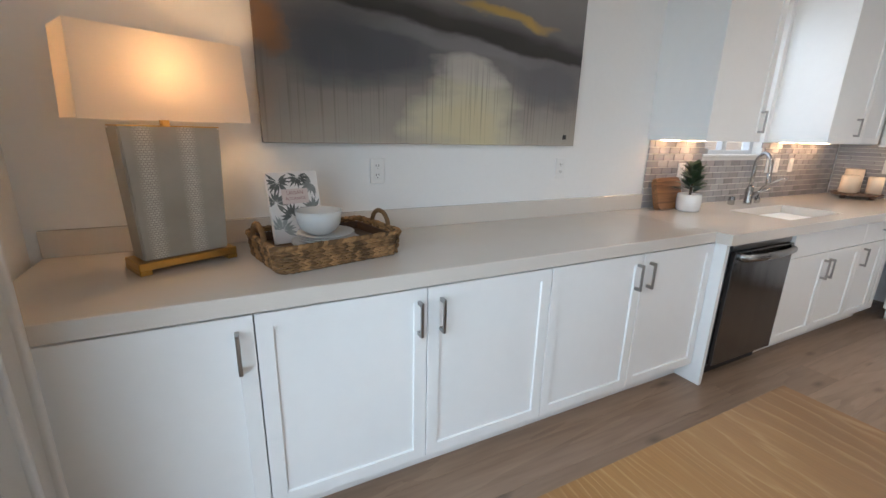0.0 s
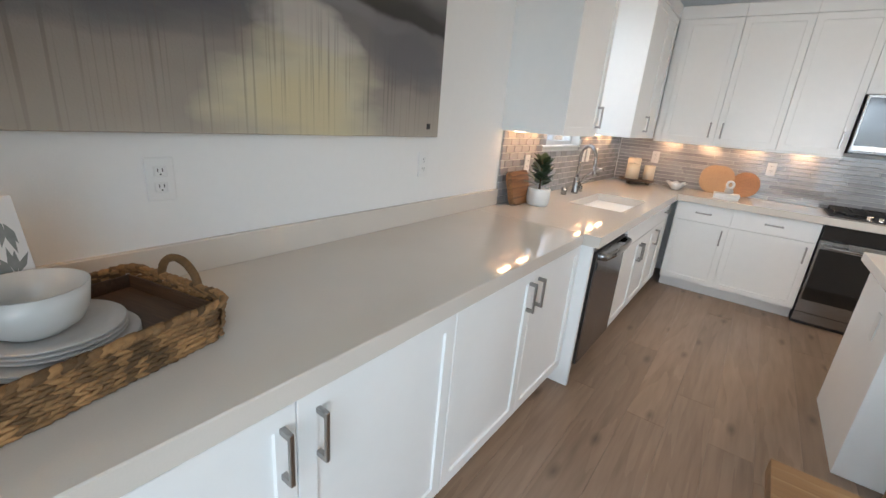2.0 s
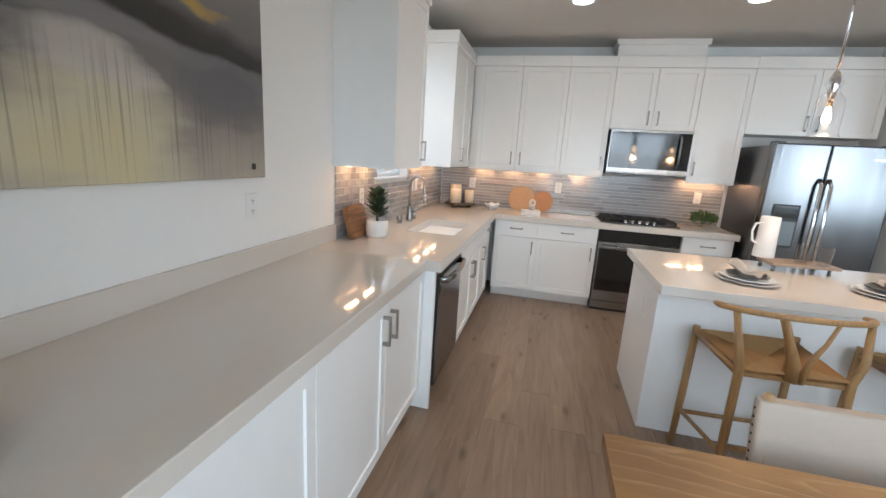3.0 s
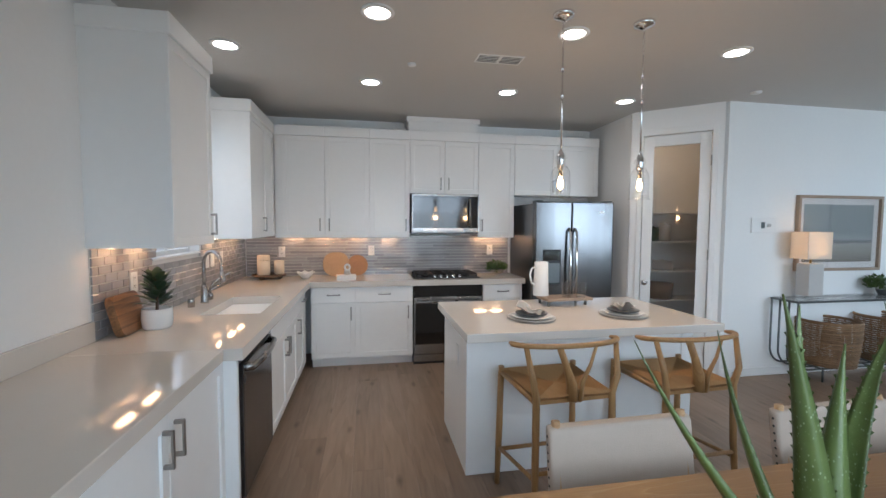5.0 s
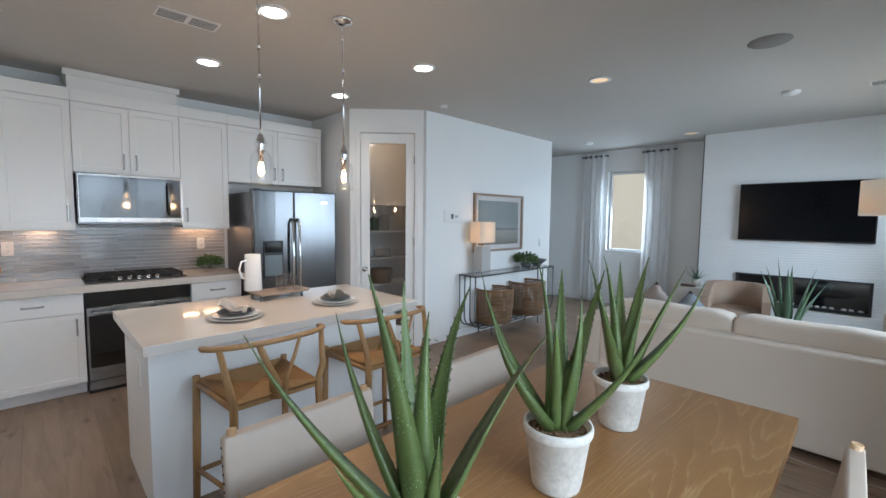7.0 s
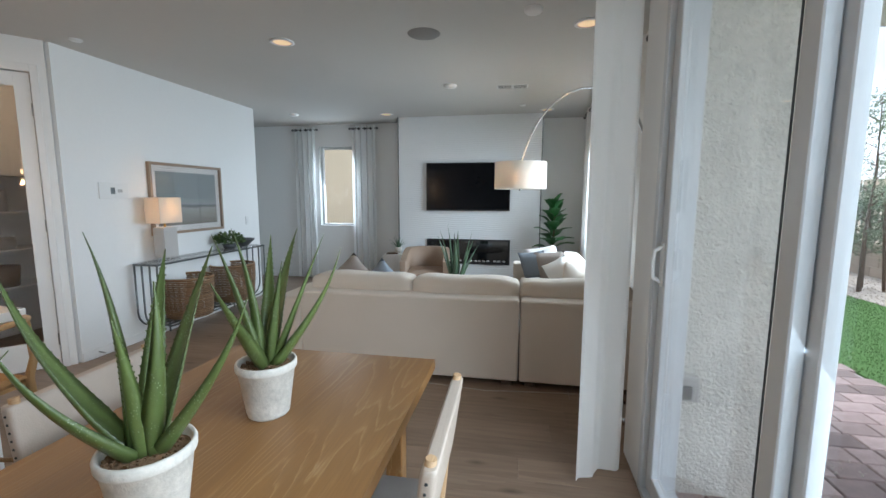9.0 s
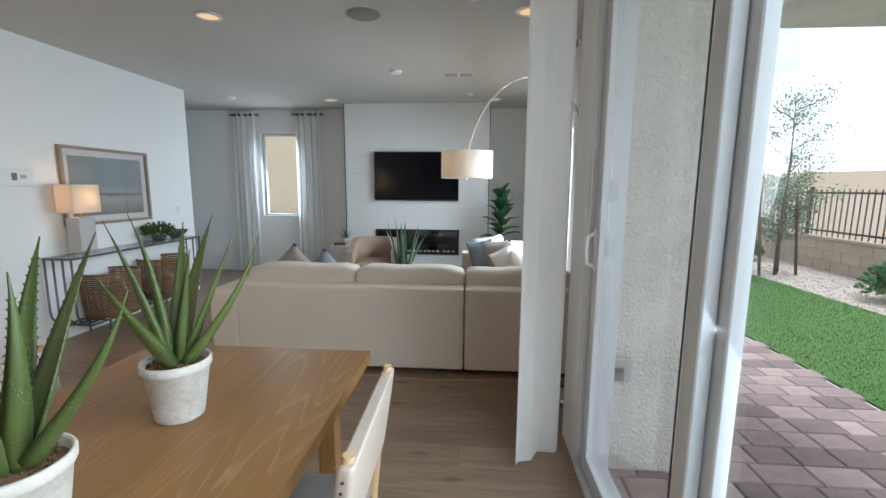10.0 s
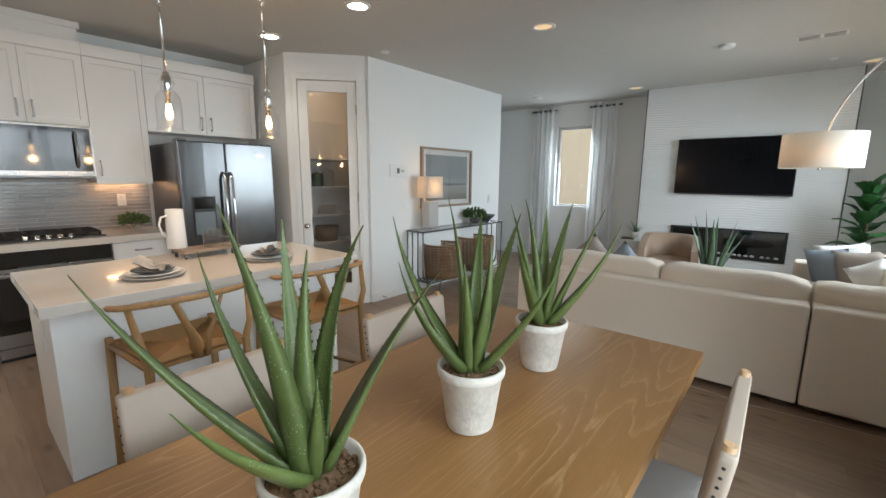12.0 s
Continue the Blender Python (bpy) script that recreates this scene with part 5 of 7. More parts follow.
# planter by the window
pl = thing("planter_stand", "square white pedestal planter by the window", "planter", pose(1.98, -6.22, 0))
part("body", boxed(-0.17, 0.17, -0.11, 0.11, 0, 0.555, 0.008), PILLOWWHITE, pl)
solid("book", boxed(-0.09, 0.09, -0.07, 0.07, 0, 0.025, 0.003), DARKWOOD, "dark book lying on the pedestal", "book", pose(2.02, -6.20, 0.555, 0, 0, 12))
sp = thing("succulent", "small spiky succulent in a clay pot", "potted plant", pose(1.92, -6.20, 0.581))
part("pot", lathe(bmesh.new(), [(0, 0), (0.05, 0), (0.06, 0.09), (0.055, 0.09), (0, 0.08)], 20), POT, sp)
for i in range(14):
    part("leaf", leaf_blade(bmesh.new(), 0.20, 0.010, 0.008, 12 + 4 * i, 137.5 * i, 10, (0, 0, 0.08), False), SUCC, sp)

# arc lamp
al = thing("arc_floor_lamp", "arc floor lamp with white drum shade glowing warm", "floor lamp")
ACX, ACY = 0.03, -4.6
part("base", lathe(bmesh.new(), [(0, 0), (0.17, 0), (0.17, 0.035), (0.16, 0.045), (0, 0.045)], 32, (-0.80, -2.62, 0)), CHROME, al)
pts = [(-0.80, -2.62, 0.04), (-0.80, -2.62, 0.9), (-0.80, -2.66, 1.5)]
for k in range(1, 15):
    a = radians(180 - 160 * k / 14)
    u = (math.cos(a) + 1) / 1.94
    pts.append((-0.80 + (ACX + 0.80) * u, -2.66 + (ACY + 2.66) * u, 1.5 + 0.86 * math.sin(a)))
pts.append((ACX, ACY, 1.74))
part("arm", tube(bmesh.new(), pts, 0.011, 10), CHROME, al, "curved brushed steel arm")
bm = bmesh.new()
lathe(bm, [(0.285, 1.552), (0.285, 1.845), (0.280, 1.845), (0.280, 1.552), (0.285, 1.552)], 48, (ACX, ACY, 0))
part("shade", bm, SHADE, al, "white linen drum shade")
part("diffuser", lathe(bmesh.new(), [(0, 1.572), (0.279, 1.572), (0.279, 1.569), (0, 1.569)], 40, (ACX, ACY, 0)), SHADE, al)
part("finial", lathe(bmesh.new(), [(0, 1.53), (0.012, 1.54), (0.012, 1.569), (0, 1.57)], 12, (ACX, ACY, 0)), CHROME, al)
part("bulb", lathe(bmesh.new(), [(0, 1.66), (0.03, 1.68), (0.025, 1.72), (0, 1.74)], 14, (ACX, ACY, 0)), BULB, al)
lamp("arc_lamp_glow", "POINT", pose(ACX, ACY, 1.65), 3.0, WARM, 0.05)

# fiddle leaf fig
fg = thing("fiddle_leaf_fig", "tall fiddle leaf fig with broad glossy leaves", "potted plant", pose(-0.44, -5.78, 0))
part("pot", lathe(bmesh.new(), [(0, 0), (0.14, 0), (0.17, 0.32), (0.16, 0.32), (0.15, 0.28), (0, 0.28)], 28), GREYCER, fg)
part("trunk", tube(bmesh.new(), [(0, 0, 0.28), (0.01, 0.01, 0.7), (-0.01, 0.0, 1.05), (0.0, 0.01, 1.34)], [0.014, 0.012, 0.009, 0.005], 8), BARK, fg)
rr = random.Random(9)
for i in range(26):
    t = i / 25
    z = 0.74 + 0.60 * t
    hd, tilt = 137.5 * i + rr.uniform(-15, 15), 80 - 52 * t + rr.uniform(-12, 12)
    ln, w = 0.30 - 0.09 * t + rr.uniform(-0.03, 0.03), 0.098 - 0.022 * t
    bm = bmesh.new()
    rows = []
    h = radians(hd)
    out, ac_ = Vector((math.cos(h), math.sin(h), 0)), Vector((-math.sin(h), math.cos(h), 0))
    p = Vector((0.02 * math.cos(h), 0.02 * math.sin(h), z))
    for k in range(8):
        s = k / 7
        a = radians(tilt - 18 + 46 * s)
        d = out * math.sin(a) + Vector((0, 0, math.cos(a)))
        if k:
            p = p + d * ln / 7
        ww = max(0.003, w * (math.sin(math.pi * min(1, s * 0.88 + 0.06)) ** 0.7) * (0.72 + 0.45 * s)) if k else 0.003
        nrm = d.cross(ac_)
        rows.append([bm.verts.new(p + ac_ * ww * q + nrm * (0.16 * ww * q * q + 0.006 * math.sin(9 * s + q * 4))) for q in (-1, -0.5, 0, 0.5, 1)])
    for a, b in zip(rows, rows[1:]):
        for k in range(4):
            bm.faces.new((a[k], a[k + 1], b[k + 1], b[k])).smooth = True
    bmesh.ops.solidify(bm, geom=bm.faces[:], thickness=0.0015)
    part("leaf", bm, LEAF, fg, "broad green leaf")

# ---- console wall ----
CX0, CX1, CY0, CY1 = 3.50, 3.78, -5.02, -3.27
cs = thing("console_table", "slim dark metal console table with glass top and low shelf", "console table")
for x in (CX0 + 0.01, CX0 + 0.095, CX1 - 0.095, CX1 - 0.01):
    r = 0.16
    pts = [(x, CY1, 0.79), (x, CY1, 0.14 + r)] + [(x, CY1 - r + r * math.cos(radians(a)), 0.14 + r - r * math.sin(radians(a))) for a in range(15, 91, 15)]
    pts += [(x, CY0 + r - r * math.sin(radians(a)), 0.14 + r - r * math.cos(radians(a))) for a in range(0, 91, 15)] + [(x, CY0, 0.79)]
    part("bent_bar", tube(bmesh.new(), pts, 0.009, 8), GUNMETAL, cs)
for y in (CY0, CY1):
    part("top_rail", boxed(CX0, CX1, y - 0.009, y + 0.009, 0.782, 0.80), GUNMETAL, cs)
for x in (CX0, CX1 - 0.018):
    part("top_rail", boxed(x, x + 0.018, CY0, CY1, 0.782, 0.80), GUNMETAL, cs)
part("glass_top", boxed(CX0 + 0.003, CX1 - 0.003, CY0, CY1, 0.80, 0.808, 0.001), CLEAR, cs, "clear glass top")
for i in range(9):
    y = CY0 + 0.3 + i * 0.145
    part("shelf_bar", boxed(CX0, CX1, y - 0.008, y + 0.008, 0.142, 0.152), GUNMETAL, cs)
for y in (CY0 + 0.35, CY1 - 0.35):
    for x in (CX0 + 0.03, CX1 - 0.03):
        part("foot", tube(bmesh.new(), [(x, y, 0), (x, y, 0.14)], 0.009, 8), GUNMETAL, cs)


def woven_basket(m, r0, r1, h, label):
    b = thing("woven_basket", label, "basket", m, "baskets under the console")
    n, rows = 26, 21
    bm = bmesh.new()
    for d in (-0.006, 0.006):
        tube(bm, [(r0 + (r1 - r0) * math.sin(0.5 * math.pi * t), d, h * t) for t in (0.0, 0.25, 0.5, 0.75, 1.0)], 0.0038, 4)
    me = mesh_of("stake", bm, WICKER)
    for k in range(n):
        part("stake", me, WICKER, b, "", pose(0, 0, 0, 0, 0, 360 * k / n))
    for j in range(rows):
        t = (j + 0.5) / rows
        r = r0 + (r1 - r0) * math.sin(0.5 * math.pi * t)
        pts = [((r + 0.006 * (1 if (k + j) % 2 else -1)) * math.cos(2 * math.pi * k / (2 * n)), (r + 0.006 * (1 if (k + j) % 2 else -1)) * math.sin(2 * math.pi * k / (2 * n)), h * t) for k in range(2 * n)]
        part("weave_band", tube(bmesh.new(), pts, 0.0105, 5, 0.8, closed=True), WICKER, b)
    part("rim", tube(bmesh.new(), [(r1 * math.cos(a), r1 * math.sin(a), h) for a in (2 * math.pi * k / 30 for k in range(30))], 0.013, 7, closed=True), WICKER, b, "thick braided dark rim")
    part("floor", lathe(bmesh.new(), [(0, 0), (r0, 0), (r0, 0.01), (0, 0.01)], 24), WICKER, b)
    return b


woven_basket(pose(3.63, -3.78, 0.153), 0.215, 0.245, 0.43, "round dark woven cane basket under the console")
woven_basket(pose(3.63, -4.52, 0.153), 0.225, 0.255, 0.45, "wider dark woven cane basket under the console")

tl = thing("console_lamp", "small table lamp with mottled glass base and square linen shade", "table lamp", pose(3.63, -3.53, 0.808))
part("base", boxed(-0.065, 0.065, -0.085, 0.085, 0.03, 0.34, 0.01, 2), GREYCER, tl, "mottled grey rectangular base")
part("plinth", boxed(-0.08, 0.08, -0.10, 0.10, 0.0, 0.03, 0.004), CLEAR, tl)
part("neck", tube(bmesh.new(), [(0, 0, 0.34), (0, 0, 0.58)], 0.01, 8), BRASS, tl)
bm = bmesh.new()
for a in ((-0.085, 0.085, -0.14, -0.136), (-0.085, 0.085, 0.136, 0.14), (-0.085, -0.081, -0.136, 0.136), (0.081, 0.085, -0.136, 0.136)):
    box(bm, *a, 0.385, 0.645)
part("shade", bm, SHADE, tl, "off-white rectangular shade")
part("bulb", lathe(bmesh.new(), [(0, 0.44), (0.026, 0.47), (0.02, 0.53), (0, 0.54)], 12), BULB, tl)
lamp("console_lamp_glow", "POINT", pose(3.63, -3.53, 1.40), 0.5, WARM, 0.035)


def painting_material(name, kind):
    m, n, l, p = nodes_of(name)
    tc, sep = n.new("ShaderNodeTexCoord"), n.new("ShaderNodeSeparateXYZ")
    l.new(tc.outputs["Object"], sep.inputs[0])
    if kind == "beach":
        z = maths(n, l, "ADD", sep.outputs["Z"], maths(n, l, "MULTIPLY", maths(n, l, "SUBTRACT", grain(n, l, 5, 6, (1, 0.5, 3)), 0.5), 0.07))
        col = ramp(n, l, z, [(0.0, (0.22, 0.20, 0.17)), (0.10, (0.36, 0.34, 0.30)), (0.19, (0.42, 0.41, 0.38)), (0.205, (0.16, 0.17, 0.17)), (0.235, (0.40, 0.42, 0.42)), (0.30, (0.30, 0.33, 0.33)), (0.8, (0.34, 0.37, 0.37))])
    else:
        wob = maths(n, l, "SUBTRACT", grain(n, l, 2.6, 7, (1, 1, 1.6)), 0.5)
        wob2 = maths(n, l, "SUBTRACT", grain(n, l, 2.4, 8, (1.1, 1, 2.2)), 0.5)
        X = maths(n, l, "ADD", sep.outputs["X"], maths(n, l, "MULTIPLY", wob, 0.45))
        Z = maths(n, l, "ADD", sep.outputs["Z"], maths(n, l, "MULTIPLY", wob2, 0.20))
        streak = grain(n, l, 1.2, 6, (1.5, 1, 9))
        # height over the dark diagonal bank
        S = maths(n, l, "ADD", maths(n, l, "SUBTRACT", sep.outputs["Z"], 0.645), maths(n, l, "MULTIPLY", sep.outputs["X"], 0.115))
        S = maths(n, l, "ADD", S, maths(n, l, "MULTIPLY", wob, 0.11))
        S = maths(n, l, "ADD", S, maths(n, l, "MULTIPLY", maths(n, l, "SUBTRACT", streak, 0.5), 0.06))

        def blob(cx, cz, rx, rz, tilt=0.0):
            dx = maths(n, l, "SUBTRACT", X, cx)
            dz = maths(n, l, "SUBTRACT", maths(n, l, "SUBTRACT", Z, cz), maths(n, l, "MULTIPLY", dx, tilt))
            a, b = maths(n, l, "DIVIDE", dx, rx), maths(n, l, "DIVIDE", dz, rz)
            d = maths(n, l, "ADD", maths(n, l, "MULTIPLY", a, a), maths(n, l, "MULTIPLY", b, b))
            return ramp(n, l, maths(n, l, "ADD", d, maths(n, l, "MULTIPLY", maths(n, l, "SUBTRACT", streak, 0.5), 0.8)), [(0.25, (1, 1, 1)), (1.0, (0, 0, 0))])

        def over(under, colour, fac, k=1.0):
            mx = n.new("ShaderNodeMix")
            mx.data_type = "RGBA"
            l.new(maths(n, l, "MULTIPLY", fac, k), mx.inputs["Factor"])
            l.new(under, mx.inputs["A"])
            mx.inputs["B"].default_value = (*colour, 1)
            return mx.outputs["Result"]

        col = ramp(n, l, Z, [(0.0, (0.36, 0.325, 0.275)), (0.16, (0.27, 0.24, 0.21)), (0.34, (0.17, 0.16, 0.155)), (0.52, (0.13, 0.125, 0.125)), (0.75, (0.20, 0.185, 0.175)), (1.0, (0.12, 0.12, 0.125))])
        col = over(col, (0.070, 0.075, 0.088), blob(0.40, 0.40, 0.46, 0.20, -0.05), 0.92)
        col = over(col, (0.22, 0.11, 0.04), blob(0.02, 0.46, 0.10, 0.16), 0.8)
        col = over(col, (0.50, 0.465, 0.335), blob(1.00, 0.12, 0.36, 0.26), 0.95)
        col = over(col, (0.56, 0.47, 0.27), blob(0.98, 0.07, 0.24, 0.15), 0.55)
        col = over(col, (0.46, 0.43, 0.385), blob(0.95, 0.34, 0.26, 0.09, -0.1), 0.8)
        col = over(col, (0.11, 0.11, 0.12), blob(1.50, 0.32, 0.26, 0.15, -0.1), 0.8)
        col = over(col, (0.20, 0.195, 0.20), blob(0.95, 0.47, 0.55, 0.05, -0.12), 0.6)
        bank = ramp(n, l, maths(n, l, "ADD", S, 0.5), [(0.455, (0, 0, 0)), (0.475, (1, 1, 1)), (0.53, (0.9, 0.9, 0.9)), (0.60, (0, 0, 0))])
        col = over(col, (0.022, 0.021, 0.019), bank, 0.95)
        col = over(col, (0.42, 0.27, 0.055), blob(1.24, 0.62, 0.30, 0.035, -0.10), 0.85)
        col = over(col, (0.42, 0.29, 0.10), blob(0.55, 0.755, 0.32, 0.030, -0.12), 0.75)
        col = over(col, (0.30, 0.29, 0.285), blob(1.1, 0.80, 0.6, 0.10, 0.05), 0.6)
        drip = grain(n, l, 1.0, 3, (75, 1, 0.9))
        zone = ramp(n, l, maths(n, l, "ADD", sep.outputs["Z"], maths(n, l, "MULTIPLY", wob, 0.25)), [(0.02, (0.4, 0.4, 0.4)), (0.22, (1, 1, 1)), (0.42, (0, 0, 0))])
        g = maths(n, l, "MULTIPLY", ramp(n, l, drip, [(0.54, (0, 0, 0)), (0.62, (1, 1, 1))]), zone)
        col = over(col, (0.12, 0.10, 0.09), g, 0.5)
    if kind != "beach":
        lift = n.new("ShaderNodeBrightContrast")
        lift.inputs["Bright"].default_value, lift.inputs["Contrast"].default_value = 0.065, 0.14
        l.new(col, lift.inputs["Color"])
        col = lift.outputs[0]
    l.new(col, p.inputs["Base Color"])
    p.inputs["Roughness"].default_value = 0.55
    b = n.new("ShaderNodeBump")
    b.inputs["Strength"].default_value, b.inputs["Distance"].default_value = 0.3, 0.003
    l.new(grain(n, l, 180, 4), b.inputs["Height"])
    l.new(b.outputs[0], p.inputs["Normal"])
    return m


ART = painting_material("abstract_painting", "storm")
BEACH = painting_material("beach_print", "beach")
ar = thing("painting", "large unframed abstract canvas in grey, ochre and charcoal", "painting", pose(0.21, NY - 0.042, 1.332))
part("canvas", boxed(0, 1.69, 0, 0.040, 0, 1.06, 0.003), ART, ar)
part("signature", boxed(1.60, 1.625, -0.0015, -0.0003, 0.035, 0.06), DARKSLOT, ar)
pc = thing("framed_picture", "framed grey seascape print with white mat", "picture", pose(3.797, -3.525, 1.054, 0, 0, -90))
bm = bmesh.new()
W, HH = 1.052, 0.765
for a in ((0, 0.028, 0, HH), (W - 0.028, W, 0, HH), (0.028, W - 0.028, 0, 0.028), (0.028, W - 0.028, HH - 0.028, HH)):
    box(bm, a[0], a[1], -0.04, 0, a[2], a[3], 0.002)
part("picture_frame", bm, FRAMEWOOD, pc, "greyed wooden frame")
part("mat_board", boxed(0.028, W - 0.028, -0.012, -0.004, 0.028, HH - 0.028), PAPER, pc)
part("print", boxed(0, W - 0.18, -0.002, 0, 0, HH - 0.18), BEACH, pc, "grey beach print", pose(0.09, -0.0125, 0.09))
g = part("glazing", boxed(0.028, W - 0.028, -0.022, -0.019, 0.028, HH - 0.028), CLEAR, pc)

bw = solid("bowl", lathe(bmesh.new(), [(0, 0), (0.05, 0), (0.055, 0.01), (0.13, 0.08), (0.14, 0.10), (0.132, 0.10), (0.05, 0.02), (0, 0.016)], 28), DARKCER, "dark footed bowl on the console", "bowl", pose(3.64, -4.78, 0.808))


def bushy(name, m, label, seed, r, h, n, material, size, pot=None, category="potted plant"):
    rr = random.Random(seed)
    t = thing(name, label, category, m)
    z0 = 0.0
    if pot:
        part("pot", lathe(bmesh.new(), pot[0], 26), pot[1], t)
        z0 = pot[2]
    bm = bmesh.new()
    for _ in range(n):
        a, q, s = rr.uniform(0, 6.283), rr.random() ** 0.5, rr.uniform(0.6, 1.2) * size
        hh = z0 + h * (0.15 + 0.85 * rr.random()) * (1 - 0.4 * q)
        c = Vector((r * q * math.cos(a), r * q * math.sin(a), hh))
        d = Vector((math.cos(a) * rr.uniform(0.2, 1), math.sin(a) * rr.uniform(0.2, 1), rr.uniform(-0.1, 1))).normalized()
        s2 = d.cross(Vector((rr.uniform(-1, 1), rr.uniform(-1, 1), rr.uniform(-1, 1)))).normalized()
        v = [bm.verts.new(p) for p in (c, c + d * s * 0.5 + s2 * s * 0.26, c + d * s, c + d * s * 0.5 - s2 * s * 0.26)]
        bm.faces.new(v)
    part("foliage", bm, material, t)
    bm = bmesh.new()
    for k in range(9):
        a = 0.7 * k
        tube(bm, [(0, 0, max(z0 - 0.02, 0)), (0.5 * r * math.cos(a), 0.5 * r * math.sin(a), z0 + h * 0.5), (0.8 * r * math.cos(a), 0.8 * r * math.sin(a), z0 + h * 0.75)], 0.002, 4)
    part("stems", bm, material, t)
    return t


bushy("fern", pose(3.64, -4.50, 0.808), "small leafy green fern in a dark bowl", 3, 0.15, 0.17, 420, MOSS, 0.05, ([(0, 0), (0.06, 0), (0.085, 0.06), (0.08, 0.06), (0, 0.05)], DARKCER, 0.05))

# controls on the wall
tp = thing("thermostat", "white wall thermostat panel with small screens", "thermostat", pose(3.80, -3.01, 1.44, 0, 0, -90))
part("plate", boxed(0, 0.29, -0.012, 0, 0, 0.15, 0.003), PLASTIC, tp)
part("screen", boxed(0.11, 0.15, -0.015, -0.011, 0.045, 0.105), GUNMETAL, tp)
part("dial", boxed(0.18, 0.225, -0.016, -0.011, 0.06, 0.09, 0.004), GREYCER, tp)


def outlet(m, label, switch=False, slots=True):
    o = thing("wall_switch" if switch else "power_outlet", label, "switch" if switch else "outlet", m, "wall plates")
    part("plate", boxed(-0.036, 0.036, -0.007, 0, -0.06, 0.06, 0.002), PLASTIC, o)
    if switch:
        part("rocker", boxed(-0.016, 0.016, -0.011, -0.006, -0.032, 0.032, 0.002), PLASTIC, o)
    else:
        for z in (-0.022, 0.022):
            f = part("receptacle", boxed(-0.017, 0.017, -0.009, -0.006, z - 0.015, z + 0.015, 0.003), PLASTIC, o)
            for x in (-0.006, 0.006):
                part("slot", boxed(x - 0.0012, x + 0.0012, -0.0098, -0.0088, z - 0.001, z + 0.008), DARKSLOT, f)
            part("slot", boxed(-0.002, 0.002, -0.0098, -0.0088, z - 0.010, z - 0.006), DARKSLOT, f)
    return o


outlet(pose(0.71, NY, 1.205), "white double power outlet on the wall")
outlet(pose(1.85, NY, 1.20), "white double power outlet on the wall")
outlet(pose(2.97, NY - 0.012, 1.16), "white power outlet on the tiled backsplash")
for x in (4.10, 4.22, 4.45):
    outlet(pose(x, NY - 0.012, 1.19), "white rocker switch on the tiled backsplash", True)
outlet(pose(EX - 0.012, 1.66, 1.19, 0, 0, -90), "white power outlet on the tiled backsplash")
outlet(pose(EX - 0.012, 0.66, 1.20, 0, 0, -90), "white power outlet on the tiled backsplash")
outlet(pose(EX - 0.012, -0.78, 1.20, 0, 0, -90), "white power outlet on the tiled backsplash")
outlet(pose(3.80, -5.10, 1.13, 0, 0, -90), "white wall switch near the hallway", True)

# ---- things on the counters ----
lm = thing("table_lamp", "table lamp with snakeskin body, brass foot and linen shade", "table lamp", pose(-0.10, 1.80, 0.915, 0, 0, 25))


def snakeskin():
    m, n, l, p = nodes_of("snakeskin")
    tc, sep, com = n.new("ShaderNodeTexCoord"), n.new("ShaderNodeSeparateXYZ"), n.new("ShaderNodeCombineXYZ")
    l.new(tc.outputs["Object"], sep.inputs[0])
    l.new(sep.outputs["X"], com.inputs[0])
    l.new(sep.outputs["Z"], com.inputs[1])
    sc = n.new("ShaderNodeTexBrick")
    for key, val in (("Scale", 1.0), ("Brick Width", 0.0105), ("Row Height", 0.0075), ("Mortar Size", 0.0013), ("Mortar Smooth", 0.6), ("Bias", 0.0)):
        sc.inputs[key].default_value = val
    sc.inputs["Color1"].default_value, sc.inputs["Color2"].default_value, sc.inputs["Mortar"].default_value = (0.66, 0.64, 0.58, 1), (0.56, 0.54, 0.48, 1), (0.34, 0.32, 0.275, 1)
    l.new(com.outputs[0], sc.inputs["Vector"])
    band = maths(n, l, "ABSOLUTE", maths(n, l, "SUBTRACT", maths(n, l, "FRACT", maths(n, l, "ADD", maths(n, l, "MULTIPLY", sep.outputs["X"], 8.0), 10.18), 0), 0.5), 0)
    stripe = ramp(n, l, maths(n, l, "ADD", band, maths(n, l, "MULTIPLY", grain(n, l, 60, 3), 0.10)), [(0.12, (1, 1, 1)), (0.30, (0, 0, 0))])
    body = ramp(n, l, grain(n, l, 7, 5), [(0.3, (0.35, 0.325, 0.275)), (0.7, (0.43, 0.40, 0.345))])
    mx = n.new("ShaderNodeMix")
    mx.data_type = "RGBA"
    l.new(stripe, mx.inputs["Factor"])
    l.new(body, mx.inputs["A"])
    l.new(sc.outputs["Color"], mx.inputs["B"])
    l.new(mx.outputs["Result"], p.inputs["Base Color"])
    p.inputs["Roughness"].default_value = 0.42
    b = n.new("ShaderNodeBump")
    b.inputs["Strength"].default_value, b.inputs["Distance"].default_value = 0.25, 0.0006
    b.invert = True
    l.new(maths(n, l, "MULTIPLY", sc.outputs["Fac"], stripe), b.inputs["Height"])
    l.new(b.outputs[0], p.inputs["Normal"])
    return m


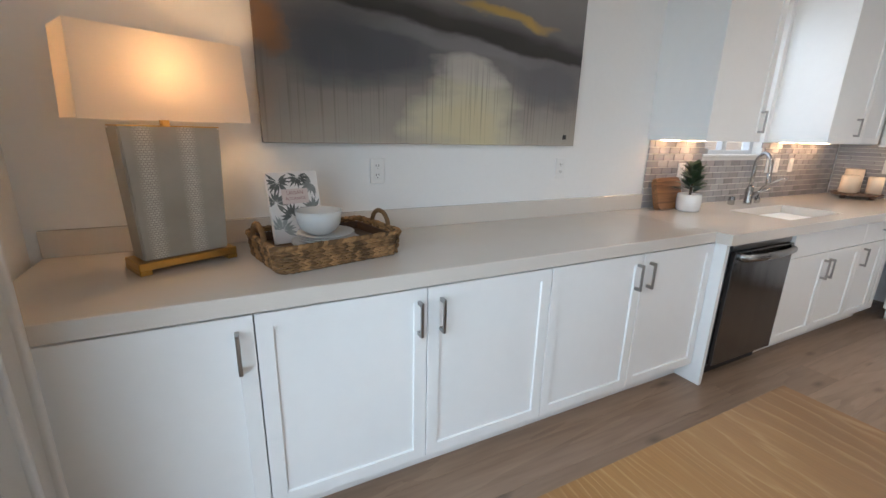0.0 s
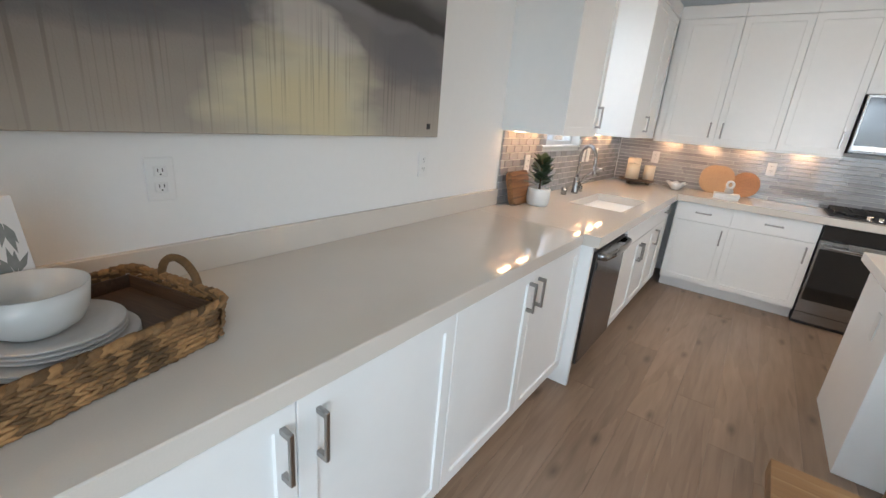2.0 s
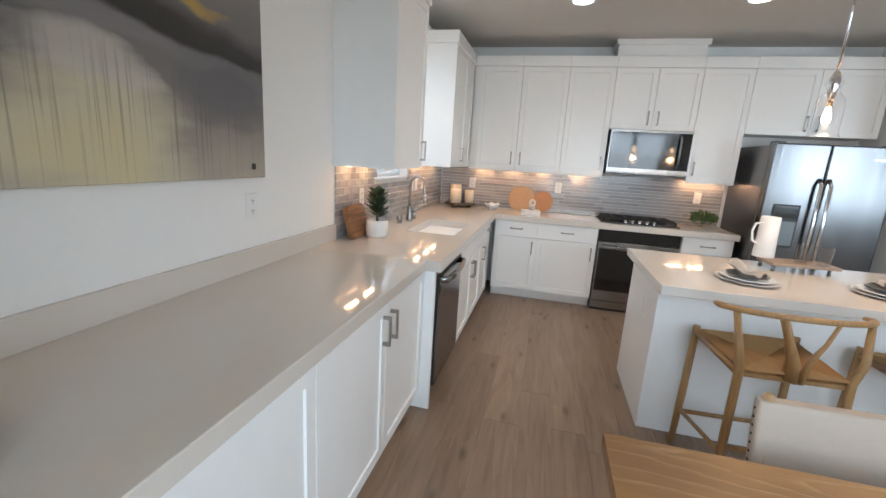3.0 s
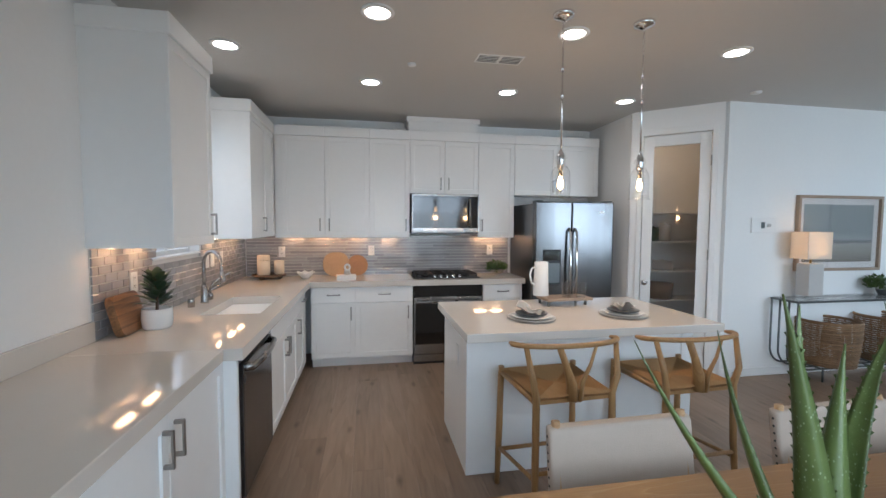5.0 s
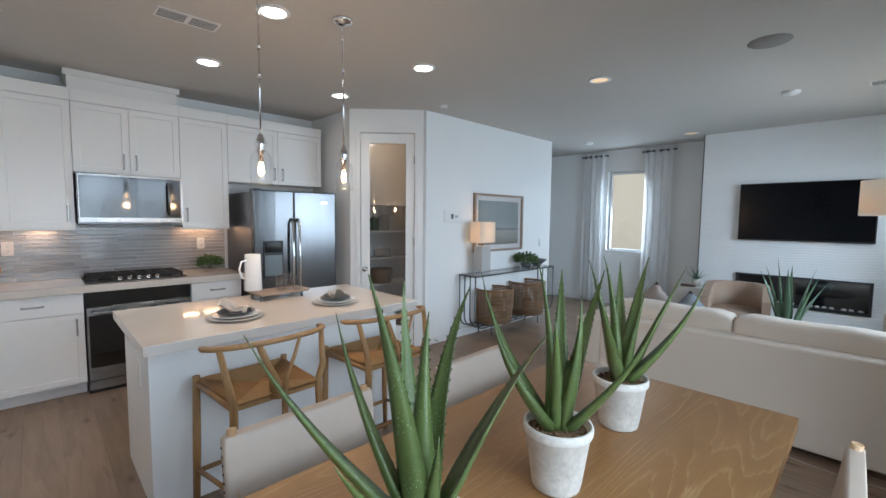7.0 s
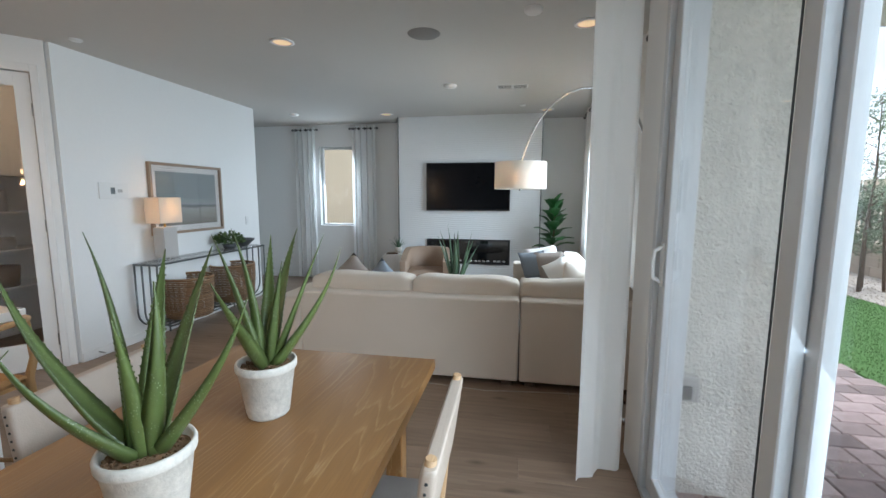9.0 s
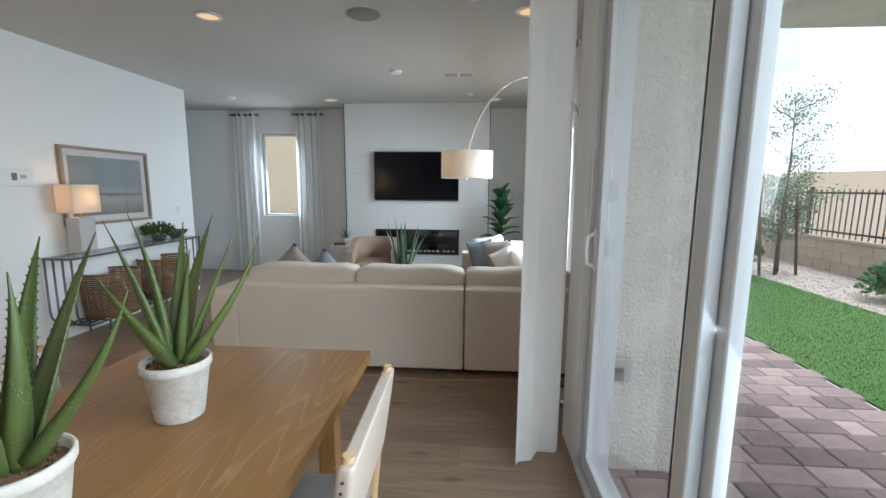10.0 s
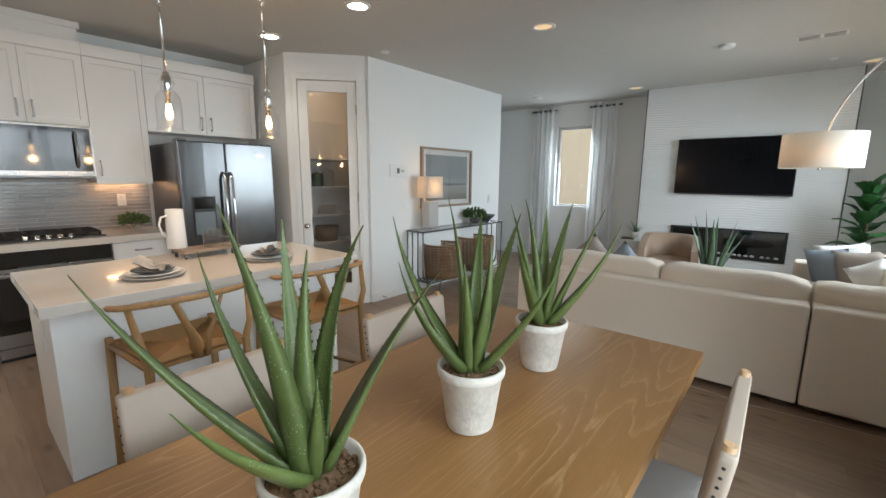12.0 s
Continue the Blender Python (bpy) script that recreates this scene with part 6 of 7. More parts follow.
bm = bmesh.new()
lo = [bm.verts.new((x * 0.135, y * 0.05, 0.04)) for x, y in ((-1, -1), (1, -1), (1, 1), (-1, 1))]
hi = [bm.verts.new((x * 0.150, y * 0.055, 0.47)) for x, y in ((-1, -1), (1, -1), (1, 1), (-1, 1))]
bm.faces.new(lo[::-1]), bm.faces.new(hi)
for i in range(4):
    bm.faces.new((lo[i], lo[(i + 1) % 4], hi[(i + 1) % 4], hi[i]))
bmesh.ops.bevel(bm, geom=bm.edges[:], offset=0.006, segments=2, affect="EDGES")
part("body", bm, snakeskin(), lm, "grey snakeskin-patterned body")
bm = bmesh.new()
box(bm, -0.158, 0.158, -0.068, 0.068, 0.016, 0.042, 0.003)
for x in (-0.14, 0.14):
    box(bm, x - 0.018, x + 0.018, -0.068, 0.068, 0.0, 0.017, 0.002)
part("foot", bm, BRASS, lm, "antique brass foot")
part("stem", boxed(-0.012, 0.012, -0.012, 0.012, 0.47, 0.62, 0.002), BRASS, lm)
part("top_plate", boxed(-0.148, 0.148, -0.054, 0.054, 0.470, 0.474), BRASS, lm)
bm = bmesh.new()
sw, sd, tw, td, z0, z1 = 0.245, 0.095, 0.235, 0.088, 0.490, 0.742
for z_a, z_b in ((z0, z1),):
    o0 = [(-sw, -sd), (sw, -sd), (sw, sd), (-sw, sd)]
    o1 = [(-tw, -td), (tw, -td), (tw, td), (-tw, td)]
    rings = [[bm.verts.new((x * s, y * s2, z)) for x, y in o] for o, z, s, s2 in ((o0, z_a, 1, 1), (o1, z_b, 1, 1), (o1, z_b, 0.99, 0.97), (o0, z_a, 0.99, 0.97))]
    for a, b in zip(rings, rings[1:] + rings[:1]):
        for i in range(4):
            bm.faces.new((a[i], a[(i + 1) % 4], b[(i + 1) % 4], b[i]))
part("shade", bm, SHADE, lm, "off-white rectangular linen shade")
part("bulb", lathe(bmesh.new(), [(0, 0.58), (0.03, 0.62), (0.022, 0.68), (0, 0.69)], 14), BULB, lm)
lamp("table_lamp_glow", "POINT", pose(-0.10, 1.80, 1.56), 8.5, WARM, 0.04)

tr = thing("basket_tray", "rectangular seagrass basket tray with two arched handles", "basket", pose(0.386, 1.725, 0.915, 0, 0, 13))
rr = random.Random(21)
hw, hd = 0.235, 0.165

def strands(bm, outline, z, step, slope, r):
    """Short fat twists laid slanting along a closed outline, like coiled seagrass."""
    per = []
    for a, b in zip(outline, outline[1:] + outline[:1]):
        k = max(1, round(math.dist(a, b) / step))
        per += [((a[0] + (b[0] - a[0]) * i / k, a[1] + (b[1] - a[1]) * i / k), (b[0] - a[0], b[1] - a[1])) for i in range(k)]
    for (x, y), d in per:
        t = Vector((d[0], d[1], 0)).normalized()
        o = Vector((t.y, -t.x, 0))
        c = Vector((x, y, z)) + o * rr.uniform(-0.001, 0.002)
        up = Vector((0, 0, slope * rr.uniform(0.7, 1.2)))
        h = t * step * rr.uniform(0.85, 1.35)
        q = r * rr.uniform(0.85, 1.2)
        tube(bm, [c - h - up * 0.6 - o * 0.003, c - h * 0.4 - up * 0.3 + o * 0.003, c + h * 0.4 + up * 0.3 + o * 0.003, c + h + up * 0.6 - o * 0.003], [q * 0.45, q, q, q * 0.45], 6)
    return bm


for j in range(8):
    f = 1 + 0.005 * j
    part("woven_strand", strands(bmesh.new(), round_rect(2 * hw * f, 2 * hd * f, 0.035, 2), 0.008 + j * 0.0108, 0.019, 0.006 if j % 2 else -0.006, 0.0048), SEAGRASS, tr)
part("lining", boxed(-hw + 0.008, hw - 0.008, -hd + 0.008, -hd + 0.012, 0.004, 0.080), DARKWOOD, tr)
part("lining", boxed(-hw + 0.008, hw - 0.008, hd - 0.012, hd - 0.008, 0.004, 0.080), DARKWOOD, tr)
for s in (-1, 1):
    part("lining", boxed(s * (hw - 0.010) - 0.002, s * (hw - 0.010) + 0.002, -hd + 0.012, hd - 0.012, 0.004, 0.080), DARKWOOD, tr)
f = 1.045
part("rim", strands(bmesh.new(), round_rect(2 * hw * f, 2 * hd * f, 0.04, 3), 0.092, 0.018, 0.007, 0.0088), SEAGRASS, tr, "thick braided rim")
part("floor", boxed(-hw + 0.013, hw - 0.013, -hd + 0.013, hd - 0.013, 0.0, 0.048), DARKWOOD, tr)
for s in (-1, 1):
    pts = [(s * (hw * 1.045 + 0.004), 0.065 * math.cos(radians(a)), 0.088 + 0.062 * math.sin(radians(a))) for a in range(0, 181, 15)]
    part("handle", tube(bmesh.new(), pts, 0.0095, 8), SEAGRASS, tr, "arched wrapped handle")
pb = thing("plate_stack", "stack of grey stoneware plates in the tray", "plates", pose(0.385, 1.70, 0.963))
for i, r in enumerate((0.128, 0.128, 0.108, 0.108, 0.108)):
    z = i * 0.009
    part("plate", lathe(bmesh.new(), [(0, z), (r * 0.6, z), (r * 0.97, z + 0.010), (r, z + 0.013), (r * 0.98, z + 0.015), (r * 0.62, z + 0.006), (0, z + 0.006)], 36), GREYCER, pb)
solid("bowl", lathe(bmesh.new(), [(0, 0), (0.050, 0), (0.053, 0.005), (0.078, 0.020), (0.091, 0.048), (0.098, 0.100), (0.0945, 0.100), (0.087, 0.050), (0.074, 0.026), (0, 0.012)], 40), mat("pale_stoneware", (0.60, 0.61, 0.60), 0.25, var=0.04), "pale grey stoneware bowl on stacked plates", "bowl", pose(0.362, 1.705, 1.008) @ Matrix.Scale(0.88, 4))


PALM = mat("palm_ink", (0.22, 0.23, 0.22), 0.5, var=0.4, s1=30, rnd=0.6)
bk = thing("botanical_book", "white book with grey palm leaf cover leaning in tray", "book", pose(0.300, 1.768, 0.964, -13, 0, 14))
part("cover", boxed(-0.10, 0.10, -0.009, -0.006, 0, 0.27, 0.001), PAPER, bk)
part("pages", boxed(-0.098, 0.098, -0.006, 0.006, 0.002, 0.268), PAPER, bk)
part("back_cover", boxed(-0.10, 0.10, 0.006, 0.009, 0, 0.27, 0.001), PAPER, bk)
rr = random.Random(14)
for cx, cz, rad, a0, a1, nb in ((-0.06, 0.235, 0.055, 150, 400, 13), (0.02, 0.25, 0.05, 160, 380, 11), (0.075, 0.225, 0.06, 120, 290, 11), (-0.075, 0.155, 0.055, -60, 200, 13), (0.07, 0.12, 0.06, 60, 250, 12), (-0.02, 0.10, 0.06, -20, 190, 12), (-0.065, 0.05, 0.06, -30, 150, 11), (0.03, 0.035, 0.055, 0, 200, 11), (0.08, 0.05, 0.05, 90, 270, 9)):
    bm = bmesh.new()
    for k in range(nb):
        a = radians(a0 + (a1 - a0) * k / (nb - 1) + rr.uniform(-5, 5))
        ln, w = rad * rr.uniform(0.75, 1.1), rad * 0.10
        d, s = Vector((math.cos(a), 0, math.sin(a))), Vector((-math.sin(a), 0, math.cos(a)))
        c = Vector((cx, -0.0094, cz))
        pts = [c + d * ln * 0.08, c + d * ln * 0.5 + s * w, c + d * ln, c + d * ln * 0.5 - s * w]
        pts = [Vector((max(-0.0985, min(0.0985, p.x)), p.y - 0.00002 * k, max(0.002, min(0.268, p.z)))) for p in pts]
        bm.faces.new([bm.verts.new(p) for p in pts])
    part("palm_leaf", bm, PALM, bk)
tlb = part("title_label", boxed(-0.05, 0.053, -0.0112, -0.0098, 0.148, 0.205), mat("blush_paper", (0.66, 0.56, 0.53), 0.6), bk, "pale blush title panel")


def lettering(text, size, material, parent, m, name="lettering"):
    cu = bpy.data.curves.new(name, "FONT")
    cu.body, cu.size, cu.extrude, cu.align_x, cu.align_y = text, size, 0.0004, "CENTER", "CENTER"
    ob = new(name, cu)
    dg = bpy.context.evaluated_depsgraph_get()
    me = bpy.data.meshes.new_from_object(ob.evaluated_get(dg))
    bpy.data.objects.remove(ob)
    me.materials.append(material)
    o = new(name, me)
    o.parent, o.matrix_basis = parent, m
    return o


ink = mat("rose_ink", (0.38, 0.20, 0.19), 0.6)
lettering("URBAN", 0.020, ink, tlb, pose(0.0015, -0.0116, 0.189, 90))
lettering("BOTANICS", 0.016, ink, tlb, pose(0.0015, -0.0116, 0.167, 90))

# by the sink
bd = thing("cutting_board", "thick walnut cutting board leaning on the backsplash", "cutting board", pose(2.775, 1.955, 0.915, -14, 0, 4))
bm = bmesh.new()
slab(bm, round_rect(0.28, 0.215, 0.045, 7), -0.019, 0.019)
bmesh.ops.rotate(bm, verts=bm.verts[:], matrix=Matrix.Rotation(radians(90), 3, "X"))
bmesh.ops.translate(bm, verts=bm.verts[:], vec=(0, 0, 0.1085))
part("board", bm, WALNUT, bd)
pp = thing("potted_rubber_plant", "small dark leafy plant in a round white pot", "potted plant", pose(2.855, 1.87, 0.915) @ Matrix.Scale(1.1, 4))
part("pot", lathe(bmesh.new(), [(0, 0), (0.058, 0), (0.066, 0.012), (0.07, 0.05), (0.068, 0.10), (0.066, 0.104), (0.061, 0.102), (0.06, 0.085), (0, 0.085)], 36), CERAMIC, pp, "matt white round pot")
part("stem", tube(bmesh.new(), [(0, 0, 0.08), (0.004, 0, 0.18), (0, 0.004, 0.27)], [0.008, 0.006, 0.003], 8), BARK, pp)
rr = random.Random(31)
for i in range(36):
    t = i / 35
    bm = bmesh.new()
    h = radians(137.5 * i + rr.uniform(-20, 20))
    out, ac_ = Vector((math.cos(h), math.sin(h), 0)), Vector((-math.sin(h), math.cos(h), 0))
    tilt = 72 - 40 * t + rr.uniform(-12, 12)
    ln, w = 0.088 - 0.022 * t, 0.024
    p, rows = Vector((0.02 * math.cos(h), 0.02 * math.sin(h), 0.115 + 0.14 * t)), []
    for k in range(7):
        s = k / 6
        a = radians(tilt - 10 + 22 * s)
        d = out * math.sin(a) + Vector((0, 0, math.cos(a)))
        if k:
            p = p + d * ln / 6
        ww = 0.002 if k == 0 else w * math.sin(math.pi * min(0.96, 0.12 + 0.84 * s)) ** 0.8
        rows.append([bm.verts.new(p + ac_ * ww * q + d.cross(ac_) * 0.18 * ww * q * q) for q in (-1, 0, 1)])
    for a, b in zip(rows, rows[1:]):
        for k in range(2):
            bm.faces.new((a[k], a[k + 1], b[k + 1], b[k])).smooth = True
    bmesh.ops.solidify(bm, geom=bm.faces[:], thickness=0.002)
    part("leaf", bm, SUCC, pp)

# east counter
rs = thing("riser_tray", "round dark wood riser tray on short feet", "tray", pose(5.03, 1.75, 0.915))
part("top", lathe(bmesh.new(), [(0, 0.03), (0.17, 0.03), (0.175, 0.036), (0.175, 0.046), (0.17, 0.05), (0, 0.05)], 36), DARKWOOD, rs)
for a in (30, 150, 270):
    part("foot", lathe(bmesh.new(), [(0, 0), (0.02, 0), (0.024, 0.015), (0.018, 0.03), (0, 0.03)], 12, (0.11 * math.cos(radians(a)), 0.11 * math.sin(radians(a)), 0)), DARKWOOD, rs)
for x, y, r, h in ((5.09, 1.82, 0.066, 0.20), (4.96, 1.79, 0.064, 0.15), (5.05, 1.65, 0.052, 0.145)):
    cd = solid("pillar_candle", lathe(bmesh.new(), [(0, 0), (r, 0), (r, h - 0.004), (r - 0.004, h), (r * 0.7, h - 0.004), (0, h - 0.006)], 28), CANDLE, "thick ivory pillar candle on the riser", "candle", pose(x, y, 0.965), "candles on the riser")
    part("wick", tube(bmesh.new(), [(0, 0, h - 0.008), (0.002, 0, h + 0.008)], 0.0015, 5), DARKSLOT, cd)
bm = bmesh.new()
n = 40
rings = []
for r, z in ((0.0, 0.0), (0.035, 0.0), (0.06, 0.03), (0.095, 0.07), (0.09, 0.07), (0.055, 0.035), (0.0, 0.014)):
    rings.append([bm.verts.new((r * math.cos(2 * math.pi * k / n) * (1 + 0.10 * math.sin(7 * 2 * math.pi * k / n) * (z / 0.07)), r * math.sin(2 * math.pi * k / n) * (1 + 0.10 * math.sin(7 * 2 * math.pi * k / n) * (z / 0.07)), z + 0.008 * math.sin(7 * 2 * math.pi * k / n) * (z / 0.07))) for k in range(n)])
for a, b in zip(rings, rings[1:]):
    for k in range(n):
        bm.faces.new((a[k], a[(k + 1) % n], b[(k + 1) % n], b[k])).smooth = True
solid("scalloped_bowl", bm, CERAMIC, "white scalloped ceramic bowl", "bowl", pose(5.0, 1.37, 0.915))
for nm, y, w, h, r, mt, x, lb in (("serving_board", 1.06, 0.29, 0.27, 0.115, PALEWOOD, 5.185, "pale striped wooden serving board leaning on tiles"), ("round_board", 0.82, 0.235, 0.235, 0.116, wood("acacia", (0.42, 0.21, 0.09), (0.30, 0.14, 0.055), "y", 0.5), 5.20, "round reddish wooden board leaning on tiles")):
    bm = bmesh.new()
    slab(bm, round_rect(w, h, r, 10), -0.009, 0.009)
    bmesh.ops.rotate(bm, verts=bm.verts[:], matrix=Matrix.Rotation(radians(90), 3, "X"))
    bmesh.ops.translate(bm, verts=bm.verts[:], vec=(0, 0, h / 2))
    solid(nm, bm, mt, lb, "cutting board", pose(x, y, 0.915, -10, 0, -90))
for i in range(2):
    b2 = thing("cookbook", "white hardback cookbook lying flat", "book", pose(4.86, 0.93, 0.915 + i * 0.024, 0, 0, -87 + 4 * i), "books by the range")
    part("cover", boxed(-0.10, 0.10, -0.075, 0.075, 0, 0.004), PAPER, b2)
    part("pages", boxed(-0.096, 0.098, -0.072, 0.072, 0.004, 0.019), PAPER, b2)
    part("cover", boxed(-0.10, 0.10, -0.075, 0.075, 0.019, 0.023), PAPER, b2)
jr = thing("ceramic_ring_jar", "small white ceramic jar with ring ornament", "ornament", pose(4.88, 0.92, 0.963))
part("jar", lathe(bmesh.new(), [(0, 0), (0.03, 0), (0.036, 0.02), (0.03, 0.045), (0, 0.048)], 20), GREYCER, jr)
part("ring", tube(bmesh.new(), [(0, 0.026 * math.cos(a), 0.078 + 0.03 * math.sin(a)) for a in (2 * math.pi * k / 16 for k in range(16))], 0.011, 8, closed=True), CERAMIC, jr)
hb = bushy("herb_bowl", pose(5.03, -0.80, 0.915), "leafy green herbs in a clear glass bowl", 8, 0.11, 0.13, 520, MOSS, 0.035, ([(0, 0), (0.05, 0), (0.085, 0.04), (0.09, 0.085), (0.086, 0.085), (0.08, 0.045), (0, 0.01)], CLEAR, 0.045))

# island settings
for y in (-0.31, -0.945):
    x = 2.74
    ps = thing("place_setting", "stacked stoneware plates set on the island", "plates", pose(x, y, 0.915), "place settings")
    for r, z, mt in ((0.150, 0.0, GREYCER), (0.128, 0.012, CERAMIC), (0.100, 0.026, DARKCER)):
        part("plate", lathe(bmesh.new(), [(0, z), (r * 0.62, z), (r * 0.97, z + 0.011), (r, z + 0.014), (r * 0.98, z + 0.016), (r * 0.62, z + 0.006), (0, z + 0.006)], 40), mt, ps)
    bm = bmesh.new()
    rr = random.Random(int(-y * 100))
    for s in (-1, 1):
        grid = []
        for i in range(9):
            row = []
            for j in range(5):
                u, v = i / 8, j / 4 - 0.5
                w = 0.018 + 0.075 * abs(u - 0.35) ** 1.2
                row.append(bm.verts.new((s * 0.006 + w * v * 1.2 + 0.008 * math.sin(8 * u + 3 * v), -0.075 + 0.15 * u, 0.052 + 0.018 * math.cos(7 * v + s) + 0.055 * max(0, u - 0.55) * 1.6 + 0.006 * math.sin(11 * u))))
            grid.append(row)
        for a, b in zip(grid, grid[1:]):
            for k in range(4):
                bm.faces.new((a[k], a[k + 1], b[k + 1], b[k])).smooth = True
    bmesh.ops.solidify(bm, geom=bm.faces[:], thickness=0.003)
    solid("napkin", bm, PILLOWWHITE, "folded white linen napkin on dark plate", "napkin", pose(x + 0.01, y, 0.900, 0, 0, -60 if y > -0.5 else 80) @ Matrix.Scale(1.22, 4), "napkins")
wb = thing("serving_riser", "low wooden serving riser on dark feet", "tray", pose(3.18, -0.735, 0.915, 0, 0, -86))
part("top", boxed(-0.165, 0.205, -0.085, 0.10, 0.035, 0.055, 0.004), FRAMEWOOD, wb)
for x in (-0.15, 0.15):
    for y in (-0.07, 0.07):
        part("foot", tube(bmesh.new(), [(x, y, 0), (x, y, 0.036)], 0.010, 8), GUNMETAL, wb)
jg = thing("pitcher", "tall white cylindrical ceramic pitcher with handle", "pitcher", pose(3.27, -0.60, 0.970))
part("body", lathe(bmesh.new(), [(0, 0), (0.058, 0), (0.06, 0.004), (0.055, 0.13), (0.052, 0.255), (0.048, 0.256), (0.05, 0.13), (0.054, 0.012), (0, 0.01)], 32), CERAMIC, jg)
part("handle", tube(bmesh.new(), [(-0.02, 0.05, 0.215), (-0.025, 0.085, 0.21), (-0.025, 0.10, 0.16), (-0.02, 0.085, 0.10), (-0.015, 0.055, 0.085)], 0.007, 8), CERAMIC, jg)
for x, y in ((3.15, -0.75), (3.23, -0.82), (3.12, -0.85)):
    gl = solid("drinking_glass", lathe(bmesh.new(), [(0, 0), (0.03, 0), (0.036, 0.11), (0.0345, 0.11), (0.0285, 0.008), (0, 0.008)], 24), CLEAR, "clear glass tumbler on the serving riser", "glass", pose(x, y, 0.970), "glasses on the riser")

# ---- ceiling fixtures ----
for x, y, lit in ((2.73, 0.64, 1), (3.35, 1.63, 1), (3.91, 0.67, 1), (3.95, -0.54, 1), (2.77, -0.57, 1), (2.82, -1.80, 1), (4.00, -1.74, 1), (1.94, -3.05, 0), (-0.42, -3.09, 0), (2.04, -6.05, 0), (-0.32, -6.10, 0)):
    cn = thing("recessed_light", "round recessed ceiling light, switched on" if lit else "round recessed ceiling light with deep warm glow", "ceiling light", pose(x, y, H), "recessed ceiling lights")
    part("trim_ring", lathe(bmesh.new(), [(0.072, -0.002), (0.095, -0.001), (0.097, -0.006), (0.072, -0.012), (0.072, -0.002)], 32), PLASTIC, cn)
    part("lens", lathe(bmesh.new(), [(0, -0.004), (0.071, -0.004)], 28), CANLIGHT if lit else glow("dim_can", (1.0, 0.66, 0.36), 0.6), cn)
    lamp("can_light", "SPOT", pose(x, y, H - 0.02), 13 if lit else 2, CAN, 0.06)
for m, w, d, k, lb in ((pose(3.25, -0.24, H, 0, 0, 90), 0.34, 0.15, 2, "white ceiling vent with dark louvres above the kitchen"), (pose(0.14, -4.76, H), 0.34, 0.14, 2, "white ceiling vent with dark louvres in living room")):
    vt = thing("ceiling_vent", lb, "vent", m)
    part("frame", boxed(-w / 2, w / 2, -d / 2, d / 2, -0.006, 0, 0.002), PLASTIC, vt)
    for s in (-1, 1):
        part("backing", boxed(s * w / 4 - w * 0.21, s * w / 4 + w * 0.21, -d * 0.38, d * 0.38, -0.0075, -0.006), DARKSLOT, vt)
        for i in range(5):
            y = -d * 0.34 + i * d * 0.17
            part("slat", boxed(s * w / 4 - w * 0.21, s * w / 4 + w * 0.21, y - 0.0012, y + 0.0012, -0.011, -0.0076), PLASTIC, vt)
spk = thing("ceiling_speaker", "round grey ceiling speaker grille", "speaker", pose(0.78, -3.09, H))
part("grille", lathe(bmesh.new(), [(0, -0.008), (0.115, -0.007), (0.125, 0)], 40), mat("speaker_mesh", (0.30, 0.29, 0.28), 0.8, bump=0.5, bs=700), spk)
for x, y, r, h, nm, lb in ((3.46, 0.37, 0.032, 0.014, "sprinkler", "small white ceiling sprinkler cover"), (3.53, -2.72, 0.045, 0.014, "sprinkler", "small white ceiling sprinkler cover"), (0.82, -4.58, 0.07, 0.03, "smoke_detector", "round white smoke detector on the ceiling"), (-0.03, -2.79, 0.06, 0.03, "smoke_detector", "round white smoke detector on the ceiling"), (3.42, -5.81, 0.07, 0.03, "smoke_detector", "round white smoke detector on the ceiling"), (0.02, -5.75, 0.04, 0.014, "sprinkler", "small white ceiling sprinkler cover")):
    sd_ = thing(nm, lb, "detector" if "smoke" in nm else "sprinkler", pose(x, y, H))
    part("cover", lathe(bmesh.new(), [(0, -h), (r * 0.8, -h), (r, -h * 0.6), (r, 0)], 24), PLASTIC, sd_)

# baseboards
for x0, x1, y0, y1 in ((3.786, 3.80, -5.37, -2.72), (-0.95, -0.28, SY, SY + 0.014), (1.945, 6.2, SY, SY + 0.014), (LX, LX + 0.014, SY, -2.22), (4.40, 4.5, -2.09, -2.076), (3.80, 6.2, -5.384, -5.37)):
    setting("baseboard", boxed(x0, x1, y0, y1, 0, 0.085, 0.003), TRIM, "low white painted baseboard", "baseboard")
solid("door_stop", tube(bmesh.new(), [(3.786, -2.86, 0.05), (3.72, -2.86, 0.045)], 0.006, 8), NICKEL, "small spring door stop on the baseboard", "door stop")
cb = tube(bmesh.new(), [(0.95, SB + 0.03, 0.004), (0.6, SB + 0.05, 0.004), (0.25, SB + 0.09, 0.004), (0.0, SB + 0.06, 0.004), (-0.3, SB + 0.03, 0.004), (-0.6, SB + 0.02, 0.004)], 0.004, 6)
solid("cable", cb, mat("clear_cable", (0.4, 0.34, 0.28), 0.4), "thin lamp cable lying behind the sofa", "cable")

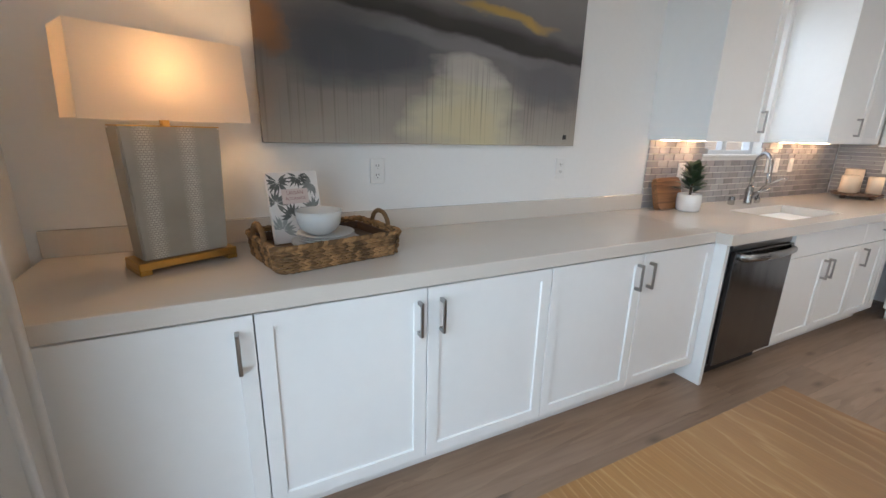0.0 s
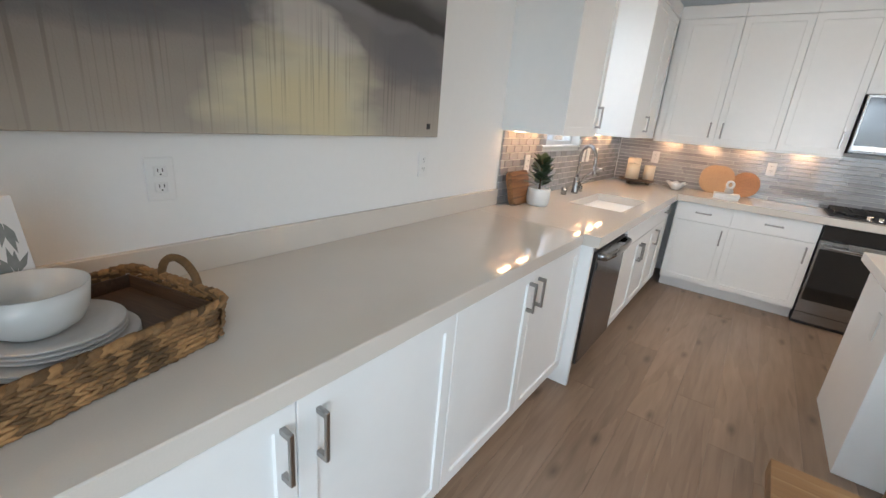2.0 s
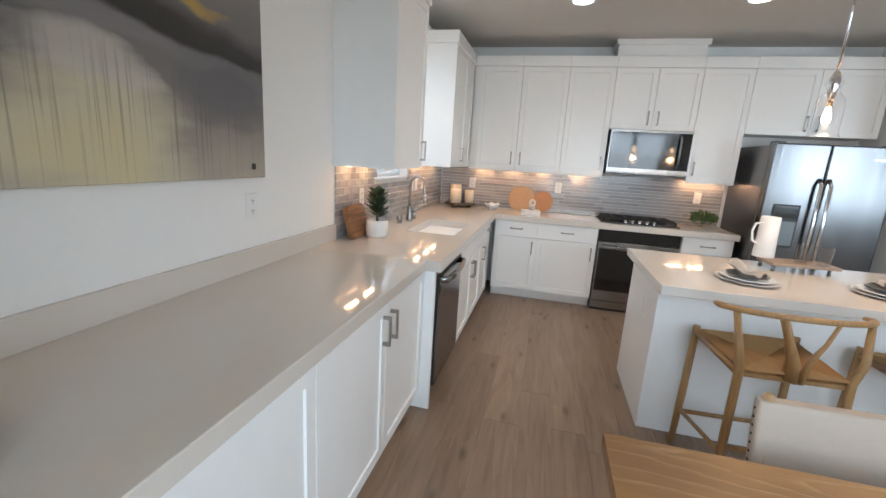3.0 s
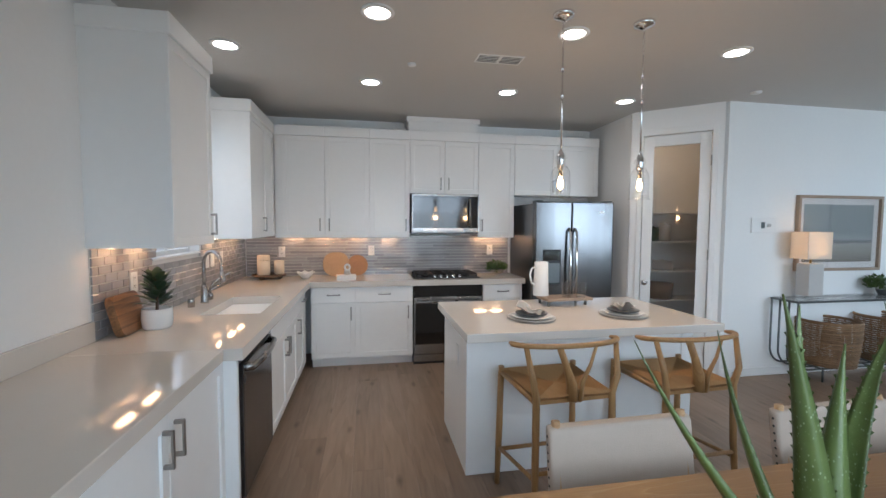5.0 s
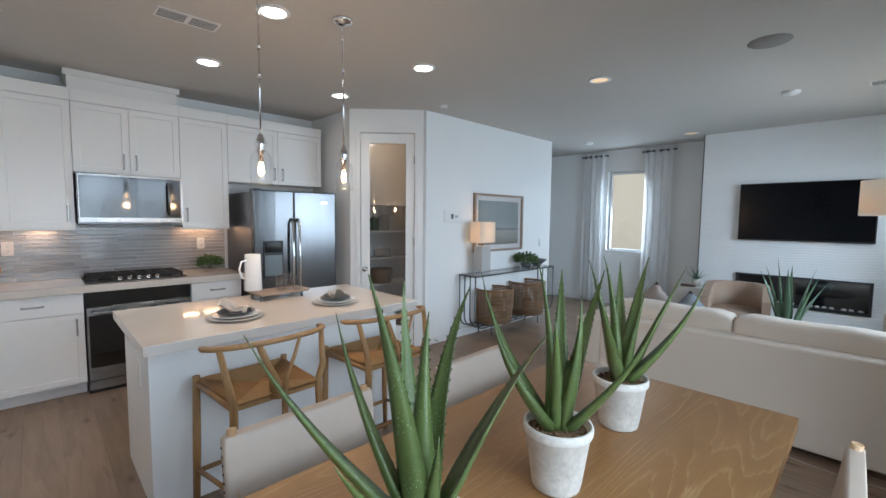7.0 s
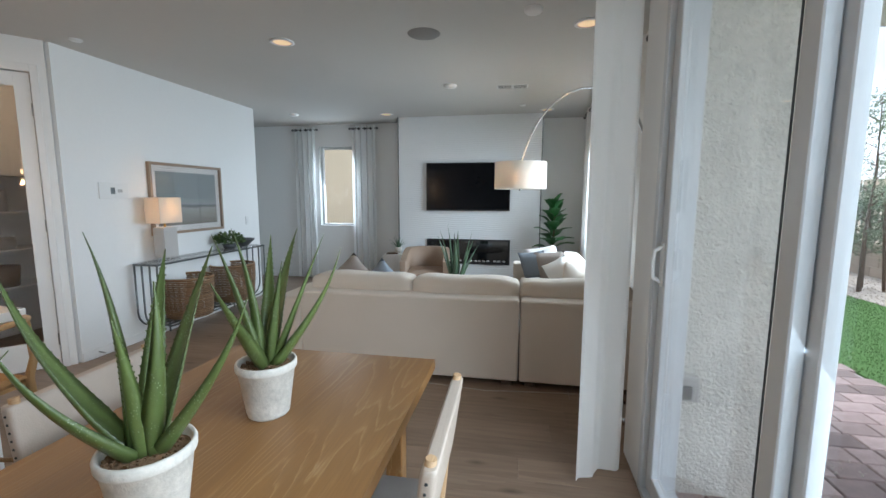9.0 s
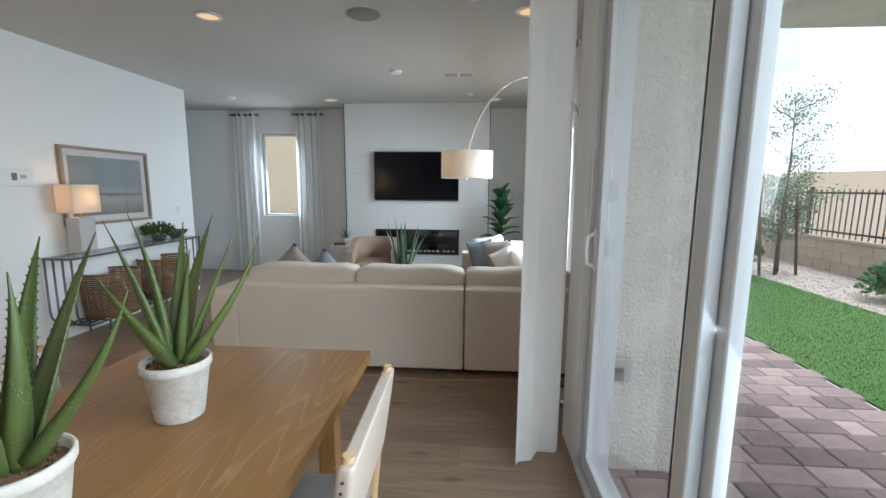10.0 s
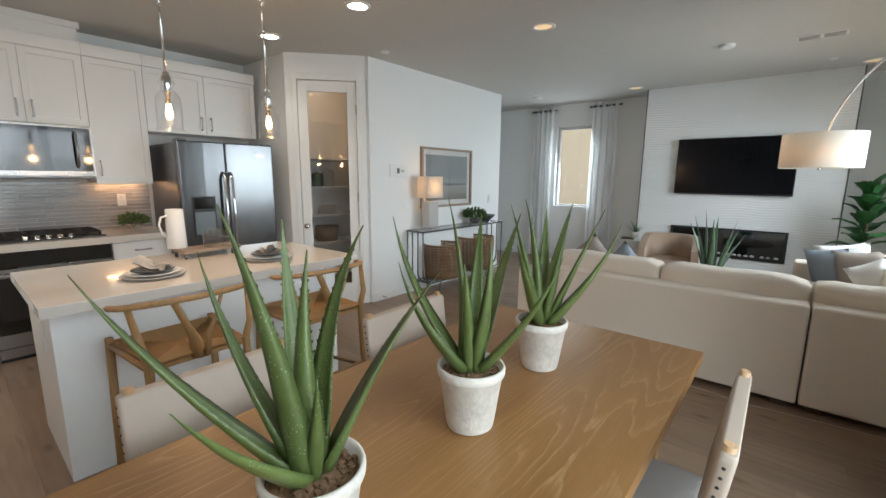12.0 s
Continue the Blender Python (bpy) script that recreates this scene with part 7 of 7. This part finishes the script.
# ---- outside ----
DIRT = mat("dry_ground", (0.30, 0.24, 0.17), 0.95, var=0.2, s1=0.3, s2=8)
GRASS = mat("lawn_grass", (0.055, 0.155, 0.024), 0.85, var=0.10, s1=2, s2=40, rnd=0.1)
PAVER = mat("paver", (0.285, 0.222, 0.215), 0.85, var=0.3, s1=6, s2=50, bump=0.5, bs=90, rnd=0.45)
BLOCK = mat("block_wall", (0.40, 0.33, 0.26), 0.9, var=0.1, s1=3, s2=40, bump=0.5, bs=80, rnd=0.08)
PEBBLE = mat("gravel", (0.42, 0.38, 0.33), 0.9, var=0.25, s1=20, s2=90)
CREAM = mat("cream_stucco", (0.62, 0.55, 0.40), 0.95, var=0.06, bump=0.6, bs=50)
ROOF = mat("roof_tile", (0.20, 0.14, 0.11), 0.85, var=0.2, s1=2)
TREELEAF = mat("tree_leaf", (0.23, 0.31, 0.20), 0.7, var=0.25, s1=8, rnd=0.2, translucent=0.3)
GZ = -0.08
setting("ground", boxed(-400, 400, -400, 400, -0.6, -0.21), DIRT, "dry bare ground reaching to the horizon", "ground")
setting("garden_bed", boxed(-6.9, -5.2, -16, 8, -0.2, GZ - 0.01), PEBBLE, "pale gravel planting bed along the wall", "ground")
setting("patio_bed", boxed(-3.0, -0.78, -16, 8, -0.2, GZ - 0.045), PEBBLE, "sand bed under the pavers", "ground")
lawn = setting("lawn", boxed(-5.2, -3.0, -16, 8, -0.2, GZ - 0.015), GRASS, "bright green mown lawn beside the patio", "lawn")
bm_v, bm_f = [], []
rr = random.Random(2)
for _ in range(42000):
    x, y = rr.uniform(-5.2, -3.0), -9.5 + 8.0 * rr.random()
    a, h, w = rr.uniform(0, 6.28), rr.uniform(0.013, 0.024), 0.0035
    dx, dy = math.cos(a), math.sin(a)
    k = len(bm_v)
    z = GZ - 0.016
    bm_v += [(x - w * dx, y - w * dy, z), (x + w * dx, y + w * dy, z), (x + 0.012 * dy, y - 0.012 * dx, z + h)]
    bm_f.append((k, k + 1, k + 2))
me = bpy.data.meshes.new("grass_blades")
me.from_pydata(bm_v, [], bm_f)
me.materials.append(GRASS)
tagged(new("grass_blades", me), "short green grass blades of the lawn", "grass", kind="stuff")
bm_v, bm_f = [], []
for _ in range(2600):
    if rr.random() < 0.25:
        x, y, z = rr.uniform(-1.95, -1.30), rr.uniform(-3.2, -2.35), GZ - 0.02
    else:
        x, y, z = rr.uniform(-6.7, -5.15), rr.uniform(-10, -3.0), GZ - 0.012
    s = rr.uniform(0.012, 0.032)
    k = len(bm_v)
    bm_v += [(x - s, y, z), (x, y - s, z), (x + s, y, z), (x, y + s, z), (x + s * 0.2, y, z + s * 0.9)]
    bm_f += [(k, k + 1, k + 4), (k + 1, k + 2, k + 4), (k + 2, k + 3, k + 4), (k + 3, k, k + 4)]
me = bpy.data.meshes.new("loose_gravel")
me.from_pydata(bm_v, [], bm_f)
me.materials.append(PEBBLE)
tagged(new("loose_gravel", me), "loose pale gravel stones by the wall", "gravel", kind="stuff")

# stucco faces of the house
setting("stucco_return", boxed(LX - 0.29, WX - T - 0.001, -2.06, -2.05 + 0.02, -0.2, 2.95), STUCCO, "rough pale stucco wall beside the patio door", "wall")
setting("stucco_living", boxed(LX - 0.29, LX - 0.272, SY - T, LW[0], -0.2, 2.95), STUCCO, "rough pale stucco outer wall", "wall")
setting("stucco_living_end", boxed(LX - 0.29, LX - 0.272, LW[1], -2.04, -0.2, 2.95), STUCCO, "rough pale stucco outer wall by the window", "wall")
setting("stucco_north", boxed(WX - T - 0.018, WX - T - 0.001, SL[1], NY + T, -0.2, 2.95), STUCCO, "rough pale stucco wall past the door", "wall")
setting("roof", boxed(-1.9, 6.9, -7.4, 2.7, 2.95, 3.2), ROOF, "flat eave and roof over the house", "roof")
# cover lengthened past the corner only to keep sun off the door stile
setting("patio_sun_block", boxed(-3.1, LX - 0.30, -3.3, -2.021, 2.62, 2.94), STUCCO, "stucco extension of the patio cover, added to block the sun", "roof")
setting("patio_roof", boxed(-3.1, -0.78, -2.02, 2.7, 2.62, 2.95), STUCCO, "stucco patio cover soffit", "roof")
# rough troweled face of the return
rough_v, rough_f = [], []
cols, rowz = 72, 420
for k in range(rowz + 1):
    for i in range(cols + 1):
        x, z = LX - 0.29 + (WX - T - LX + 0.289) * i / cols, -0.1 + 2.7 * k / rowz
        h = noise.noise(Vector((x * 72, 3.1, z * 72))) + 0.5 * noise.noise(Vector((x * 150, 8.2, z * 150)))
        rough_v.append((x, -2.028 + 0.007 * max(-0.25, min(0.45, h)), z))
for k in range(rowz):
    for i in range(cols):
        a = k * (cols + 1) + i
        rough_f.append((a, a + cols + 1, a + cols + 2, a + 1))
me = bpy.data.meshes.new("stucco_face")
me.from_pydata(rough_v, [], rough_f)
me.materials.append(STUCCO)
tagged(new("stucco_face", me), "lumpy rough stucco coat on the wall", "wall", kind="structure")
ox = thing("outdoor_outlet", "grey weatherproof outlet box on the stucco wall", "outlet", pose(-0.82, -2.03, 0.51))
part("box", boxed(-0.06, 0.05, 0, 0.045, -0.065, 0.065, 0.008, 2), GREYCER, ox)
part("cover", boxed(-0.055, 0.03, 0.046, 0.075, -0.055, 0.055, 0.012, 2), CLEAR, ox)
part("plug", boxed(-0.02, 0.045, 0.046, 0.07, -0.045, 0.02, 0.004), GUNMETAL, ox)

# boundary wall and fence
FX = -6.85
wl = setting("boundary_wall", boxed(FX - 0.18, FX - 0.01, -17, 9, -0.2, 0.50), BLOCK, "low tan block wall along the garden", "wall")
blk = mesh_of("block", chamfered(0.395, 0.19, 0.02, 0.006), BLOCK)
for r in range(3):
    for i in range(34):
        part("block", blk, BLOCK, wl, "", pose(FX - 0.012, -14 + 0.4 * (i + 0.5 * (r % 2)), 0.01 + 0.195 * r, 0, 90, 0) @ pose(0, 0, 0, 0, 0, 90))
part("coping", boxed(FX - 0.21, FX + 0.02, -17, 9, 0.50, 0.56, 0.008), BLOCK, wl)
fn = thing("iron_fence", "black iron picket fence on the garden wall", "fence")
for i in range(96):
    y = -15 + i * 0.125
    part("picket", boxed(FX - 0.10, FX - 0.085, y - 0.008, y + 0.008, 0.56, 1.47), BLACK, fn)
for z in (0.66, 1.40):
    part("rail", boxed(FX - 0.106, FX - 0.080, -15, -3, z - 0.018, z + 0.018), BLACK, fn)
for i in range(7):
    y = -15 + i * 2.0
    part("post", boxed(FX - 0.12, FX - 0.065, y - 0.028, y + 0.028, 0.56, 1.52), BLACK, fn)


def tree(m, h, seed, spread, n, label, size=0.07):
    """A thin young tree: tapered trunk, limbs and many small leaves with gaps."""
    rr = random.Random(seed)
    t = thing("tree", label, "tree", m)
    part("trunk", tube(bmesh.new(), [(0, 0, 0), (0.02, 0.01, h * 0.3), (-0.02, 0.02, h * 0.6), (0.01, 0, h * 0.95)], [0.035, 0.028, 0.018, 0.005], 8), BARK, t)
    verts, faces = [], []
    for k in range(16):
        z = h * (0.30 + 0.62 * k / 15)
        a = 2.4 * k + rr.uniform(-0.4, 0.4)
        ln = spread * (1.0 - 0.55 * k / 15) * rr.uniform(0.6, 1.1)
        tip = Vector((ln * math.cos(a), ln * math.sin(a), z + ln * rr.uniform(0.4, 0.9)))
        root = Vector((0, 0, z))
        mid = root.lerp(tip, 0.5) + Vector((0, 0, -0.06 * ln))
        part("limb", tube(bmesh.new(), [root, mid, tip], [0.011, 0.008, 0.003], 6), BARK, t)
        for _ in range(n // 16):
            c = root.lerp(tip, rr.uniform(0.25, 1.08)) + Vector((rr.gauss(0, 0.13), rr.gauss(0, 0.13), rr.gauss(0, 0.12))) * spread
            d = Vector((rr.gauss(0, 1), rr.gauss(0, 1), rr.gauss(-0.2, 1))).normalized()
            s = d.cross(Vector((rr.gauss(0, 1), rr.gauss(0, 1), rr.gauss(0, 1)))).normalized()
            q = size * rr.uniform(0.6, 1.2)
            i = len(verts)
            verts += [c, c + d * q * 0.5 + s * q * 0.25, c + d * q, c + d * q * 0.5 - s * q * 0.25]
            faces.append((i, i + 1, i + 2, i + 3))
    me = bpy.data.meshes.new("crown")
    me.from_pydata(verts, [], faces)
    me.materials.append(TREELEAF)
    part("crown", me, TREELEAF, t)
    return t


tree(pose(-5.55, -7.75, -0.1), 3.3, 4, 0.85, 5200, "slender young tree with sparse leaves and stakes", 0.042)
tree(pose(-5.85, -8.15, -0.1), 1.75, 12, 0.62, 4200, "small bushy young tree in the gravel bed", 0.055)
tree(pose(3.3, -9.4, -0.2), 2.2, 15, 0.6, 700, "staked young tree beyond the window")
for x, y in ((-5.25, -7.70), (-5.95, -7.80)):
    solid("tree_stake", tube(bmesh.new(), [(x, y, -0.15), (x + 0.12, y - 0.05, 1.45)], 0.025, 8), BARK, "wooden stake supporting the young tree", "stake", group="tree stakes")
for x in (3.15, 3.5):
    solid("tree_stake", tube(bmesh.new(), [(x, -9.3, -0.25), (x - 0.08, -9.3, 1.5)], 0.02, 8), BARK, "wooden stake beyond the window", "stake", group="tree stakes")


def shrub(m, r, seed, label):
    rr = random.Random(seed)
    t = thing("shrub", label, "shrub", m, "shrubs in the bed")
    verts, faces = [], []
    bm = bmesh.new()
    for k in range(10):
        a = 0.63 * k
        tube(bm, [(0, 0, 0), (0.4 * r * math.cos(a), 0.4 * r * math.sin(a), 0.6 * r), (0.8 * r * math.cos(a), 0.8 * r * math.sin(a), 1.3 * r)], [0.012, 0.008, 0.003], 5)
    part("stems", bm, BARK, t)
    for _ in range(1300):
        d0 = Vector((rr.gauss(0, 1), rr.gauss(0, 1), abs(rr.gauss(0, 1)))).normalized()
        c = d0 * r * rr.uniform(0.45, 1.12) + Vector((0, 0, 0.45 * r))
        d = (d0 + Vector((rr.gauss(0, 0.6), rr.gauss(0, 0.6), rr.gauss(0, 0.6)))).normalized()
        s = d.cross(Vector((rr.gauss(0, 1), rr.gauss(0, 1), rr.gauss(0, 1)))).normalized()
        q, i = 0.075 * rr.uniform(0.6, 1.3), len(verts)
        verts += [c, c + d * q * 0.5 + s * q * 0.3, c + d * q, c + d * q * 0.5 - s * q * 0.3]
        faces.append((i, i + 1, i + 2, i + 3))
    me = bpy.data.meshes.new("foliage")
    me.from_pydata(verts, [], faces)
    me.materials.append(LEAF)
    part("foliage", me, LEAF, t)


shrub(pose(-5.9, -5.9, -0.1), 0.36, 1, "round dark green shrub in the gravel bed")
shrub(pose(-6.1, -9.6, -0.1), 0.34, 2, "small dark green shrub by the wall")
shrub(pose(-5.8, -4.6, -0.1), 0.34, 3, "low dark green shrub near the patio")

# neighbouring houses and hills
def house(m, w, d, h, label):
    hs = thing("neighbour_house", label, "house", m)
    part("wall", boxed(-w / 2, w / 2, -d / 2, d / 2, -0.3, h), CREAM, hs)
    bm = bmesh.new()
    lo = [bm.verts.new((sx * (w / 2 + 0.4), sy * (d / 2 + 0.4), h)) for sx, sy in ((-1, -1), (1, -1), (1, 1), (-1, 1))]
    top = [bm.verts.new((sx * w * 0.28, 0, h + 1.4)) for sx in (-1, 1)]
    bm.faces.new(lo[::-1]), bm.faces.new((lo[0], lo[1], top[1], top[0])), bm.faces.new((lo[2], lo[3], top[0], top[1])), bm.faces.new((lo[1], lo[2], top[1])), bm.faces.new((lo[3], lo[0], top[0]))
    part("roof", bm, ROOF, hs, "brown tiled hip roof")
    for x in (w / 4,):
        wn = part("window", boxed(x - 0.5, x + 0.5, d / 2, d / 2 + 0.04, 1.2, 2.3, 0.01), VINYL, hs)
        part("pane", boxed(x - 0.44, x + 0.44, d / 2 + 0.041, d / 2 + 0.05, 1.26, 2.24), BLACKGLASS, wn)


house(pose(6.9, -15.0, -0.2), 9.0, 6.0, 4.2, "cream stucco neighbouring house with brown tiled roof")
setting("side_wall", boxed(-6.8, 30, 9.8, 10.0, -0.3, 1.3), BLOCK, "tan block garden wall beyond the kitchen window", "wall")
bm = bmesh.new()
grid = []
for i in range(41):
    a = 2 * math.pi * i / 40
    grid.append([bm.verts.new((r * math.cos(a), r * math.sin(a), z)) for r, z in ((150, -1), (190, 3 + 2.5 * math.sin(3 * a) + 1.5 * math.sin(7 * a + 1)), (240, 6 + 4 * math.sin(2 * a + 1) + 2 * math.sin(5 * a)))])
for a, b in zip(grid, grid[1:]):
    for k in range(2):
        bm.faces.new((a[k], b[k], b[k + 1], a[k + 1])).smooth = True
setting("hills", bm, DIRT, "low dry tan hills on the horizon", "backdrop")

# ---- pieces: floor planks, wall tiles, pavers ----
rr = random.Random(77)
fl = setting("floor", boxed(WX - 0.02, 6.2, -2.06, NY, -0.018, -0.012), DARKWOOD, "wide plank greyish oak floor with knots", "floor")
fl2 = part("floor_underlay", boxed(LX, 6.2, SY, -2.06, -0.018, -0.012), DARKWOOD, fl)
cache = {}
PWD = 0.19
row = 0
y = SY
while y < NY - 0.02:
    w = min(PWD, NY - y)
    xa = LX if y < -2.2 else WX - 0.02
    x = xa - rr.uniform(0.1, 1.7)
    while x < 6.2:
        ln = rr.choice((1.5, 1.8, 2.1, 2.4))
        a, b = max(x, xa), min(x + ln, 6.2)
        if b - a > 0.05 and not (y > -1.9 and a > EX):
            key = (round(b - a, 2), round(w, 3))
            if key not in cache:
                cache[key] = mesh_of("plank", chamfered(key[0] - 0.0005, key[1] - 0.0006, 0.012, 0.0007), FLOORWOOD)
            part("plank", cache[key], FLOORWOOD, fl, "", pose((a + b) / 2, y + w / 2, -0.012))
        x += ln
    y += PWD

def tiles(parent, m, w, h, tw, th, gap, skip=None):
    """Lays tiles over a rectangle: x along it and y up it, facing z."""
    me_cache = {}
    r, z = 0, 0.0
    while z < h - 0.01:
        hh = min(th, h - z)
        x = -rr.uniform(0.1, 0.9) * tw if tw > 0.2 else -0.5 * tw * (r % 2)
        r += 1
        while x < w:
            ln = tw
            a, b = max(0.0, x), min(w, x + ln)
            if b - a > 0.012 and not (skip and skip((a + b) / 2, z + hh / 2)):
                key = (round(b - a, 3), round(hh, 3))
                if key not in me_cache:
                    me_cache[key] = mesh_of("tile", chamfered(key[0] - gap, key[1] - gap, 0.008, 0.0015), TILE)
                part("tile", me_cache[key], TILE, parent, "", m @ pose((a + b) / 2, z + hh / 2, 0))
            x += ln
        z += th


bs = setting("backsplash_north", boxed(2.602, EX - 0.004, NY - 0.004, NY - 0.0005, 0.915, KW[2] - 0.001), GROUT, "grey glass tile backsplash behind the sink", "backsplash")
part("grout_bed", boxed(2.602, KW[0], NY - 0.004, NY - 0.0005, KW[2] - 0.001, 1.376), GROUT, bs)
part("grout_bed", boxed(KW[1], EX - 0.004, NY - 0.004, NY - 0.0005, KW[2] - 0.001, 1.376), GROUT, bs)
tiles(bs, pose(2.604, NY - 0.004, 0.916, 90), EX - 0.012 - 2.604, 0.46, 0.108, 0.046, 0.0045, lambda x, z: KW[0] < x + 2.604 < KW[1] and z + 0.916 > KW[2] - 0.01)
be = setting("backsplash_east", boxed(EX - 0.004, EX - 0.0005, -1.02, NY - 0.013, 0.915, 1.376), GROUT, "grey strip glass tile backsplash behind the range", "backsplash")
tiles(be, pose(EX - 0.004, NY - 0.014, 0.916, 90, 0, -90), NY - 0.014 + 1.02, 0.46, 0.40, 0.0355, 0.0045)

# white wave tiles on the chimney breast
WAVE = mat("wave_tile", (0.78, 0.79, 0.80), 0.22, var=0.02)
tw_ = setting("tile_wall", boxed(-0.275, 1.94, BR - 0.0135, BR - 0.010, 0.0, H), GROUT, "white rippled tile wall round the television", "wall")
bm = bmesh.new()
nx, nz, twd, thg = 30, 20, 0.5535, 0.30
verts = []
for k in range(nz * 2 + 1):
    z = thg * k / (nz * 2)
    verts.append([bm.verts.new((twd * i / nx, 0.0017 * math.sin(2 * math.pi * (z / 0.033) + 1.5 * math.sin(6.28 * i / nx)) * min(1, 6 * min(z, thg - z) / thg + 0.1), z)) for i in range(nx + 1)])
for a, b in zip(verts, verts[1:]):
    for i in range(nx):
        bm.faces.new((a[i], a[i + 1], b[i + 1], b[i])).smooth = True
wave = mesh_of("wave_tile", bm, WAVE)
for i in range(4):
    for k in range(9):
        part("wave_tile", wave, WAVE, tw_, "", pose(-0.274 + i * twd, BR - 0.005, k * 0.30))

pv = setting("patio", boxed(-2.99, -0.79, -9.0, 2.0, GZ - 0.044, GZ - 0.03), GROUT, "tumbled multicolour paver patio", "pavement")
cache = {}
y = -7.5
r = 0
while y < 1.2:
    x = -2.99 + (0.06 if r % 2 else 0.0)
    while x < -0.85:
        ln = rr.choice((0.17, 0.24, 0.24, 0.30))
        b = min(x + ln, -0.80)
        inside = (y < -2.15 and (b > LX - 0.29)) or (-3.2 < y < -2.4 and -1.95 < (x + b) / 2 and (x + b) / 2 > -1.55)
        if b - x > 0.06 and not inside:
            key = round(b - x, 2)
            if key not in cache:
                cache[key] = mesh_of("paver", chamfered(key - 0.006, 0.164, 0.03, 0.007), PAVER)
            part("paver", cache[key], PAVER, pv, "", pose((x + b) / 2, y, GZ - 0.03, 0, 0, rr.uniform(-0.6, 0.6)))
        x += ln
    y += 0.17
    r += 1
